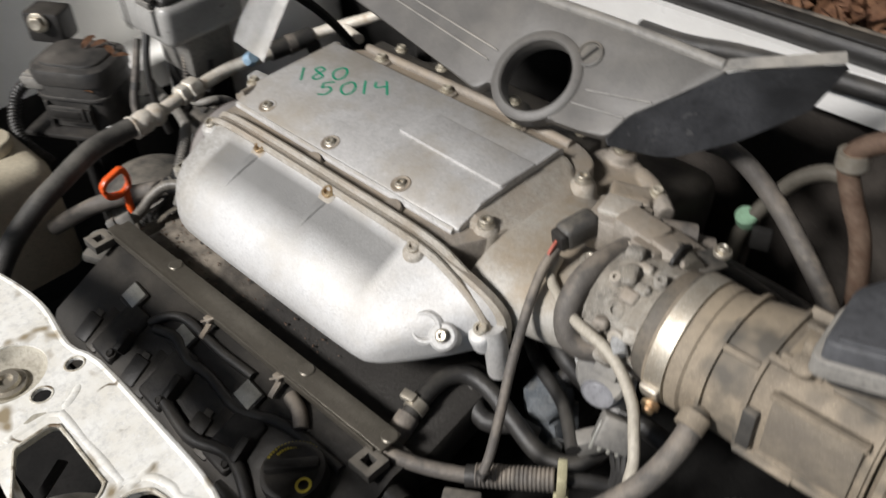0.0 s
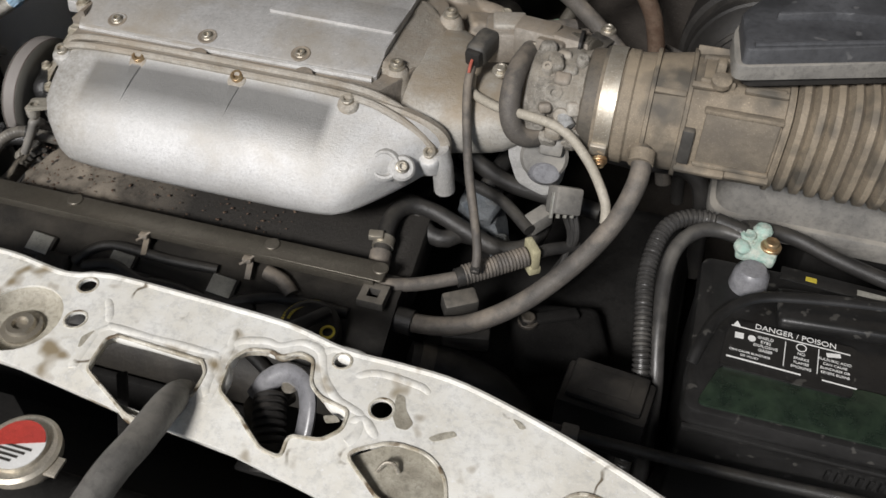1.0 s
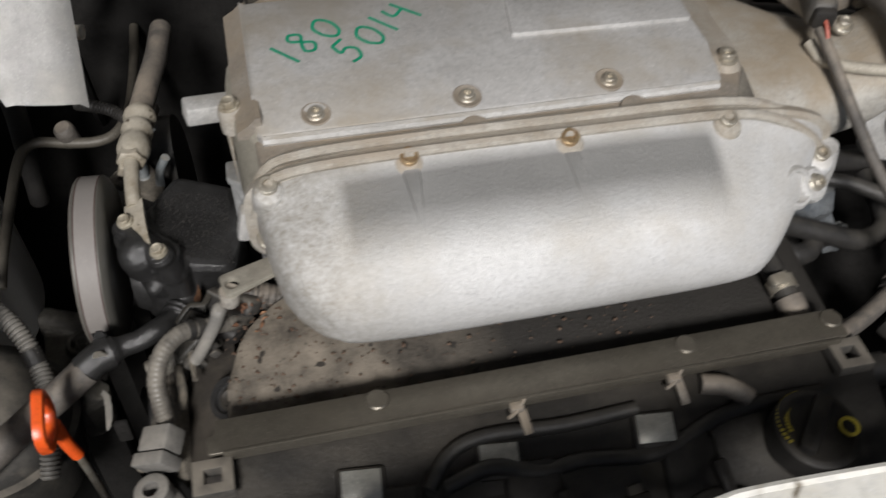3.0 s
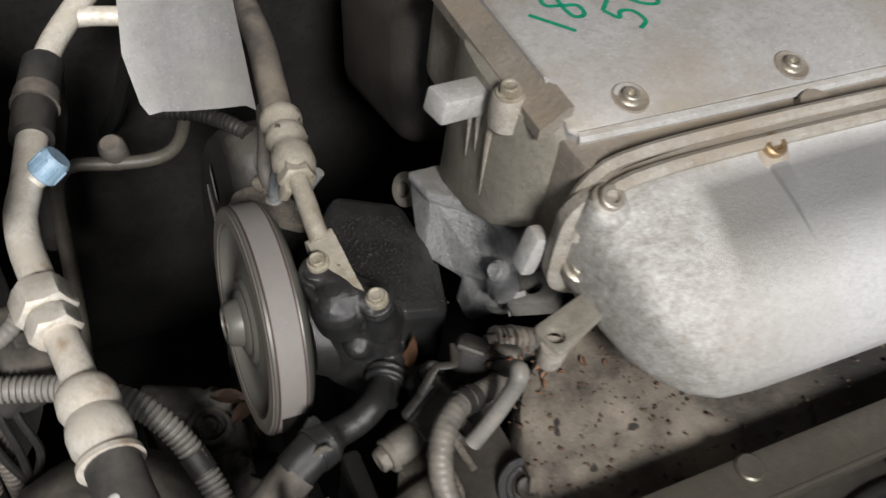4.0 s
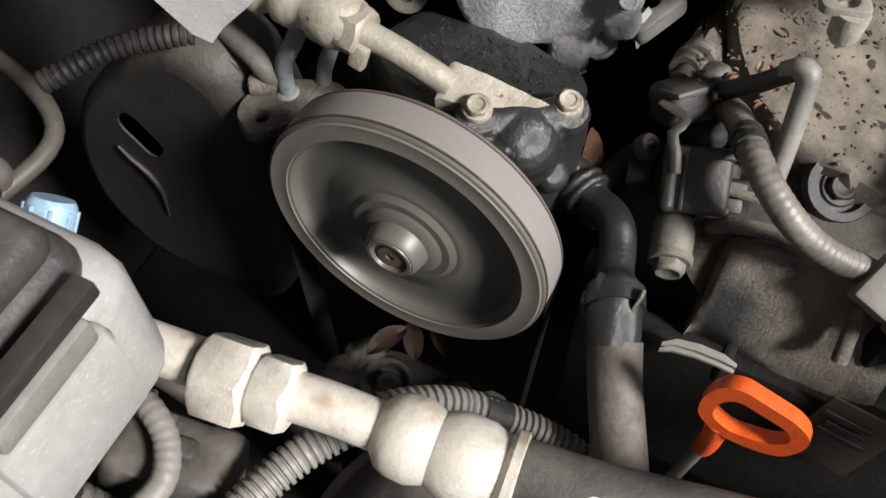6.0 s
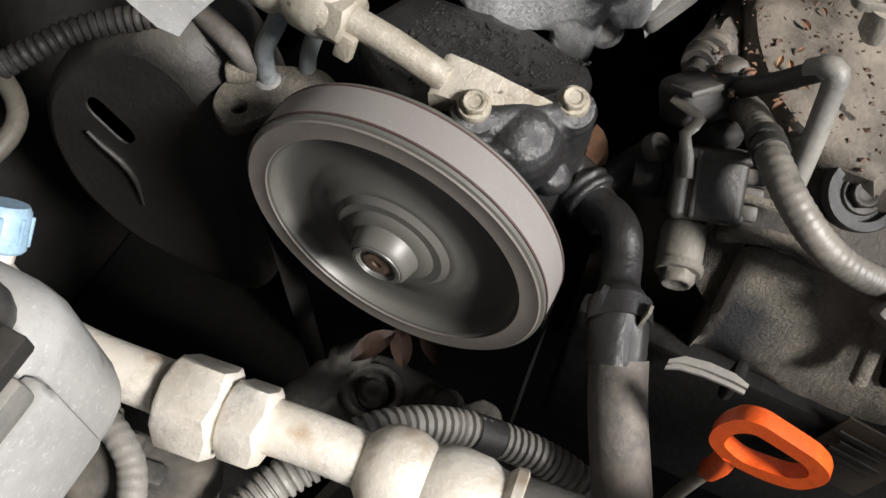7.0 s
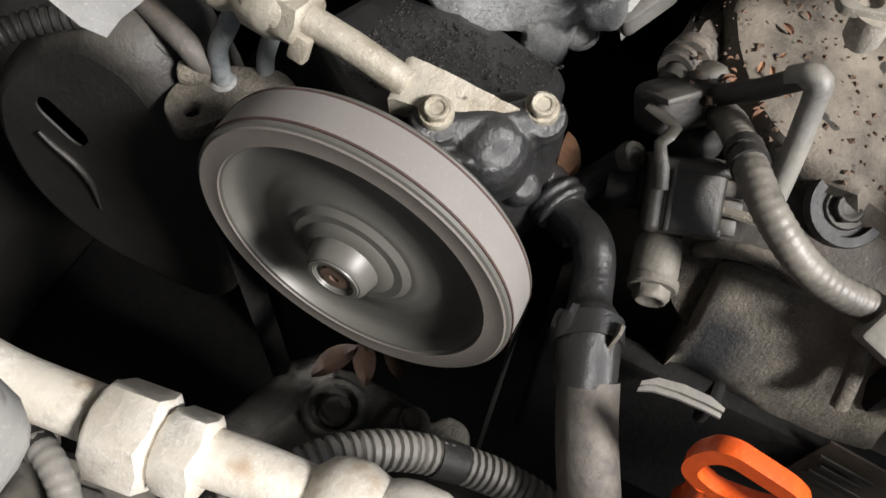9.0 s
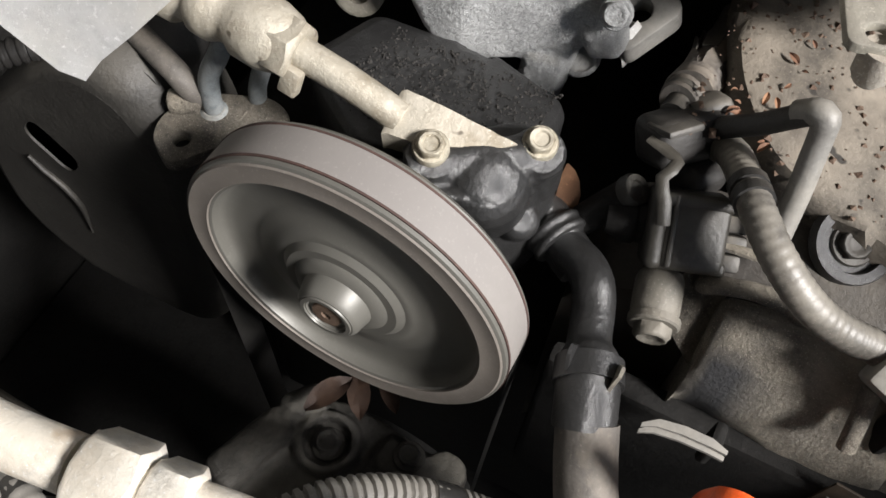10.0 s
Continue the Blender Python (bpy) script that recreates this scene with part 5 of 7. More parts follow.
part("rule", box((498, -121.5, bandz), (58, 1.4, 0.3), 0, (0, 0, -3)), WHITELABEL, label)
part("rule", box((556, -124, bandz), (26, 1.2, 0.3), 0, (0, 0, -3)), WHITELABEL, label)
for x in (514, 540):
    part("rule", box((x, -105, bandz), (0.7, 26, 0.3), 0, (0, 0, -3)), WHITELABEL, label)
part("pictogram", lathe((527, -95, bandz), (0, 0, 1), [(0, 3.4), (0.3, 3.4), (0.3, 4.2), (0, 4.2), (0, 3.4)], 20), WHITELABEL, label)
part("pictogram", plate(circle(488, -96.5, 3.2, 14), [], bandz + 0.3, 0.3), WHITELABEL, label)
part("pictogram", box((478, -96, bandz), (7, 6, 0.3), 0), WHITELABEL, label)
part("pictogram", plate([(472, -87), (479, -87), (475.5, -80.5)], [], bandz + 0.3, 0.3), WHITELABEL, label)
part("pictogram", box((552, -95.5, bandz), (11, 4, 0.3), 0, (0, 0, 10)), WHITELABEL, label)
part("hold_down_strap", tube([(444, -132, 754), (448, -116, 762), (459, -88, 768), (482, -66, 773), (520, -56, 776), (600, -46, 778), (705, -40, 776)], 5.0, 10, 8, squash=0.5), BATTERY, bat, "worn black hold-down strap")
part("top_print_strip", box((560, -30, 772), (110, 15, 2), 0.5, (0, 0, -4)), BATTERY, bat)
part("printed_bar", box((530, -29, 773.2), (9, 5, 0.5), 0, (0, 0, -4)), YELLOW, bat)
part("printed_bar", box((590, -34, 773.2), (46, 6, 0.5), 0, (0, 0, -4)), STICKER, bat)
part("post", lathe((482, -32, 752), (0, 0, 1), [(0, 0), (0, 17), (8, 16), (18, 15), (23, 11), (24, 0)], 24), CLEARGREY, bat, "smoky domed terminal post")
term = part("terminal_clamp", box((484, -6, 774), (34, 26, 13), 4, (10, 0, -8)), CRUD, bat, "terminal clamp crusted with blue-green corrosion")
part("terminal_bolt", hexhead((474, -2, 780), (0, 0, 1), 12, 7, 9), CRUD, term)
part("terminal_nut", hexhead((494, -6, 780), (0, 0, 1), 12, 7, 9), GOLD, term)
part("corrosion_lump", lathe((486, 8, 780), (0, 0.2, 1), [(0, 0), (0, 8), (4, 9), (9, 6), (11, 0)], 9), CRUD, term)
part("corrosion_lump", lathe((470, -12, 777), (0.2, -0.2, 1), [(0, 0), (0, 7), (4, 8), (8, 4), (9, 0)], 8), CRUD, term)
bl = thing("battery_loom", (412, -150, 600), "corrugated grey conduit to the battery terminal", "cable conduit")
part("sleeve", corrugated([(470, 4, 780), (446, 10, 782), (422, 6, 784), (403, -10, 778), (396, -46, 760), (402, -92, 736), (410, -130, 700), (412, -150, 600)], 7.2, 4.4), CONDUIT, bl)
part("tape", tube([(472, 4, 780), (458, 8, 781), (446, 10, 782)], 8.4, 12), RUBBER, bl, "black tape")
solo("battery_cable", tube([(474, 0, 778), (450, 2, 780), (432, -4, 780), (417, -20, 772), (412, -46, 756), (416, -92, 730), (424, -128, 690), (430, -150, 600)], 7, 12), CONDUIT, "grey battery cable beside the conduit", "cable")
solo("ground_cable", tube([(470, 12, 780), (490, 24, 772), (520, 26, 766), (560, 10, 764), (620, -14, 770), (720, -20, 772)], 7, 12), RUBBER, "black cable running behind the battery", "cable")
rel = thing("relay_box", (372, -160, 640), "small black relay box low beside the battery", "relay box")
part("body", box((384, -152, 690), (76, 46, 56), 4, (0, 0, -6)), BLACK, rel)
part("lid", box((384, -150, 721), (64, 40, 8), 3, (0, 0, -6)), BLACK, rel)
part("foot", box((372, -160, 470), (40, 30, 390), 3), DARKPAINT, rel)
part("label", box((386, -150, 725.6), (34, 22, 0.8), 0.2, (0, 0, -6)), BLACK, rel)
solo("front_cable", tube([(120, -228, 770), (230, -222, 752), (300, -212, 736), (360, -205, 724), (470, -200, 716), (580, -196, 716), (700, -190, 716)], 5, 10), RUBBER, "black cable along the back of the front panel", "cable")
solo("cable_clip", box((362, -205, 724), (14, 12, 12), 2), GREYPLASTIC, "small grey cable clip", "clip")

# ---- black engine cover lying on the back of the engine ----
ec = thing("engine_cover", (40, 240, 800), "black plastic engine cover laid loose on the engine", "engine cover")
def ec_at(x, b, h):
    """Cover plane: leaning back, b up the slope, h off its face."""
    return V(x, 176 + b * 0.781 - h * 0.625, 869 + b * 0.625 + h * 0.781)


EC = [(-215, 46), (-120, 30), (-50, 18), (4, 8), (14, 22), (24, 12), (40, 0), (58, -3), (76, 0), (92, 12), (104, 12), (130, 14), (155, 18), (163, 44), (192, 76), (222, 112), (206, 118), (13, 117), (-90, 116), (-215, 116)]
part("shell", plate(fillet(EC, 8, 3), [circle(58, 44, 36, 40)], 0, 11, lambda a, b, c: ec_at(a, b, c), bevel=2.6), SHELL, ec)
part("hole_rim", lathe(ec_at(58, 44, 0), V(0, -0.625, 0.781), [(-16, 36.2), (1.5, 36.2), (3.5, 38), (3.5, 43), (1, 46.5), (-14, 46.5), (-16, 36.2)], 48), SHELL, ec)
TOPE = [ec_at(156, 18, -1), ec_at(164, 44, -1), ec_at(222, 112, -1), V(262, 279, 949), V(304, 294, 962)]
LOWE = [V(157, 191, 872), V(189, 240, 846), V(232, 286, 860), V(276, 322, 894), V(306, 300, 956)]
def along(pts, n):
    cum = [0.0]
    for a, b in zip(pts, pts[1:]):
        cum.append(cum[-1] + (b - a).length)
    out = []
    for i in range(n):
        d = cum[-1] * i / (n - 1)
        k = max(q for q in range(len(pts) - 1) if cum[q] <= d + 1e-6)
        out.append(pts[k].lerp(pts[k + 1], (d - cum[k]) / (cum[k + 1] - cum[k])))
    return out


bm = loft([[a, a.lerp(b, 0.33), a.lerp(b, 0.67), b, b + V(-4, 3, 0), a + V(-4, 3, -3)] for a, b in zip(along(TOPE, 16), along(LOWE, 16))])
part("end_wedge", bm, WEDGE, ec, "matt black sloping end")
part("end_ledge", loft([[a, a + V(-6, 8, 5), a + V(-8, 10, 2), a + V(-2, 3, -3)] for a in (ec_at(212, 104, 0), ec_at(224, 114, 0), V(262, 279, 951), V(306, 294, 964))]), GREYPLASTIC, ec)
part("top_roll", tube([ec_at(-215, 116, -3), ec_at(13, 117, -3), ec_at(120, 118, -3), ec_at(216, 116, -3)], 6, 10, 30), GREYPLASTIC, ec)
for a, b in (((-160, 62), (0, 40)), ((-156, 72), (4, 52)), ((106, 34), (160, 40)), ((112, 50), (176, 62))):
    part("groove_line", tube([ec_at(*a, 0.4), ec_at(*b, 0.4)], 1.1, 6, 30), GREYPLASTIC, ec)
part("fastener", lathe(ec_at(97, 82, 0), V(0, -0.625, 0.781), [(0, 0), (0, 13), (2, 13), (2.6, 11), (1.2, 10.4), (1.2, 0)], 30), BLACKDUSTY, ec)
x, y, z = frame_of((0, -0.625, 0.781))
part("fastener_slot", tube([ec_at(93, 74, 1.8), ec_at(101, 90, 1.8)], 1.6, 6), BLACK, ec)
part("support_post", tube([(-150, 262, 790), (-150, 258, 916)], 9, 12), BLACK, ec)
part("support_post", tube([(120, 262, 780), (120, 258, 918)], 9, 12), BLACK, ec)

# ---- pipes at the firewall ----
solo("heater_pipe", tube([(196, 300, 838), (214, 316, 826), (240, 322, 808), (280, 318, 778), (330, 300, 742), (352, 290, 724), (380, 280, 690), (400, 270, 600)], 10, 14), RUBBERGREY, "dusty brown-grey heater pipe behind the engine", "pipe")
rp = thing("rusty_pipe", (340, 330, 700), "rust-stained metal pipe with a steel collar", "pipe")
part("pipe", tube([(470, 415, 905), (400, 372, 900), (356, 340, 890), (326, 332, 872), (318, 330, 852), (332, 326, 820), (352, 322, 780), (366, 318, 700), (370, 316, 560)], 10, 14), RUST, rp)
part("collar", lathe((320, 331, 862), (0.1, 0, -1), [(-4, 0), (-4, 14), (10, 15), (14, 12), (14, 0)], 20), STEEL, rp, "steel collar")
solo("cross_pipe", tube([(322, 330, 838), (300, 334, 832), (276, 334, 812), (256, 330, 778), (240, 320, 740), (236, 316, 700), (236, 312, 600)], 8, 14), RAILMAT, "grimy grey hose joining the firewall pipes", "hose")
gc = thing("service_valve", (242, 324, 700), "small pipe valve with a green cap", "valve")
part("cap", lathe((242, 322, 752), (0, -0.4, 0.9), [(0, 0), (0, 11), (10, 11), (12, 9), (12, 0)], 20), GREENCAP, gc, "faded green cap")
part("stem", tube([(244, 330, 752), (236, 336, 700), (230, 340, 620)], 9, 12), DUSTY, gc)
part("bracket", box((262, 318, 742), (20, 10, 24), 2, (0, 0, 20)), DARKPAINT, gc)
for k, pts in enumerate(([(190, 230, 772), (260, 232, 764), (330, 236, 748), (400, 240, 720), (420, 240, 600)], [(180, 250, 742), (270, 262, 736), (360, 268, 716), (440, 270, 640)], [(230, 190, 790), (290, 180, 778), (350, 176, 756), (400, 178, 700)], [(300, 130, 740), (360, 128, 738), (430, 124, 730), (450, 124, 600)])):
    solo("wiring_harness", tube(pts, (8, 11, 7, 9)[k], 12), RUBBER, "black taped wiring harness behind the throttle body", "wiring harness")
boost = thing("brake_booster", (482, 330, 624), "large black round brake booster at the firewall", "brake booster")
part("shell", lathe((482, 440, 722), (0, -1, 0), [(0, 0), (0, 94), (40, 98), (52, 98), (56, 92), (84, 84), (100, 66), (110, 36), (110, 0)], 56), BLACK, boost)
part("rib_ring", lathe((482, 384, 722), (0, -1, 0), [(0, 90), (22, 88), (25, 84), (22, 81), (0, 84), (0, 90)], 56), BLACK, boost)
part("rib_ring", lathe((482, 366, 722), (0, -1, 0), [(0, 70), (26, 68), (29, 64), (26, 60), (0, 62), (0, 70)], 48), BLACK, boost)
part("master_cylinder", tube([(482, 335, 722), (482, 262, 722)], 18, 18), BLACK, boost)
part("fluid_line", tube([(470, 290, 736), (440, 300, 744), (400, 330, 740), (370, 380, 720)], 3, 8), RUBBERGREY, boost)

# ---- hoses low between valve cover and battery ----
ch = thing("coolant_hose", (200, -20, 704), "dusty coolant hose bending beside the manifold", "coolant hose")
part("hose", tube([(158, -88, 722), (158, -72, 732), (155, -50, 738), (155, -24, 741), (166, -6, 740), (190, -2, 734), (222, -8, 724), (254, -12, 714), (280, -2, 712), (290, 20, 716), (292, 50, 720)], 8.5, 14), RUBBER, ch)
part("end_cuff", tube([(158, -90, 720), (158, -78, 729), (157, -68, 733)], 10.5, 14), RUBBERGREY, ch, "dusty rubber cuff")
part("clamp", lathe((156, -58, 736), (-0.1, 0.9, 0.25), [(-5, 8.7), (-5, 10.2), (5, 10.2), (5, 8.7), (-5, 8.7)], 20), STEEL, ch, "steel clamp")
part("clamp_screw", box((150, -60, 746), (14, 9, 7), 1.5, (10, 0, 10)), STEEL, ch)
solo("second_hose", tube([(160, 6, 730), (172, -6, 726), (190, -18, 718), (206, -16, 716), (216, -6, 716), (236, 4, 706)], 9, 12), RUBBER, "black rubber hose under the coolant hose", "hose")
har = thing("taped_harness", (240, -90, 710), "dusty taped harness ending in a pale clip", "wiring harness")
part("loom", tube([(168, -108, 734), (199, -95, 731), (230, -79, 732), (240, -72, 733)], 6.5, 12), RUBBERGREY, har)
part("ribbed_sleeve", tube([(238, -73, 733), (262, -56, 735), (288, -37, 737)], 9.5, 16, 0.9, rfun=lambda s, n: 1 + 0.05 * math.sin(s * 1.9)), RUBBERGREY, har, "dusty ribbed sleeve")
part("joint", tube([(232, -78, 732), (242, -71, 733)], 9, 14), RUBBER, har)
part("loose_plug", box((240, -92, 716), (32, 18, 20), 3, (10, 0, 32)), BLACKDUSTY, har, "grey loose plug")
part("clip", box((292, -33, 738), (8, 22, 24), 2, (0, 0, 36)), PALECLIP, har, "pale yellow plastic clip")
part("clip_foot", box((294, -36, 724), (12, 14, 10), 2, (0, 0, 36)), PALECLIP, har)
part("tail", tube([(292, -34, 737), (308, -20, 736), (330, -4, 730)], 6, 10), RUBBER, har)
solo("dark_connector", box((252, -112, 700), (44, 24, 24), 4, (10, 0, 12)), BLACK, "black harness connector low by the engine", "connector")
solo("green_grey_plug", box((288, 8, 742), (16, 26, 18), 3, (10, 0, -40)), GREYPLASTIC, "dusty grey-green plug below the throttle", "connector")
co = thing("coolant_outlet", (232, 30, 690), "corroded blue-grey coolant outlet under the throttle", "coolant outlet")
part("head", crud(lathe((224, 36, 712), (0.2, -0.35, 1), [(0, 0), (0, 20), (6, 23), (22, 22), (28, 17), (30, 0)], 7), 1.6, 10, 2), CORRODED, co, "corroded hexagonal head")
part("neck", crud(loft([[V(x + u * w, y + v * w, z) for u, v in ((-1, -1), (1, -1), (1, 1), (-1, 1))] for x, y, z, w in ((228, 34, 716, 17), (238, 26, 700, 15), (250, 16, 690, 9), (252, 14, 680, 7))]), 1.0, 9, 2), CORRODED, co)
part("stub", tube([(228, 48, 734), (234, 66, 742), (240, 86, 748)], 9, 14), RUBBER, co)
part("lower_bolt", hexhead((254, 10, 700), (0.3, -0.5, 0.8), 11, 7, 9), CORRODED, co)
solo("bypass_pipe", tube([(200, 60, 766), (220, 58, 752), (250, 56, 738), (290, 60, 728), (340, 60, 720)], 9, 12), RUBBER, "grey pipe under the throttle neck", "pipe")
rdh = thing("radiator_hose", (300, -180, 590), "thick black radiator hose", "radiator hose")
part("hose", tube([(210, -150, 690), (260, -140, 676), (310, -150, 650), (330, -200, 620), (330, -300, 600)], 19, 18), BLACK, rdh)
part("clamp", tube([(218, -148, 688), (230, -146, 685)], 20, 18), VALVE, rdh, "dark hose clamp")
solo("shift_cable", tube([(180, 60, 740), (210, 40, 744), (250, 20, 746), (284, -10, 744)], 6, 10), RUBBER, "black cable under the throttle", "cable")
gl = thing("gear_linkage", (330, -60, 630), "dark grimy linkage housing on the transmission", "housing")
part("body", box((330, -60, 655), (90, 70, 40), 12, (0, 10, 20), 3), DARKPAINT, gl)
part("lever", box((318, -54, 680), (60, 12, 6), 2, (0, 8, 34)), DARKPAINT, gl)
part("pivot_bolt", hexhead((300, -66, 682), (0, 0, 1), 13, 7, 10), VALVE, gl)

# ---- power steering pump with pulley and belt ----
PAX = V(-1, 0.02, 0.05).normalized()
P0 = V(-303, 96.4, 699.05)
ps = thing("power_steering_pump", (-285, 85, 640), "oily black power steering pump with a grey pulley", "power steering pump")
part("body", lathe((-298, 90, 690), (1, 0, 0), [(0, 0), (0, 28), (10, 33), (34, 34), (50, 31), (58, 24), (58, 0)], 32), OILY, ps)
bodies = [plate(fillet([(-276, 88), (-266, 66), (-254, 54), (-222, 56), (-212, 100), (-214, 146), (-260, 152), (-288, 112)], 9), [], 729, 54, bevel=7, zfun=lambda x, y: -0.35 * max(0, x + 258)),
          # round relief-valve dome
          lathe((-281, 67, 722), (-0.3, -0.08, 1), [(0, 0), (0, 17), (14, 16.6), (19, 15), (23, 12.2), (25.8, 8.8), (27.6, 4.8), (28.2, 0)], 40),
          # saddle that runs from bolt to bolt, and a web up to the far bolt
          tube([(-297, 88, 741), (-290, 79, 742), (-283, 69, 742), (-276, 60, 740), (-269, 53, 741)], 8.2, 28, 3),
          # two stacked ledges under the dome
          plate(fillet([(-303, 84), (-301, 70), (-297, 61), (-289, 54), (-279, 50), (-264, 47), (-257, 62), (-276, 86), (-292, 94)], 8), [], 743, 4.5, bevel=1.9, zfun=lambda x, y: -0.25 * max(0, x + 292)),
          plate(fillet([(-297, 80), (-293, 66), (-287, 58), (-274, 50), (-260, 48), (-255, 64), (-276, 86)], 8), [], 738, 14, bevel=2),
          plate(fillet([(-300, 80), (-297, 64), (-289, 55), (-276, 49), (-260, 47), (-254, 64), (-276, 86), (-290, 92)], 8), [], 731, 4, bevel=1.7),
          plate(fillet([(-295, 76), (-290, 61), (-282, 52), (-270, 47), (-256, 45), (-248, 66), (-276, 84)], 9), [], 727, 56, bevel=5),
          # low round cast lug on the flank
          lathe((-275, 55, 706), (-0.5, -0.3, 0.8), [(0, 0), (0, 8.4), (9, 8), (12, 6.6), (14, 4), (14.6, 0)], 28)]
for y, z, c in ((82.5, 755, -291.5), (53, 751, -270)):
    bodies.append(lathe((c + 6, y + 2, z - 32), (-0.25, -0.1, 1), [(0, 0), (0, 10.6), (14, 9.6), (20, 8.8), (21.5, 9.4), (24, 9.4), (25, 8.6), (27, 8.4), (28, 0)], 32))
bodies.append(tube([(-252, 54, 690), (-260, 46, 692), (-268, 36, 692), (-274, 26, 691)], 9.0, 24, 3))
bodies.append(lathe((-266.5, 39, 693), (-0.5, -0.85, -0.05), [(-4, 0), (-4, 11.4), (-2.4, 12.2), (-1, 11.2), (0.4, 11.2), (1.6, 12.2), (3.4, 11.4), (3.4, 0)], 32))
part("pump_casting", pebble(fuse_bodies(bodies, 0.7, 4), 0.2, 0.7), OILY, ps, "oil-caked black pump casting")
pul = part("pulley", lathe(P0, PAX, [(4, 0), (4, 58), (7, 63), (9, 64.9), (10, 64.7), (10.4, 63.4), (24.6, 63.4), (25.2, 64.8), (26.6, 64.6), (27.2, 63.6), (27.2, 55), (26.6, 54), (23.2, 53), (21.4, 51), (20.7, 47), (20.6, 40), (21.0, 37), (22.4, 34.6), (22.5, 31), (24.4, 28.5), (24.5, 25), (26.6, 22.5), (26.7, 19), (28.6, 17), (29.2, 13.8), (35.2, 12.4), (36.8, 11), (36.8, 8), (35.6, 7.5), (35.6, 0)], 96), PULLEY, ps, "dark grey spun-steel pulley")
part("rim_face", lathe(P0 + PAX * 26.9, PAX, [(0, 54.8), (0.9, 55.4), (0.4, 59), (0.9, 63.0), (0, 63.9), (0, 54.8)], 96), PULLEYRIM, pul, "lighter worn rim")
part("hub_ring", lathe(P0 + PAX * 36.6, PAX, [(0, 8.4), (0.8, 8.6), (0.8, 10.2), (0, 10.5), (0, 8.4)], 32), PULLEY, pul)
part("shaft_end", lathe(P0 + PAX * 35, PAX, [(0, 0), (0, 6), (1.6, 5.6), (1.6, 2), (0, 1.6), (0, 0)], 24), RUST, pul)
for y, z, c in ((82.5, 755, -291.5), (53, 751, -270)):
    part("bolt", hexhead((c, y, z - 4), (-0.25, -0.1, 1), 8.6, 5, 6.2), BOLTDUST, ps, "dusty flange bolt")
bm = loft([[a, b, b + V(1.5, 0, -10), a + V(0, 0, -10)] for a, b in ((V(-279, 100, 756), V(-293, 100, 749.5)), (V(-278.6, 98, 757.5), V(-292.6, 98, 750.4)), (V(-278.0, 86, 756.4), V(-292, 88, 751)), (V(-277, 72, 753), V(-287, 76, 750.6)), (V(-275, 59, 749), V(-279, 63, 749)))])
bmesh.ops.bevel(bm, geom=[e for e in bm.edges if e.calc_face_angle(0) > 0.5], offset=1.6, segments=2, profile=0.5, affect="EDGES")
part("nozzle_block", crud(bm, 0.3, 5, 2), PIPEDULL, ps, "dusty pale fitting arm")
bm = loft([[V(-249 - 7 * u + 1.5 * math.sin(u * 5), 45.5 - 6 * u, 712 - 21 * u) + V(0.4, -0.75, 0.3) * (w * q) + V(0.7, 0.1, 0.7) * (c * (1 - q * q)) for q in (-1, -0.5, 0, 0.5, 1)] for u, w, c in ((-0.1, 0.4, 0), (0.1, 2.6, 0.8), (0.35, 4.4, 1.6), (0.6, 5.6, 2.2), (0.8, 4.6, 1.6), (0.93, 2.4, 0.8), (1.05, 0.5, 0))], caps=False)
bmesh.ops.solidify(bm, geom=bm.faces[:], thickness=0.5)
solo("dry_leaf", bm, LEAF, "curled brown dry leaf caught behind the pump", "leaf")
rng = random.Random(5)
bm = bmesh.new()
for k in range(1100):
    x, y = rng.uniform(-276, -222), rng.uniform(60, 132)
    z = 729.1 - 0.35 * max(0, x + 258)
    q = rng.choice((0.25, 0.35, 0.45, 0.6)) * rng.uniform(0.7, 1.2)
    r = Euler((rng.uniform(-.6, .6), rng.uniform(-.6, .6), rng.uniform(0, 6))).to_matrix()
    vs = [bm.verts.new(V(x, y, z + 0.2) + r @ V(a * q, b * q, c * q)) for a, b, c in ((-1, -1, -1), (1, -0.8, -1), (0.9, 1, -1), (-0.8, 0.9, -1), (0.2, 0.1, 0.9))]
    for f in ((0, 1, 4), (1, 2, 4), (2, 3, 4), (3, 0, 4), (3, 2, 1, 0)):
        bm.faces.new([vs[i] for i in f])
part("grime_layer", bm, GRIME, ps, "crumbs of caked oily grime")["kind"] = "stuff"
belt = thing("drive_belt", (-318, 98, 470), "smooth-backed grey drive belt around the pulley", "belt")
part("wrapped_run", lathe(P0 + PAX * 10.6, PAX, [(0, 63.2), (0, 65.0), (13.6, 65.0), (13.6, 63.2), (0, 63.2)], 96), BELTGREY, belt)
for d in (9.9, 24.2):
    part("frayed_edge", lathe(P0 + PAX * d, PAX, [(0, 63.2), (0, 65.2), (0.8, 65.2), (0.8, 63.2), (0, 63.2)], 96), BELTEDGE, belt, "dark red frayed edge")
for y, z, y1, z1 in ((P0.y - 64.8, P0.z - 4, 37, 440), (P0.y + 64.6, P0.z - 6, 153, 440)):
    bm = bmesh.new()
    q = [V(-313, y, z), V(-328, y, z), V(-328, y1, z1), V(-313, y1, z1)]
    bm.faces.new([bm.verts.new(p) for p in q])
    bmesh.ops.solidify(bm, geom=bm.faces[:], thickness=2.5)
    part("belt_run", bm, RUBBER, belt)
cpu = thing("crank_pulley", (-307, 95, 390), "dark crank pulley low on the engine", "pulley")
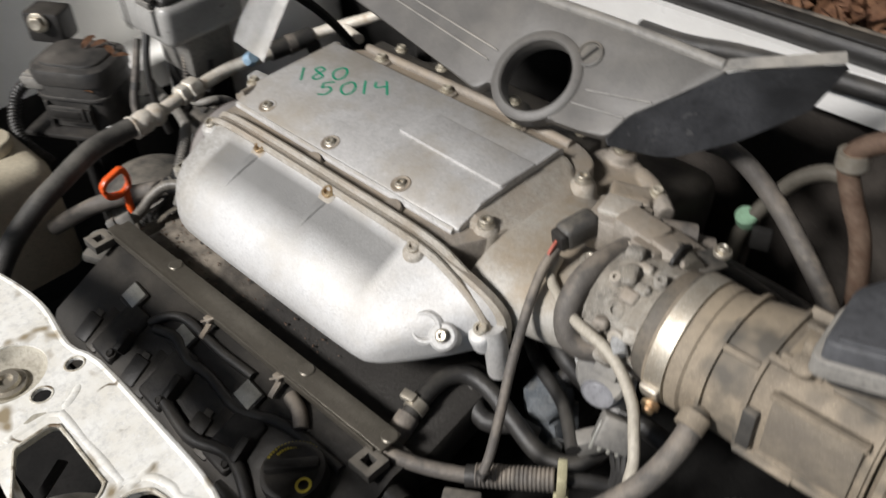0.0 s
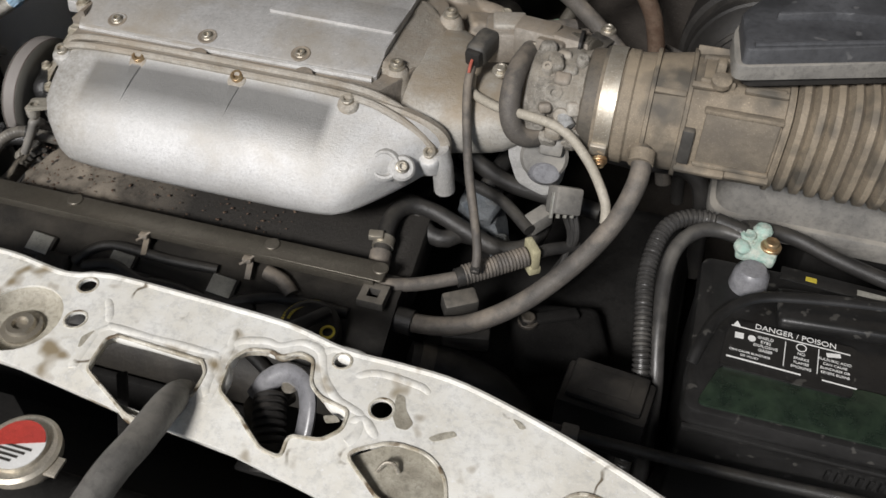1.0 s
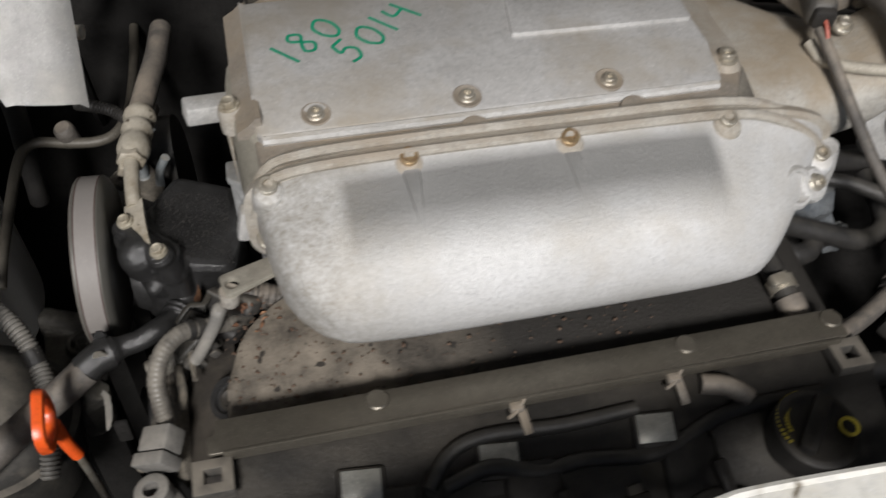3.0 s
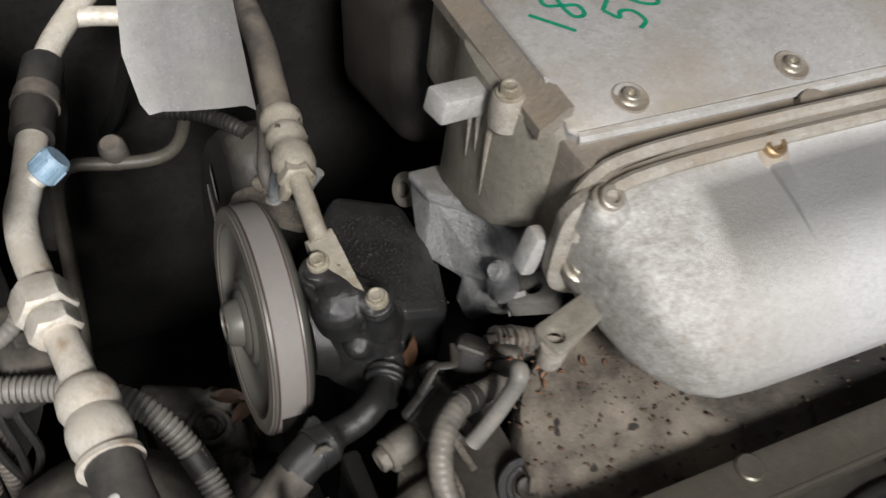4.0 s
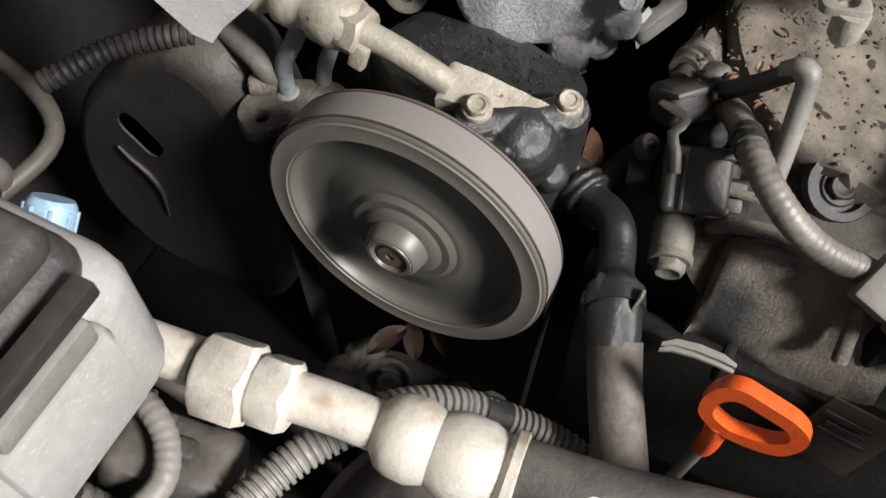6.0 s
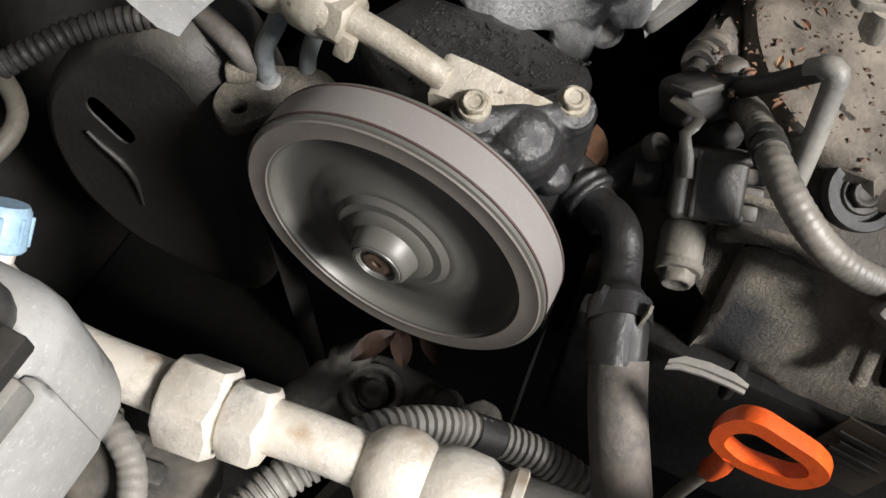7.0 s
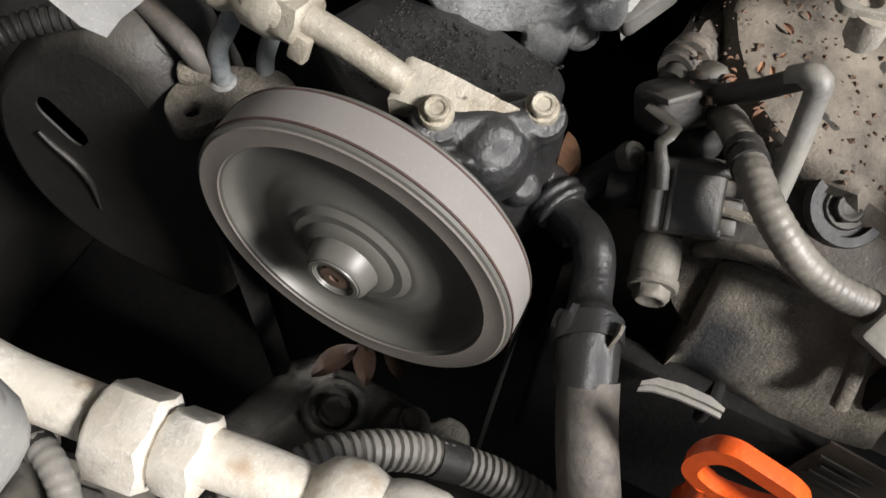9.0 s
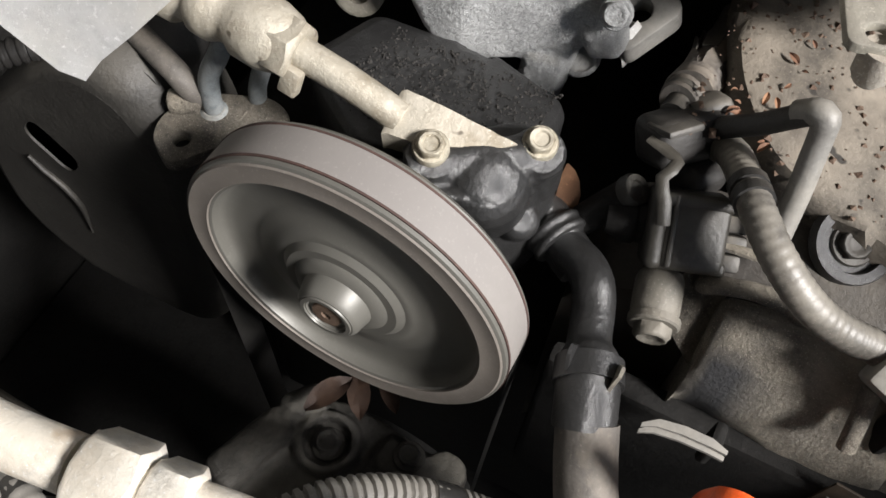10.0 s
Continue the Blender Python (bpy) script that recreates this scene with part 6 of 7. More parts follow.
part("rim", lathe((-302, 95, 440), (-1, 0, 0), [(0, 46), (0, 56), (34, 56), (34, 50), (20, 46), (0, 46)], 40), DARKPAINT, cpu)
part("web", lathe((-304, 95, 440), (-1, 0, 0), [(0, 0), (0, 47), (16, 47), (17, 24), (17, 0)], 40), DARKPAINT, cpu)
part("hub", lathe((-312, 95, 440), (-1, 0, 0), [(0, 0), (0, 24), (28, 22), (30, 0)], 24), DARKPAINT, cpu)
hp = thing("pressure_line", (-282, 160, 740), "dusty aluminium pressure line with crimped fitting", "pipe")
part("hose", tube([(-262, 320, 752), (-266, 270, 757), (-272, 232, 760), (-279, 190, 761)], 9.5, 16), RUBBERGREY, hp, "brown rubber hose")
part("crimp", lathe((-278, 192, 761), (-0.12, -1, 0.02), [(0, 0), (0, 10.5), (4, 12.6), (9, 12.4), (12, 10), (16, 9.6), (19, 11.8), (25, 12), (29, 10), (33, 9.8), (37, 12), (46, 12.4), (53, 10.5), (58, 7), (58, 0)], 28), PIPEDULL, hp, "pale crimped collar")
part("pipe", tube([(-285, 134, 762), (-285.6, 118, 759), (-285.6, 104, 754), (-285.4, 97, 751)], 5.6, 14), PIPEDULL, hp)
part("hex", hexhead((-284.5, 144, 762), (-0.08, -1, -0.06), 19, 11, nut=True), PIPEDULL, hp)
part("wire_tag", box((-293, 133, 757), (5, 7, 10), 1.2, (10, 20, 0)), PIPEDULL, hp)

rh = thing("return_hose", (-360, -20, 640), "power steering return hose, oil-soaked at the pump", "hose")
RH = [(-266, 40, 692), (-272, 32, 695), (-277, 25, 699), (-284, 19, 701), (-293, 15, 699.5), (-304, 12, 699.5), (-312, 9, 700), (-320, 6, 699.5), (-332, 1.5, 693)]
part("oily_end", pebble(tube(RH, 10.6, 72, 0.9, rfun=lambda q, n: 0.73 + 0.32 / (1 + math.exp(-(q / n - 0.68) * 60))), 0.26, 0.9), OILY, rh, "oil-soaked black end")
part("hose", tube([(-330, 1, 694), (-345, -6, 686), (-369, -19, 676), (-400, -36, 662), (-440, -62, 640), (-480, -100, 610)], 11, 18), RUBBERGREY, rh, "grey-brown rubber hose")
clip = part("spring_clip", lathe((-316, 7.4, 700.2), (-1, -0.34, -0.04), [(-4.5, 10.3), (-4.5, 12.0), (4.5, 12.4), (4.5, 11.3), (-4.5, 10.3)], 28), OILY, rh, "black spring clip")
for y, tilt in ((14.5, -1), (-0.5, 1)):
    bm = loft([[V(x, y + dy, 707 + h) for x, dy in ((-312 - w, -0.6), (-312 - w, 0.6), (-323 + w, 0.6), (-323 + w, -0.6))] for h, w in ((-2, 0), (4, 1), (8, 3.6))])
    for v in bm.verts:
        v.co.y -= tilt * max(0, v.co.z - 709) * 0.25
    part("clip_ear", bm, OILY if tilt < 0 else STEEL, clip, "" if tilt < 0 else "bare bright ear")
# ---- air-conditioning line ----
ac = thing("ac_line", (-415, 60, 700), "pale aluminium air-conditioning line with hex fittings", "pipe")
part("front_pipe", tube([(-424, 104, 740), (-419, 78, 739), (-416, 52, 736)], 8.6, 18), PIPE, ac)
part("rear_pipe", tube([(-425, 122, 740), (-428, 150, 741), (-427, 172, 743), (-421, 192, 745), (-414, 222, 747), (-408, 246, 748)], 8.8, 18), PIPE, ac)
d = V(0.14, -1, -0.02)
part("large_nut", hexhead((-426.5, 118.5, 740), d, 27, 18.5, nut=True), PIPE, ac, "large pale hex nut")
part("small_nut", hexhead((-423.6, 99.2, 740.4), d, 23, 13, nut=True), PIPE, ac, "smaller hex nut")
part("nut_gap", lathe((-424.2, 101.4, 740.2), d, [(0, 0), (0, 11), (3, 11), (3, 0)], 20), CHROME, ac)
part("crimp_collar", lathe((-416.5, 58, 736.5), V(0.10, -1, -0.03), [(0, 0), (0, 9), (3, 12.5), (7, 14.2), (14, 14.6), (18, 13.2), (20, 12.6), (23, 14), (28, 15), (36, 14.6), (40, 13), (42, 12.8), (44, 15.2), (47, 15.4), (48, 13), (48, 0)], 32), PIPE, ac, "bulged pale crimp collar")
part("hose", tube([(-411.5, 12, 737), (-408, -16, 738.5), (-400, -52, 739), (-388, -96, 730), (-378, -142, 716), (-372, -186, 688), (-372, -220, 640), (-380, -240, 560)], 12.6, 20), ACHOSE, ac, "dusty black rubber hose")
part("paint_dot", lathe((-414, -14, 749.0), (-0.5, 0.06, 0.86), [(-3, 0), (-3, 3.3), (0.4, 3.3), (0.9, 2.4), (0.9, 0)], 16), WHITELABEL, ac, "white paint dot")
part("sleeve", tube([(-413, 226, 748), (-409, 246, 749), (-403, 268, 751), (-397, 288, 753)], 12.5, 16), RUBBER, ac, "black rubber sleeve")
part("sleeve_band", tube([(-407.4, 252, 749.4), (-404.2, 264, 750.6)], 14.2, 16, rfun=lambda q, n: 1.0 - 0.08 * math.sin(q * 1.1)), RUBBERGREY, ac)
part("upper_pipe", tube([(-398, 284, 753), (-388, 304, 757), (-368, 332, 763), (-342, 362, 772), (-320, 392, 786), (-300, 430, 800)], 8, 16), PIPE, ac)
port = part("service_port", tube([(-421, 191, 745), (-411, 192, 752)], 6.5, 14), PIPE, ac)
part("blue_cap", lathe((-413, 191.6, 750.5), (0.78, 0.1, 0.62), [(0, 0), (0, 8.2), (1, 9), (13, 8.6), (15, 7.4), (15, 0)], 20), BLUECAP, port, "pale blue service cap")
for k in range(8):
    a = k * math.tau / 8
    x, y, z = frame_of((0.78, 0.1, 0.62))
    p = V(-413, 191.6, 750.5) + z * 7 + (x * math.cos(a) + y * math.sin(a)) * 8.8
    part("cap_rib", box(p, (1.4, 1.4, 10), 0.4, [math.degrees(v) for v in z.to_track_quat("Z", "Y").to_euler()]), BLUECAP, port)
solo("ac_branch", tube([(-376, 322, 760), (-362, 322, 760), (-346, 318, 760), (-326, 312, 762)], 6.5, 14), PIPE, "short pale pipe branch", "pipe")
bm = bmesh.new()
rows = []
for u, lift in ((0, 0), (0.12, 1.5), (0.35, 0.5), (0.65, 0.2), (0.9, 0.6), (1.0, -3)):
    # a sheet that leans back, with rolled side edges and a wavy lower edge
    rows.append([bm.verts.new(V(-357 + 53 * u + (1 - u) * w, 143.5 + 1.5 * u + 0.64 * q, 817 - 7 * u + 0.77 * q + lift)) for q, w in ((0, 0), (6, -3), (30, -6), (60, -2), (110, 4), (125, 8))])
for a, b in zip(rows, rows[1:]):
    for k in range(5):
        bm.faces.new((a[k], a[k + 1], b[k + 1], b[k]))
bmesh.ops.solidify(bm, geom=bm.faces[:], thickness=-2)
solo("shield_plate", bm, SHIELD, "pale grey upright shield plate behind the lines", "shield")
solo("shield_bracket", tube([(-322, 196, 876), (-326, 230, 850), (-336, 290, 780), (-350, 380, 640), (-360, 446, 560)], 6, 8), DARKPAINT, "dark bracket holding the shield plate", "bracket")

# ---- rear timing cover, bracket and mount ----
rtc = thing("belt_housing", (-275, 262, 480), "dark dusty timing belt housing with a slot", "belt housing")
YZ = [(205, 500), (188, 600), (186, 690), (200, 722), (222, 729), (254, 709), (288, 676), (313, 643), (330, 596), (332, 541), (300, 500)]


def inset(poly, k):
    cy, cz = sum(p[0] for p in poly) / len(poly), sum(p[1] for p in poly) / len(poly)
    return [(cy + (y - cy) * (1 - k / 90), cz + (z - cz) * (1 - k / 110)) for y, z in poly]


SLOT = fillet([(280, 651), (268, 667), (249, 645), (261, 629)], 8, 5)
part("cover", plate(fillet(inset(YZ, 15), 22, 5), [SLOT], 0, 1.2, lambda a, b, c: V(-305 - c, a, b)), DARKOLIVE, rtc)
part("cover_edge", loft([[V(x, y, z) for y, z in fillet(inset(YZ, k), 22, 5)] for x, k in ((-262, 0), (-288, 0), (-294, 1), (-299, 3.5), (-302.5, 7.5), (-304.4, 11.5), (-305, 15.2))], caps=False), DARKOLIVE, rtc)
part("backing", plate(fillet(inset(YZ, 2), 22, 5), [], 0, 4, lambda a, b, c: V(-266 - c, a, b)), BLACK, rtc)
part("flange", plate(fillet([(196, 700), (198, 719), (214, 726), (232, 722), (230, 704)], 5), [], 0, 4, lambda a, b, c: V(-292 - c, a, b), bevel=1), DARKOLIVE, rtc)
part("raised_rib", tube([V(-306, y, z) for y, z in ((285, 629), (279, 621), (270, 613), (265, 600), (267, 580), (268, 572))], 1.7, 8, rfun=lambda q, n: 0.35 + 0.65 * math.sin(math.pi * min(1, 0.1 + q / n))), DARKOLIVE, rtc)
br = thing("lifting_bracket", (-295, 180, 640), "rough grey bracket plate with a hole", "bracket")
part("plate", plate(fillet([(-317, 178), (-306, 170), (-292, 160), (-276, 148), (-270, 160), (-280, 184), (-296, 194), (-308, 192)], 6), [circle(-304, 180.5, 3.4, 16)], 708, 6, bevel=1.6), SANDY, br)
part("standoff", box((-285, 172, 668), (20, 20, 66), 4), DARKPAINT, br)
part("clip", box((-291, 187, 712), (9, 13, 9), 3, (0, 0, 30)), SANDY, br)
part("hose", tube([(-287, 177, 706), (-286, 178, 714), (-285, 177, 726), (-283, 171, 740), (-279, 168, 752), (-270, 172, 762)], 4.0, 14, 3), BLUEHOSE, br, "blue-grey small hose")
part("hose", tube([(-274, 166, 706), (-273, 165, 716), (-270, 162, 728), (-264, 160, 740)], 3.6, 14, 3), BLUEHOSE, br)
part("collar", lathe((-287, 177, 706), (0, 0, 1), [(0, 0), (0, 5.6), (2, 5.4), (3, 4.2), (3, 0)], 16), BLUEHOSE, br)
solo("support_rod", tube([(-280, 184, 700), (-288, 184, 716), (-288, 190, 724), (-285, 200, 726), (-281, 212, 727), (-274, 240, 728)], 5.0, 14), RUBBERGREY, "dusty rod behind the pulley", "rod")
solo("ribbed_boot", corrugated([(-340, 268, 720), (-325, 257, 724), (-312, 249, 725), (-300, 236, 726), (-290, 220, 727)], 5.0, 3.6), BLACK, "black ribbed boot on the harness", "rubber boot")
mt = thing("engine_mount", (-360, 90, 300), "grimy cast engine mount with a bolt", "engine mount")
MB = fillet([(-394, 130), (-372, 128), (-346, 118), (-337, 108), (-333, 92), (-337, 70), (-339, 40), (-352, 28), (-376, 36), (-386, 80)], 9)
bodies = [plate(MB, [], 606, 40, bevel=5), lathe((-356, 94, 590), (0, 0, 1), [(0, 0), (0, 16), (20, 14.5), (22, 13), (22, 10.4), (15, 10), (15, 0)], 40),
          box((-374, 121, 604), (40, 17, 26), 5, (0, 8, -18), 3), box((-345, 112, 604), (20, 12, 22), 4, (0, 0, -40), 3), box((-350, 56, 606), (18, 36, 10), 4, (0, 0, -8)), lathe((-344, 44, 600), (0, 0, 1), [(0, 0), (0, 10), (9, 9), (10, 0)], 20)]
part("casting", pebble(fuse_bodies(bodies, 1.4, 2), 0.5, 3), MOUNT, mt, "grimy grey casting")
part("bolt", hexhead((-356, 93.5, 606), (-0.05, 0, 1), 10, 8, 7.6), MOUNT, mt)
part("small_bolt", hexhead((-346, 60, 611), (0, 0, 1), 9, 5, 7), MOUNT, mt)
part("column", box((-362, 88, 425), (36, 60, 300), 8), DARKPAINT, mt)
cc = thing("corrugated_conduit", (-360, 10, 600), "grey corrugated conduit under the line", "cable conduit")
part("sleeve", corrugated([(-560, 120, 688), (-500, 106, 693), (-465, 100, 695), (-439, 93, 695), (-423, 86, 696), (-408, 76, 697), (-395, 66, 696), (-384, 54, 690), (-376, 42, 681), (-370, 28, 670), (-366, 12, 661), (-366, -6, 653), (-370, -40, 628)], 6.6, 3.3), RINGED, cc)
part("tape", tube([(-374.6, 39, 678.4), (-372.4, 34, 674.4), (-370.8, 30, 671.4)], 7.5, 14), RUBBER, cc, "black tape")
cmp_ = thing("compressor", (-430, 22, 560), "dusty grey round compressor body below the hose", "compressor")
part("body", lathe((-430, 22, 560), (0.1, 0, 1), [(0, 0), (0, 66), (60, 66), (84, 58), (96, 40), (102, 18), (103, 0)], 44), BLACKDUSTY, cmp_)
part("seam", lathe((-430, 22, 560), (0.1, 0, 1), [(56, 66), (58, 69), (64, 69), (66, 64), (56, 66)], 44), BLACKDUSTY, cmp_)
part("end_bolt", hexhead((-398, 34, 650), (0.5, 0.2, 0.8), 11, 6, 8), DARKOLIVE, cmp_)

# ---- dipstick ----
ds = thing("dipstick", (-340, -55, 560), "orange dipstick with a loop handle", "dipstick")
LOOP = fillet([(-36, 708), (-34.5, 722), (-38.5, 735), (-45, 738), (-66, 731), (-73, 724), (-73, 714), (-69, 703), (-60, 699), (-46, 699)], 6, 5)
INN = fillet([(-40.6, 711), (-40.4, 722.6), (-45, 730), (-65, 723.6), (-68.4, 716.6), (-63, 708.5), (-49.5, 705)], 4, 5)
part("handle", plate(LOOP, [INN], 3.5, 7, lambda a, b, c: V(-348 + c, a, b), bevel=2.8), ORANGE, ds, "bright orange loop handle")
part("neck", tube([(-347.5, -45, 702), (-346.5, -46, 694), (-345, -47, 680), (-342, -47, 664)], 4.5, 12), ORANGE, ds, "orange neck")
part("rod", tube([(-342, -47, 668), (-340, -45, 620), (-338, -44, 560)], 3, 10), STEEL, ds, "dark tube")

# ---- hoses and plugs at the end of the front bank ----
blk = thing("hose_block", (-224, 13, 700), "black taped rubber block where hoses and harness meet", "rubber block")
part("body", laid(box((0, 0, 0), (31, 20, 19), 5, seg=3), (-225, 13, 725), (0.76, -0.64, -0.08), (0.55, 0.62, -0.56)), BLACK, blk)
part("tape_face", laid(box((0, 0, 0), (15, 15, 3), 1.2, seg=2), (-231, 16, 735), (0.76, -0.64, -0.08), (0.55, 0.62, -0.56)), BLACKDUSTY, blk, "dusty tape face")
part("shoulder", laid(box((0, 0, 0), (15, 14, 13), 3.5, seg=3), (-214, 7, 729), (0.7, -0.7, 0.1), (0.55, 0.62, -0.56)), BLACKDUSTY, blk)
part("lower_lump", crud(box((-228, 4, 712), (20, 22, 16), 6, (10, 14, -38), 3), 1.0, 6, 1), BLACK, blk)
tp = thing("taped_pipe", (-190, 16, 700), "harness wrapped in frayed dusty tape by the manifold", "wiring harness")
TL = [(-220, 18, 727), (-208, 17, 727), (-192, 15.5, 720), (-176, 14, 714), (-160, 13.5, 711), (-140, 13, 708)]
part("core", crud(tube(TL, 6.5, 18, 2.5), 1.0, 7, 0), BLACKDUSTY, tp)
part("wrap", tube(TL[1:5], 8.6, 20, 1.5, rfun=lambda q, n: 1.12 - 0.22 * q / n + 0.05 * math.sin(q * 1.3)), RUBBERGREY, tp, "loose dusty tape")
for k in range(4):
    c, d = V(-216, 18, 729).lerp(V(-206, 17, 726), k / 3), V(0.85, -0.08, -0.3).normalized()
    part("tape_turn", lathe(c, d, [(-1.0, 6), (-1.0, 8.8 - k * 0.2), (0.8, 9.6 - k * 0.2), (1.2, 8), (1.2, 6), (-1.0, 6)], 22, squash=0.8), (RUBBERGREY, BLACKDUSTY)[k % 2], tp, "frayed turn of tape")
for k in range(11):
    a = k * 2.4
    c = V(-200, 16, 723).lerp(V(-162, 13.5, 711), k / 10)
    x, y, z = frame_of((0.9, -0.06, -0.4))
    o = x * math.cos(a) + y * math.sin(a)
    bm = loft([[c + o * (8.4 + h) + z * t + (z.cross(o)) * w * q for q in (-1, 1)] + [c + o * (7.9 + h) + z * t + (z.cross(o)) * w * q for q in (1, -1)] for t, w, h in ((-12, 3.0, -1), (0, 3.8, 0.4), (10, 2.4, 1.2), (16, 0.6, 3.0))])
    part("tape_end", bm, (RUBBERGREY, DUSTY, BLACKDUSTY)[k % 3], tp, "frayed end of tape")
vh = thing("vacuum_hose", (-255, -40, 700), "dusty braided vacuum hose to a grey plug", "hose")
HOSE = [(-217, 5, 718), (-222, -1, 724), (-229, -7, 730), (-245, -14, 738), (-258, -20, 743), (-270, -31, 741), (-276, -46, 733), (-275, -60, 725), (-273, -72, 721), (-274, -80, 720)]
part("hose", tube(HOSE, 6.0, 16, 0.8, rfun=lambda s, n: 1 + 0.022 * math.sin(s * 1.9)), BRAID, vh)
for a, b in ((0.30, 0.32), (0.36, 0.375)):
    sp_ = smooth_path(HOSE, 2.0)
    part("tape_band", tube(sp_[int(a * len(sp_)):int(b * len(sp_)) + 2], 7.1, 14, 2), RUBBER, vh)
pl = part("plug", laid(box((0, 0, 0), (17, 23, 16), 2.0), (-276, -84, 720), (-0.28, -0.93, -0.2), (0.82, -0.2, 0.5)), GREYPLASTIC, vh, "grey plug")
part("plug_collar", laid(box((0, 0, 0), (9, 25, 18), 1.5), (-280, -97, 717.5), (-0.28, -0.93, -0.2), (0.82, -0.2, 0.5)), GREYPLASTIC, pl)
bh2 = thing("bent_hose", (-246, -12, 731), "black hose kinked in a sharp loop", "hose")
part("near_run", tube([(-222, 11, 722), (-221, 4, 729), (-223, -2, 737), (-226, -10, 747), (-228, -17, 757), (-229.5, -22, 764)], 4.6, 14, 3, squash=0.8), RUBBER, bh2)
# same black hose; the grey colour stands for its sheen
part("far_run", tube([(-228, -18, 760), (-229.6, -22.6, 765), (-231, -26, 765.5), (-233, -27.4, 760), (-237, -28.4, 752), (-242, -29.6, 743), (-247, -30.4, 734), (-252, -31, 726)], 4.3, 16, 2, rfun=lambda q, n: 1.0 + 0.14 * math.exp(-((q / n - 0.16) / 0.08) ** 2)), GREYPLASTIC, bh2, "outer run, painted paler for its sheen")
cl = thing("harness_clip", (-282, -114, 690), "grey plastic clip with a round hole", "clip")
part("ring", lathe((-282, -114, 706), (-0.2, 0, 1), [(0, 5), (0, 11), (10, 11), (11, 9.5), (11, 5), (0, 5)], 24), GREYPLASTIC, cl)
part("base", box((-276, -124, 700), (24, 26, 12), 3, (0, 10, 30)), GREYPLASTIC, cl)
part("arm", box((-272, -106, 690), (10, 40, 22), 2, (0, 0, 40)), DARKPAINT, cl)
sp = thing("crank_sensor", (-262, -8, 690), "dusty grey sensor connector with ribs", "sensor")
SC, SX, SY = (-256, 1, 713), (0.28, -0.93, 0.05), (0.72, 0.25, 0.62)


def sp_part(name, bm, material, label_text=""):
    return part(name, laid(bm, SC, SX, SY), material, sp, label_text)


sp_part("rear_body", lathe((-24, 0, -9), (1, 0, 0), [(0, 0), (0, 6), (4, 8), (7, 9.5), (10, 9.5), (11, 8.6), (18, 9.4), (18, 0)], 24, squash=0.85), DARKPAINT)
sp_part("collar", box((-7, 0, -2), (7, 29, 22), 5, seg=4), SENSOR)
sp_part("shell", box((6, 0, -2), (24, 29, 22), 3, seg=3, taper=0.95), SENSOR)
for b, h in ((-11.5, 4), (11, 7)):
    sp_part("shell_rib", box((6, b, 6), (25, 5.0, h), 1.8, seg=3), SENSOR)
sp_part("step_line", box((-2, 0, 8.6), (2.2, 26, 2), 0.8), SENSOR)
for b, c, n in ((-9, 2, 7), (-2, 3, 9), (5, 2, 10), (11, -1, 7), (-6, -7, 6), (6, -8, 7)):
    sp_part("socket", box((20, b, c), (n, 6.6, 7.5), 1.6), BLACKDUSTY)
sp_part("strap", tube([(-6, 2, 12), (-7, 10, 13), (-9, 18, 11), (-4, 24, 7), (-14, 31, 1)], 2.4, 8, 3, squash=0.4), SENSOR, "bent metal strap")
stub = thing("stub_pipe", (-250, 26, 700), "short grey stub pipe with a screw end", "pipe")
part("tube", tube([(-256, 34, 693), (-252, 27, 704), (-249, 20.6, 714)], 6.0, 18), DARKPAINT, stub)
part("screw", lathe((-249.4, 21.4, 713), (0.05, -0.5, 0.85), [(0, 0), (0, 6.4), (3, 6.6), (5, 5.6), (5, 3.4), (4, 3), (4, 0)], 24), SENSOR, stub)
ct = thing("clip_ring", (-315, -31, 672), "thin bright metal clip pair", "clip")
for dz, dx in ((0, 0), (-2.6, -1.5)):
    bm = loft([[V(x + dx - w, y, 690 + dz + h), V(x + dx + w, y, 690 + dz + h), V(x + dx + w, y, 688.6 + dz + h), V(x + dx - w, y, 688.6 + dz + h)] for x, y, w, h in ((-320, -16, 0.7, 0), (-317, -21, 1.5, 0.4), (-315.5, -30, 1.7, 0.6), (-315, -40, 1.6, 0), (-315.6, -46, 0.8, -1))])
    part("leaf_spring", bm, GREYPLASTIC, ct, "flat bright blade")
part("stem", box((-309, -42, 676), (10, 5, 22), 2), DARKPAINT, ct)
kb = thing("cover_bracket", (-215, -24, 760), "pale bracket plate with a bolt hole", "bracket")
part("plate", plate(fillet([(-227, -20), (-222, -38), (-180, -19), (-190, -8)], 4), [circle(-218.5, -27.5, 4.2, 16)], 793, 3.5, bevel=0.8), OLIVE, kb)
part("turned_lip", box((-184, -13, 796), (5, 13, 9), 1.5, (0, 0, 66)), FLANGE, kb)
part("foot", lathe((-222, -31, 776), (0.1, 0, 1), [(0, 0), (1, 4), (4, 6), (12, 6.5), (14, 6.5), (14, 0)], 18), FLANGE, kb)
part("bolt", caphead((-192, 0, 800), (0, -0.3, 1), 6, 5), STEEL, kb)
bm = plate(fillet([(-17, -10), (-13, 11), (10, 14), (17, 2), (12, -12)], 5), [circle(0, 1, 5.2, 20)], 5, 12, bevel=1.5)
solo("small_bracket", laid(bm, (-174, 47, 722), (0.8, -0.45, 0.4), (0.5, 0.85, 0.1)), GREYPLASTIC, "grey plastic bracket with a hole", "bracket")
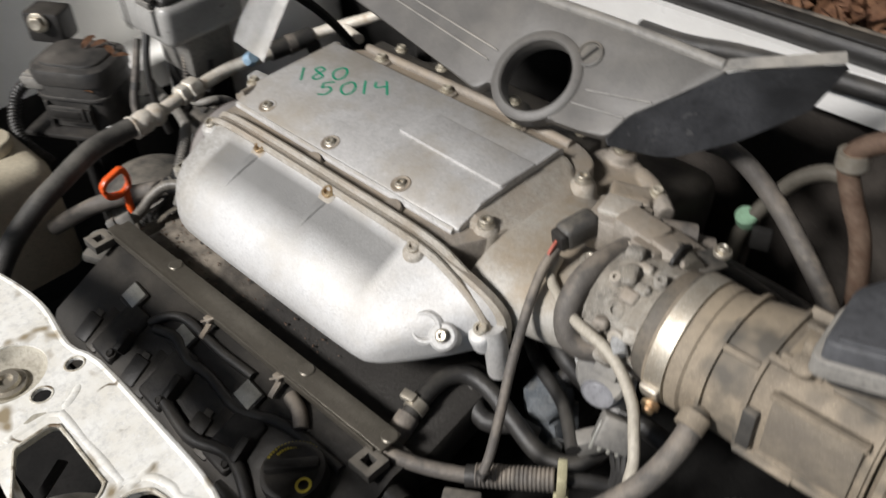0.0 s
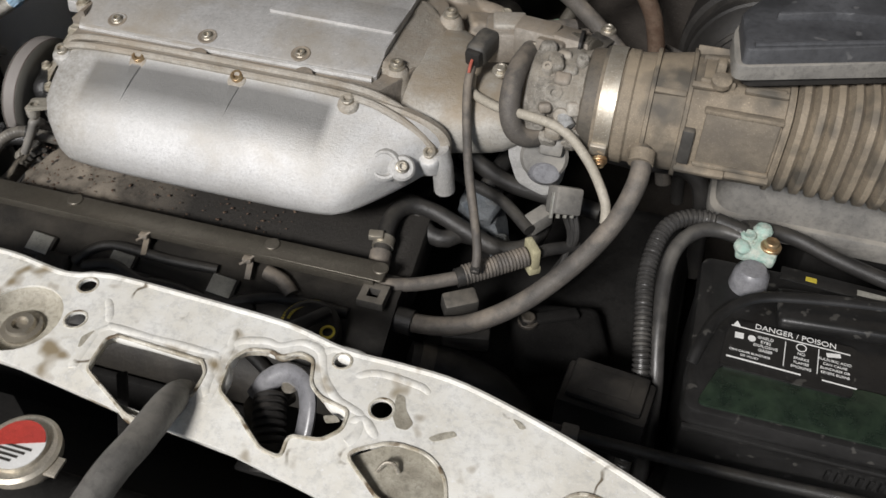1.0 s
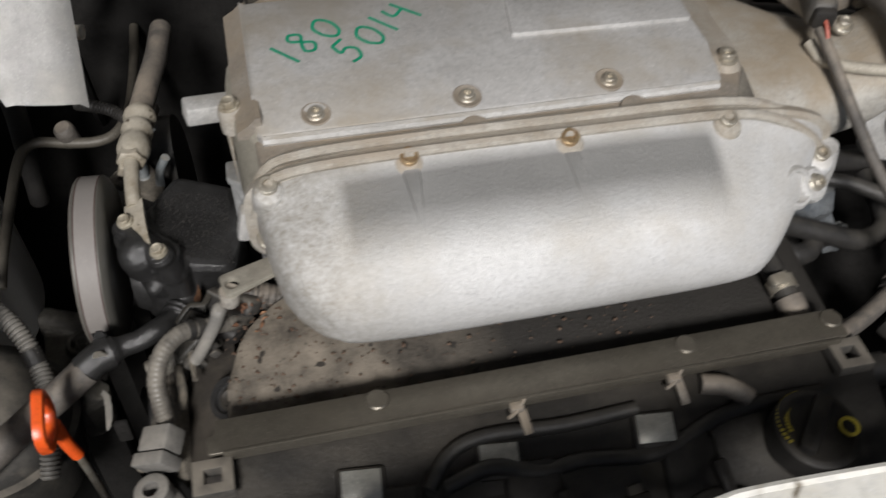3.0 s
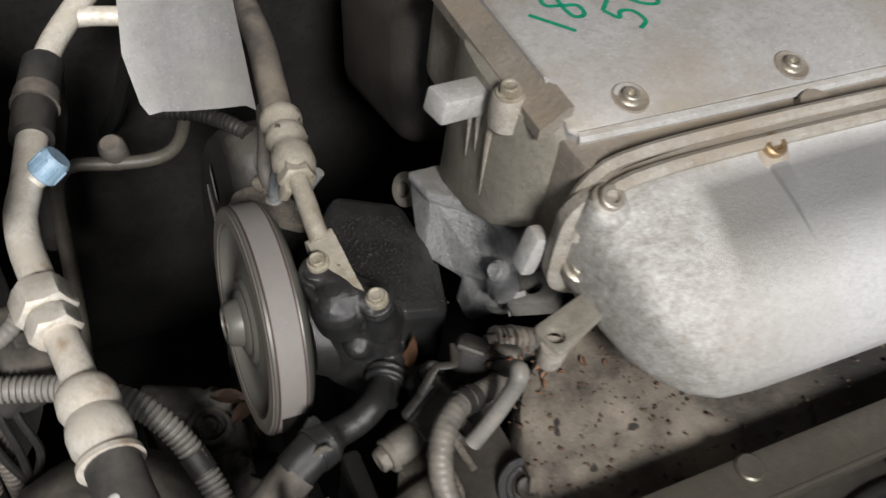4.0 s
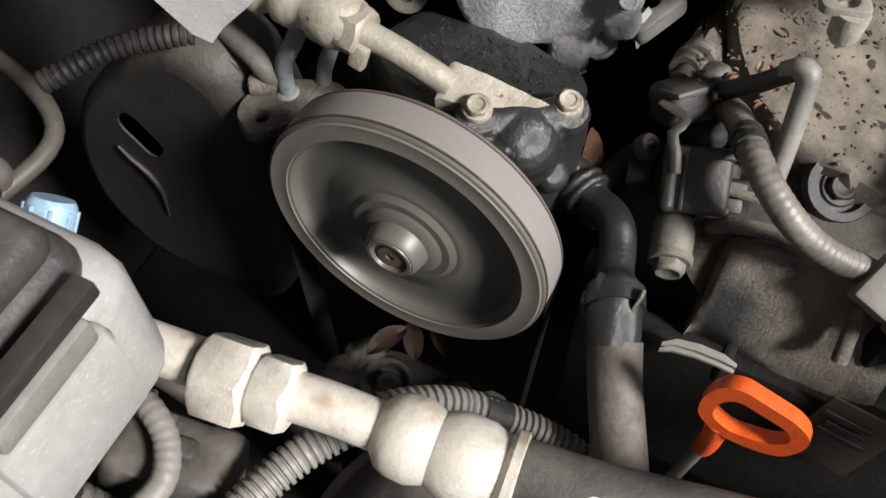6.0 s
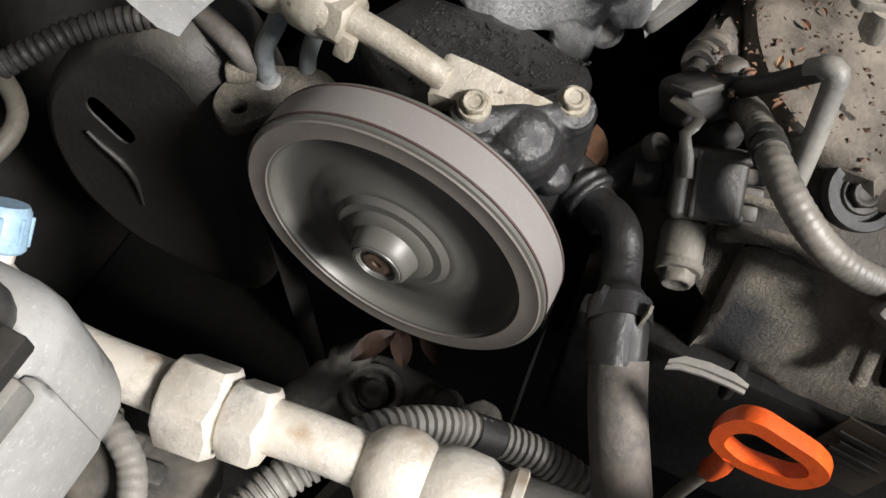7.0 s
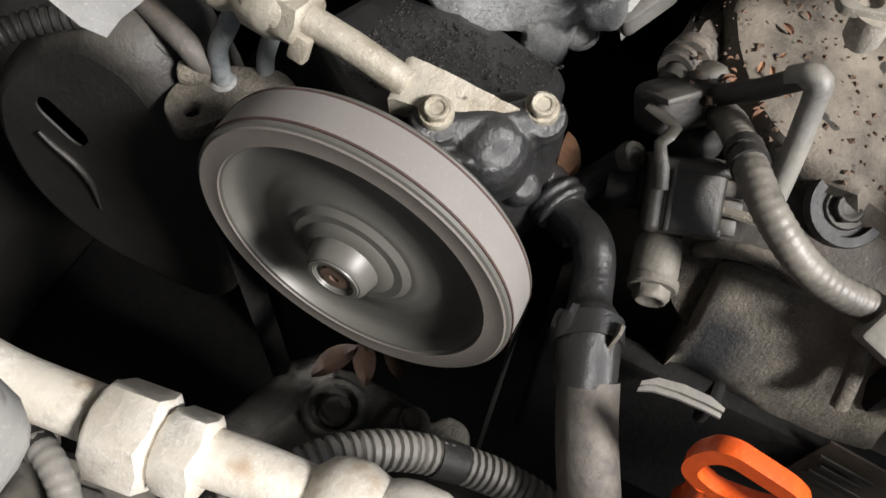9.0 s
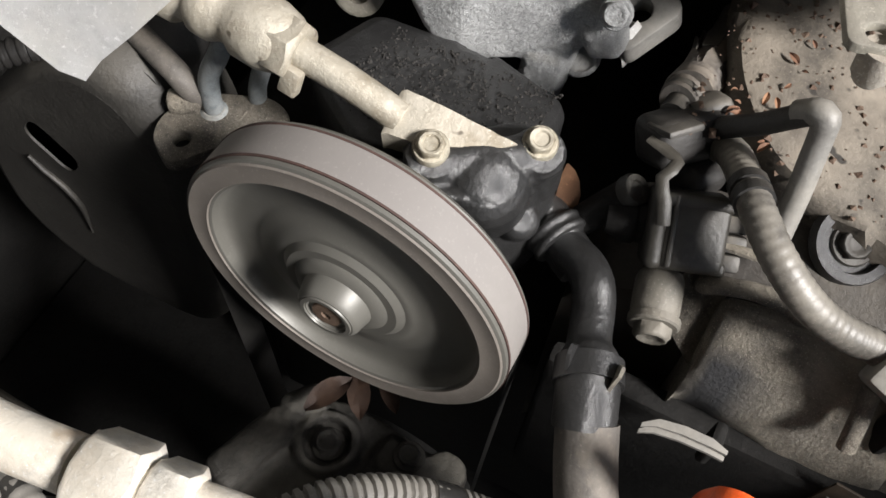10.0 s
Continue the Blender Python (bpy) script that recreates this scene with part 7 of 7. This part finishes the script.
solo("white_tip", loft([[V(-190, 50, 722), V(-183, 40, 722), V(-181, 47, 726)], [V(-188.4, 46.2, 706), V(-188, 45.8, 706), V(-188, 46.4, 706.4)]]), CAST, "pale pointed bracket tip", "bracket")
# ---- left-hand corner ----
bot = thing("coolant_bottle", (-560, -130, 520), "yellowed translucent coolant bottle", "bottle")
part("body", box((-560, -130, 610), (150, 120, 180), 24, seg=4), BOTTLE, bot)
part("cap", lathe((-560, -112, 698), (0, 0, 1), [(0, 0), (0, 26), (3, 28), (14, 28), (18, 25), (19, 12), (20, 0)], 30), BOTTLE, bot, "yellowed screw cap")
cr = thing("cruise_actuator", (-598, 42, 500), "black dusty actuator box with a side plug", "actuator")
AR = (0, 0, 30)
def housing(w, d, r):
    """Plan of the housing: a box turned like the bracket, with wide rounded corners."""
    c, q = math.cos(radians(AR[2])), math.sin(radians(AR[2]))
    return [(-597 + x * c - y * q, 45 + x * q + y * c) for x, y in fillet([(-w / 2, -d / 2), (w / 2, -d / 2), (w / 2, d / 2), (-w / 2, d / 2)], r, 8)]


part("body", plate(housing(112, 90, 32), [], 736, 66, bevel=3), ACTUATOR, cr)
part("seam_band", plate(housing(117, 95, 33), [], 716, 4, bevel=1.5), ACTUATOR, cr)
part("lid", plate(housing(117, 95, 33), [], 756, 22, bevel=8), ACTUATOR, cr, "smooth dusty lid")
part("lid_dome", plate(housing(92, 70, 26), [], 760, 6, bevel=3), ACTUATOR, cr)
part("side_frame", box((-566, -4, 700), (52, 5, 20), 1.5, AR), ACTUATOR, cr)
part("side_panel", box((-565.4, -5.4, 700), (42, 5, 12), 1, AR), BLACK, cr)
for a in (-34, 30):
    part("rib", box((-597 + a * 0.87 + 24, 45 + a * 0.5 - 41, 690), (5, 6, 40), 2, AR), ACTUATOR, cr)
part("foot_flange", box((-592, 40, 664), (150, 116, 8), 3, AR), BLACK, cr)
part("front_pad", box((-560, 4, 694), (46, 6, 22), 2, AR), ACTUATOR, cr)
plug = part("plug", box((-624, -8, 732), (34, 26, 18), 4, AR), GREYPLASTIC, cr, "dusty grey plug")
part("plug_latch", box((-626, -12, 742), (18, 14, 5), 1.5, AR), GREYPLASTIC, plug)
part("plug_lead", corrugated([(-632, -18, 730), (-636, -36, 716), (-620, -56, 692), (-590, -62, 672), (-550, -50, 650)], 7.5, 5), RUBBER, cr)
part("back_bracket", box((-680, 56, 772), (56, 40, 46), 6, AR), BLACK, cr, "black bracket")
part("bracket_bolt", hexhead((-666, 34, 784), (0.6, -0.8, 0.1), 18, 9, 14), STEEL, cr)
part("stand", box((-600, 46, 470), (70, 60, 392), 5), DARKPAINT, cr)
for pts, r in (([(-545, 110, 770), (-530, 90, 740), (-520, 70, 700), (-500, 60, 660)], 5.5), ([(-520, 118, 800), (-508, 96, 750), (-500, 90, 700), (-496, 96, 650)], 5)):
    lo_ = thing("cable_loop", pts[-1], "dusty black cable looping under the fuse box", "cable", "cables under the fuse box")
    part("sleeve", tube(pts, r, 12), RUBBERGREY if r > 5.2 else RUBBER, lo_)
    part("tape_band", tube([V(pts[1]).lerp(V(pts[2]), 0.4), V(pts[1]).lerp(V(pts[2]), 0.62)], r + 1, 12), ACTUATOR, lo_)
fb = thing("fuse_box", (-500, 158, 700), "dusty grey-black fuse box with a latched lid", "fuse box")
part("body", box((-500, 160, 819), (124, 118, 58), 13, (0, 0, 0), 4), FUSE, fb)
part("lid", box((-506, 166, 862), (108, 104, 40), 19, (0, 0, 0), 5), ACTUATOR, fb, "rounded dusty black lid")
part("lid_roll", box((-503, 163, 849), (116, 112, 16), 7.5, seg=4), ACTUATOR, fb)
part("lid_step", box((-504, 164, 858), (112, 108, 12), 5.5, seg=3), ACTUATOR, fb)
for k in range(5):
    part("lid_rib", box((-451.5, 128 + k * 17, 862), (3, 4, 30), 1.2), BLACK, fb)
part("latch", box((-474, 99, 826), (36, 7, 34), 2), FUSE, fb, "raised latch tab")
part("latch_bar", box((-474, 98.5, 848), (30, 6, 8), 1.5), GREYPLASTIC, fb)
part("latch_slot", box((-474, 100, 855), (42, 6, 5), 1), BLACK, fb)
for k in range(2):
    part("body_groove", box((-540 + k * 9, 100.8, 818), (2, 2, 50), 0.5), GREYPLASTIC, fb)
part("neck", box((-512, 176, 760), (80, 70, 80), 8), GREYPLASTIC, fb)
part("stand", box((-520, 176, 490), (70, 60, 470), 5), DARKPAINT, fb)
for k, pts in enumerate(([(-430, 168, 690), (-434, 156, 700), (-439, 141, 704), (-446, 131, 702), (-459, 125, 700), (-477, 131, 698), (-492, 142, 696), (-530, 165, 690)], [(-490, 150, 790), (-492, 140, 720), (-486, 124, 676), (-482, 112, 650), (-480, 100, 600)], [(-476, 170, 740), (-474, 160, 700), (-486, 150, 680), (-500, 150, 660)], [(-476, 150, 700), (-474, 136, 680), (-472, 122, 660), (-470, 110, 630), (-468, 104, 580)])):
    hb = thing("branch_harness", pts[-1], "dusty taped branch of the wiring harness", "wiring harness", "harness branches")
    part("sleeve", (tube(pts, 5.0, 14, 0.8, rfun=lambda q, n: 1 + 0.025 * math.sin(q * 1.7)) if k == 0 else (tube, corrugated)[k % 2](pts, (5, 4.5, 6, 6)[k])), (RINGED, RUBBERGREY, RUBBER, RUBBERGREY)[k], hb)
    part("tape_band", tube([V(pts[1]).lerp(V(pts[2]), 0.2), V(pts[1]).lerp(V(pts[2]), 0.6)], (5.8, 5.6, 7, 6.8)[k], 12), RUBBER, hb)
rp2 = thing("relay_plug", (-448, 150, 650), "black plug cluster under the fuse box", "connector")
part("body", crud(box((-450, 134, 672), (34, 52, 44), 9, (10, 20, 15), 3), 2.0, 12, 2), BLACKDUSTY, rp2)
for k in range(3):
    part("latch", box((-444 + k * 5, 128 + k * 13, 692), (9, 10, 8), 1.5, (10, 20, 15)), BLACKDUSTY, rp2)
    part("wire", tube([(-462 + k * 8, 126 + k * 4, 680), (-472 + k * 8, 112, 668 - k * 4), (-470 + k * 10, 100, 640 - k * 6), (-460, 96, 600)], 2.6, 8, 5), RUBBER, rp2)
for k in range(4):
    part("side_rib", box((-468.5 + k * 0.6, 138 + k * 8, 674), (3, 3, 30), 0.8, (10, 20, 15)), BLACK, rp2)
solo("strut_tower", lathe((-610, 330, 400), (0, 0, 1), [(0, 0), (0, 150), (330, 140), (372, 122), (384, 90), (384, 0)], 48), CLEANWHITE, "white painted strut tower", "strut tower")
solo("dark_ac_hose", tube([(-397, 284, 748), (-400, 300, 700), (-410, 320, 640), (-420, 330, 560)], 10, 14), RUBBER, "black hose behind the lines", "hose")
solo("thin_pipe", tube([(-416, 140, 640), (-413, 165, 652), (-411, 215, 655), (-409, 274, 655), (-404, 296, 655), (-392, 304, 655), (-367, 299, 654), (-338, 296, 654), (-320, 306, 656), (-308, 336, 662), (-302, 390, 672), (-300, 440, 680)], 5.0, 12), RAILMAT, "thin dusty pipe with a bend", "pipe")
solo("grey_port_cap", lathe((-363, 306, 650), (-0.2, -0.2, 1), [(0, 0), (0, 9), (14, 10), (20, 9), (22, 7), (22, 0)], 18), RUBBERGREY, "small grey capped port", "cap")

# ---- loose leaves and debris ----
rng = random.Random(11)
for x, y, z, s in ((-341, 101, 622, 24), (-335, 90, 620, 22), (-327, 80, 614, 18), (-600, 66, 764, 26), (-584, 74, 764, 22), (-560, 74, 762, 24), (-545, 82, 756, 22), (-541, 22, 730, 14), (-610, 76, 764, 18), (-428, 140, 664, 16)):
    bm = bmesh.new()
    leaf_bm(bm, (x, y, z), s, rng, 0.2, 0.3)
    bmesh.ops.solidify(bm, geom=bm.faces[:], thickness=0.5)
    solo("fallen_leaf", bm, LEAF if z > 720 else LEAFDIM, "curled dry brown leaf", "leaf", "fallen leaves")
bm = bmesh.new()
for k in range(46):
    x, y = rng.uniform(-224, -128), rng.uniform(-22, 12)
    if y < 12 - (x + 226) * 0.45:
        leaf_bm(bm, (x, y, 734.5 + 0.16 * (y + 40) - 0.00012 * (x + 20) ** 2), rng.uniform(2.5, 5.5), rng, 0.5, 0.6)
solo("leaf_litter", bm, LEAF, "crumbled brown leaf litter on the valve cover", "leaves", kind="stuff")
bm = bmesh.new()
for k in range(1300):
    x, y = rng.uniform(-232, 60), rng.uniform(-84, 14)
    if rng.random() > 0.25 + 0.75 * max(0, (y + 84) / 98) * max(0.15, min(1, (40 - x) / 200)):
        continue
    z = 733 + 0.16 * (y + 40) - 0.00012 * (x + 20) ** 2
    s = rng.choice((0.4, 0.5, 0.7, 0.9, 1.2, 1.7)) * rng.uniform(0.7, 1.2)
    r = Euler((rng.uniform(-.5, .5), rng.uniform(-.5, .5), rng.uniform(0, 6))).to_matrix()
    vs = [bm.verts.new(V(x, y, z + 0.4) + r @ V(a * s, b * s * 0.7, c * s * 0.4)) for a, b, c in ((-1, -1, -1), (1, -0.8, -1), (0.9, 1, -1), (-0.8, 0.9, -1), (0.2, 0.1, 1.4))]
    for f in ((0, 1, 4), (1, 2, 4), (2, 3, 4), (3, 0, 4), (3, 2, 1, 0)):
        bm.faces.new([vs[i] for i in f])
solo("debris_chips", bm, RUST, "scattered brown debris chips on the valve cover", "debris", kind="stuff")
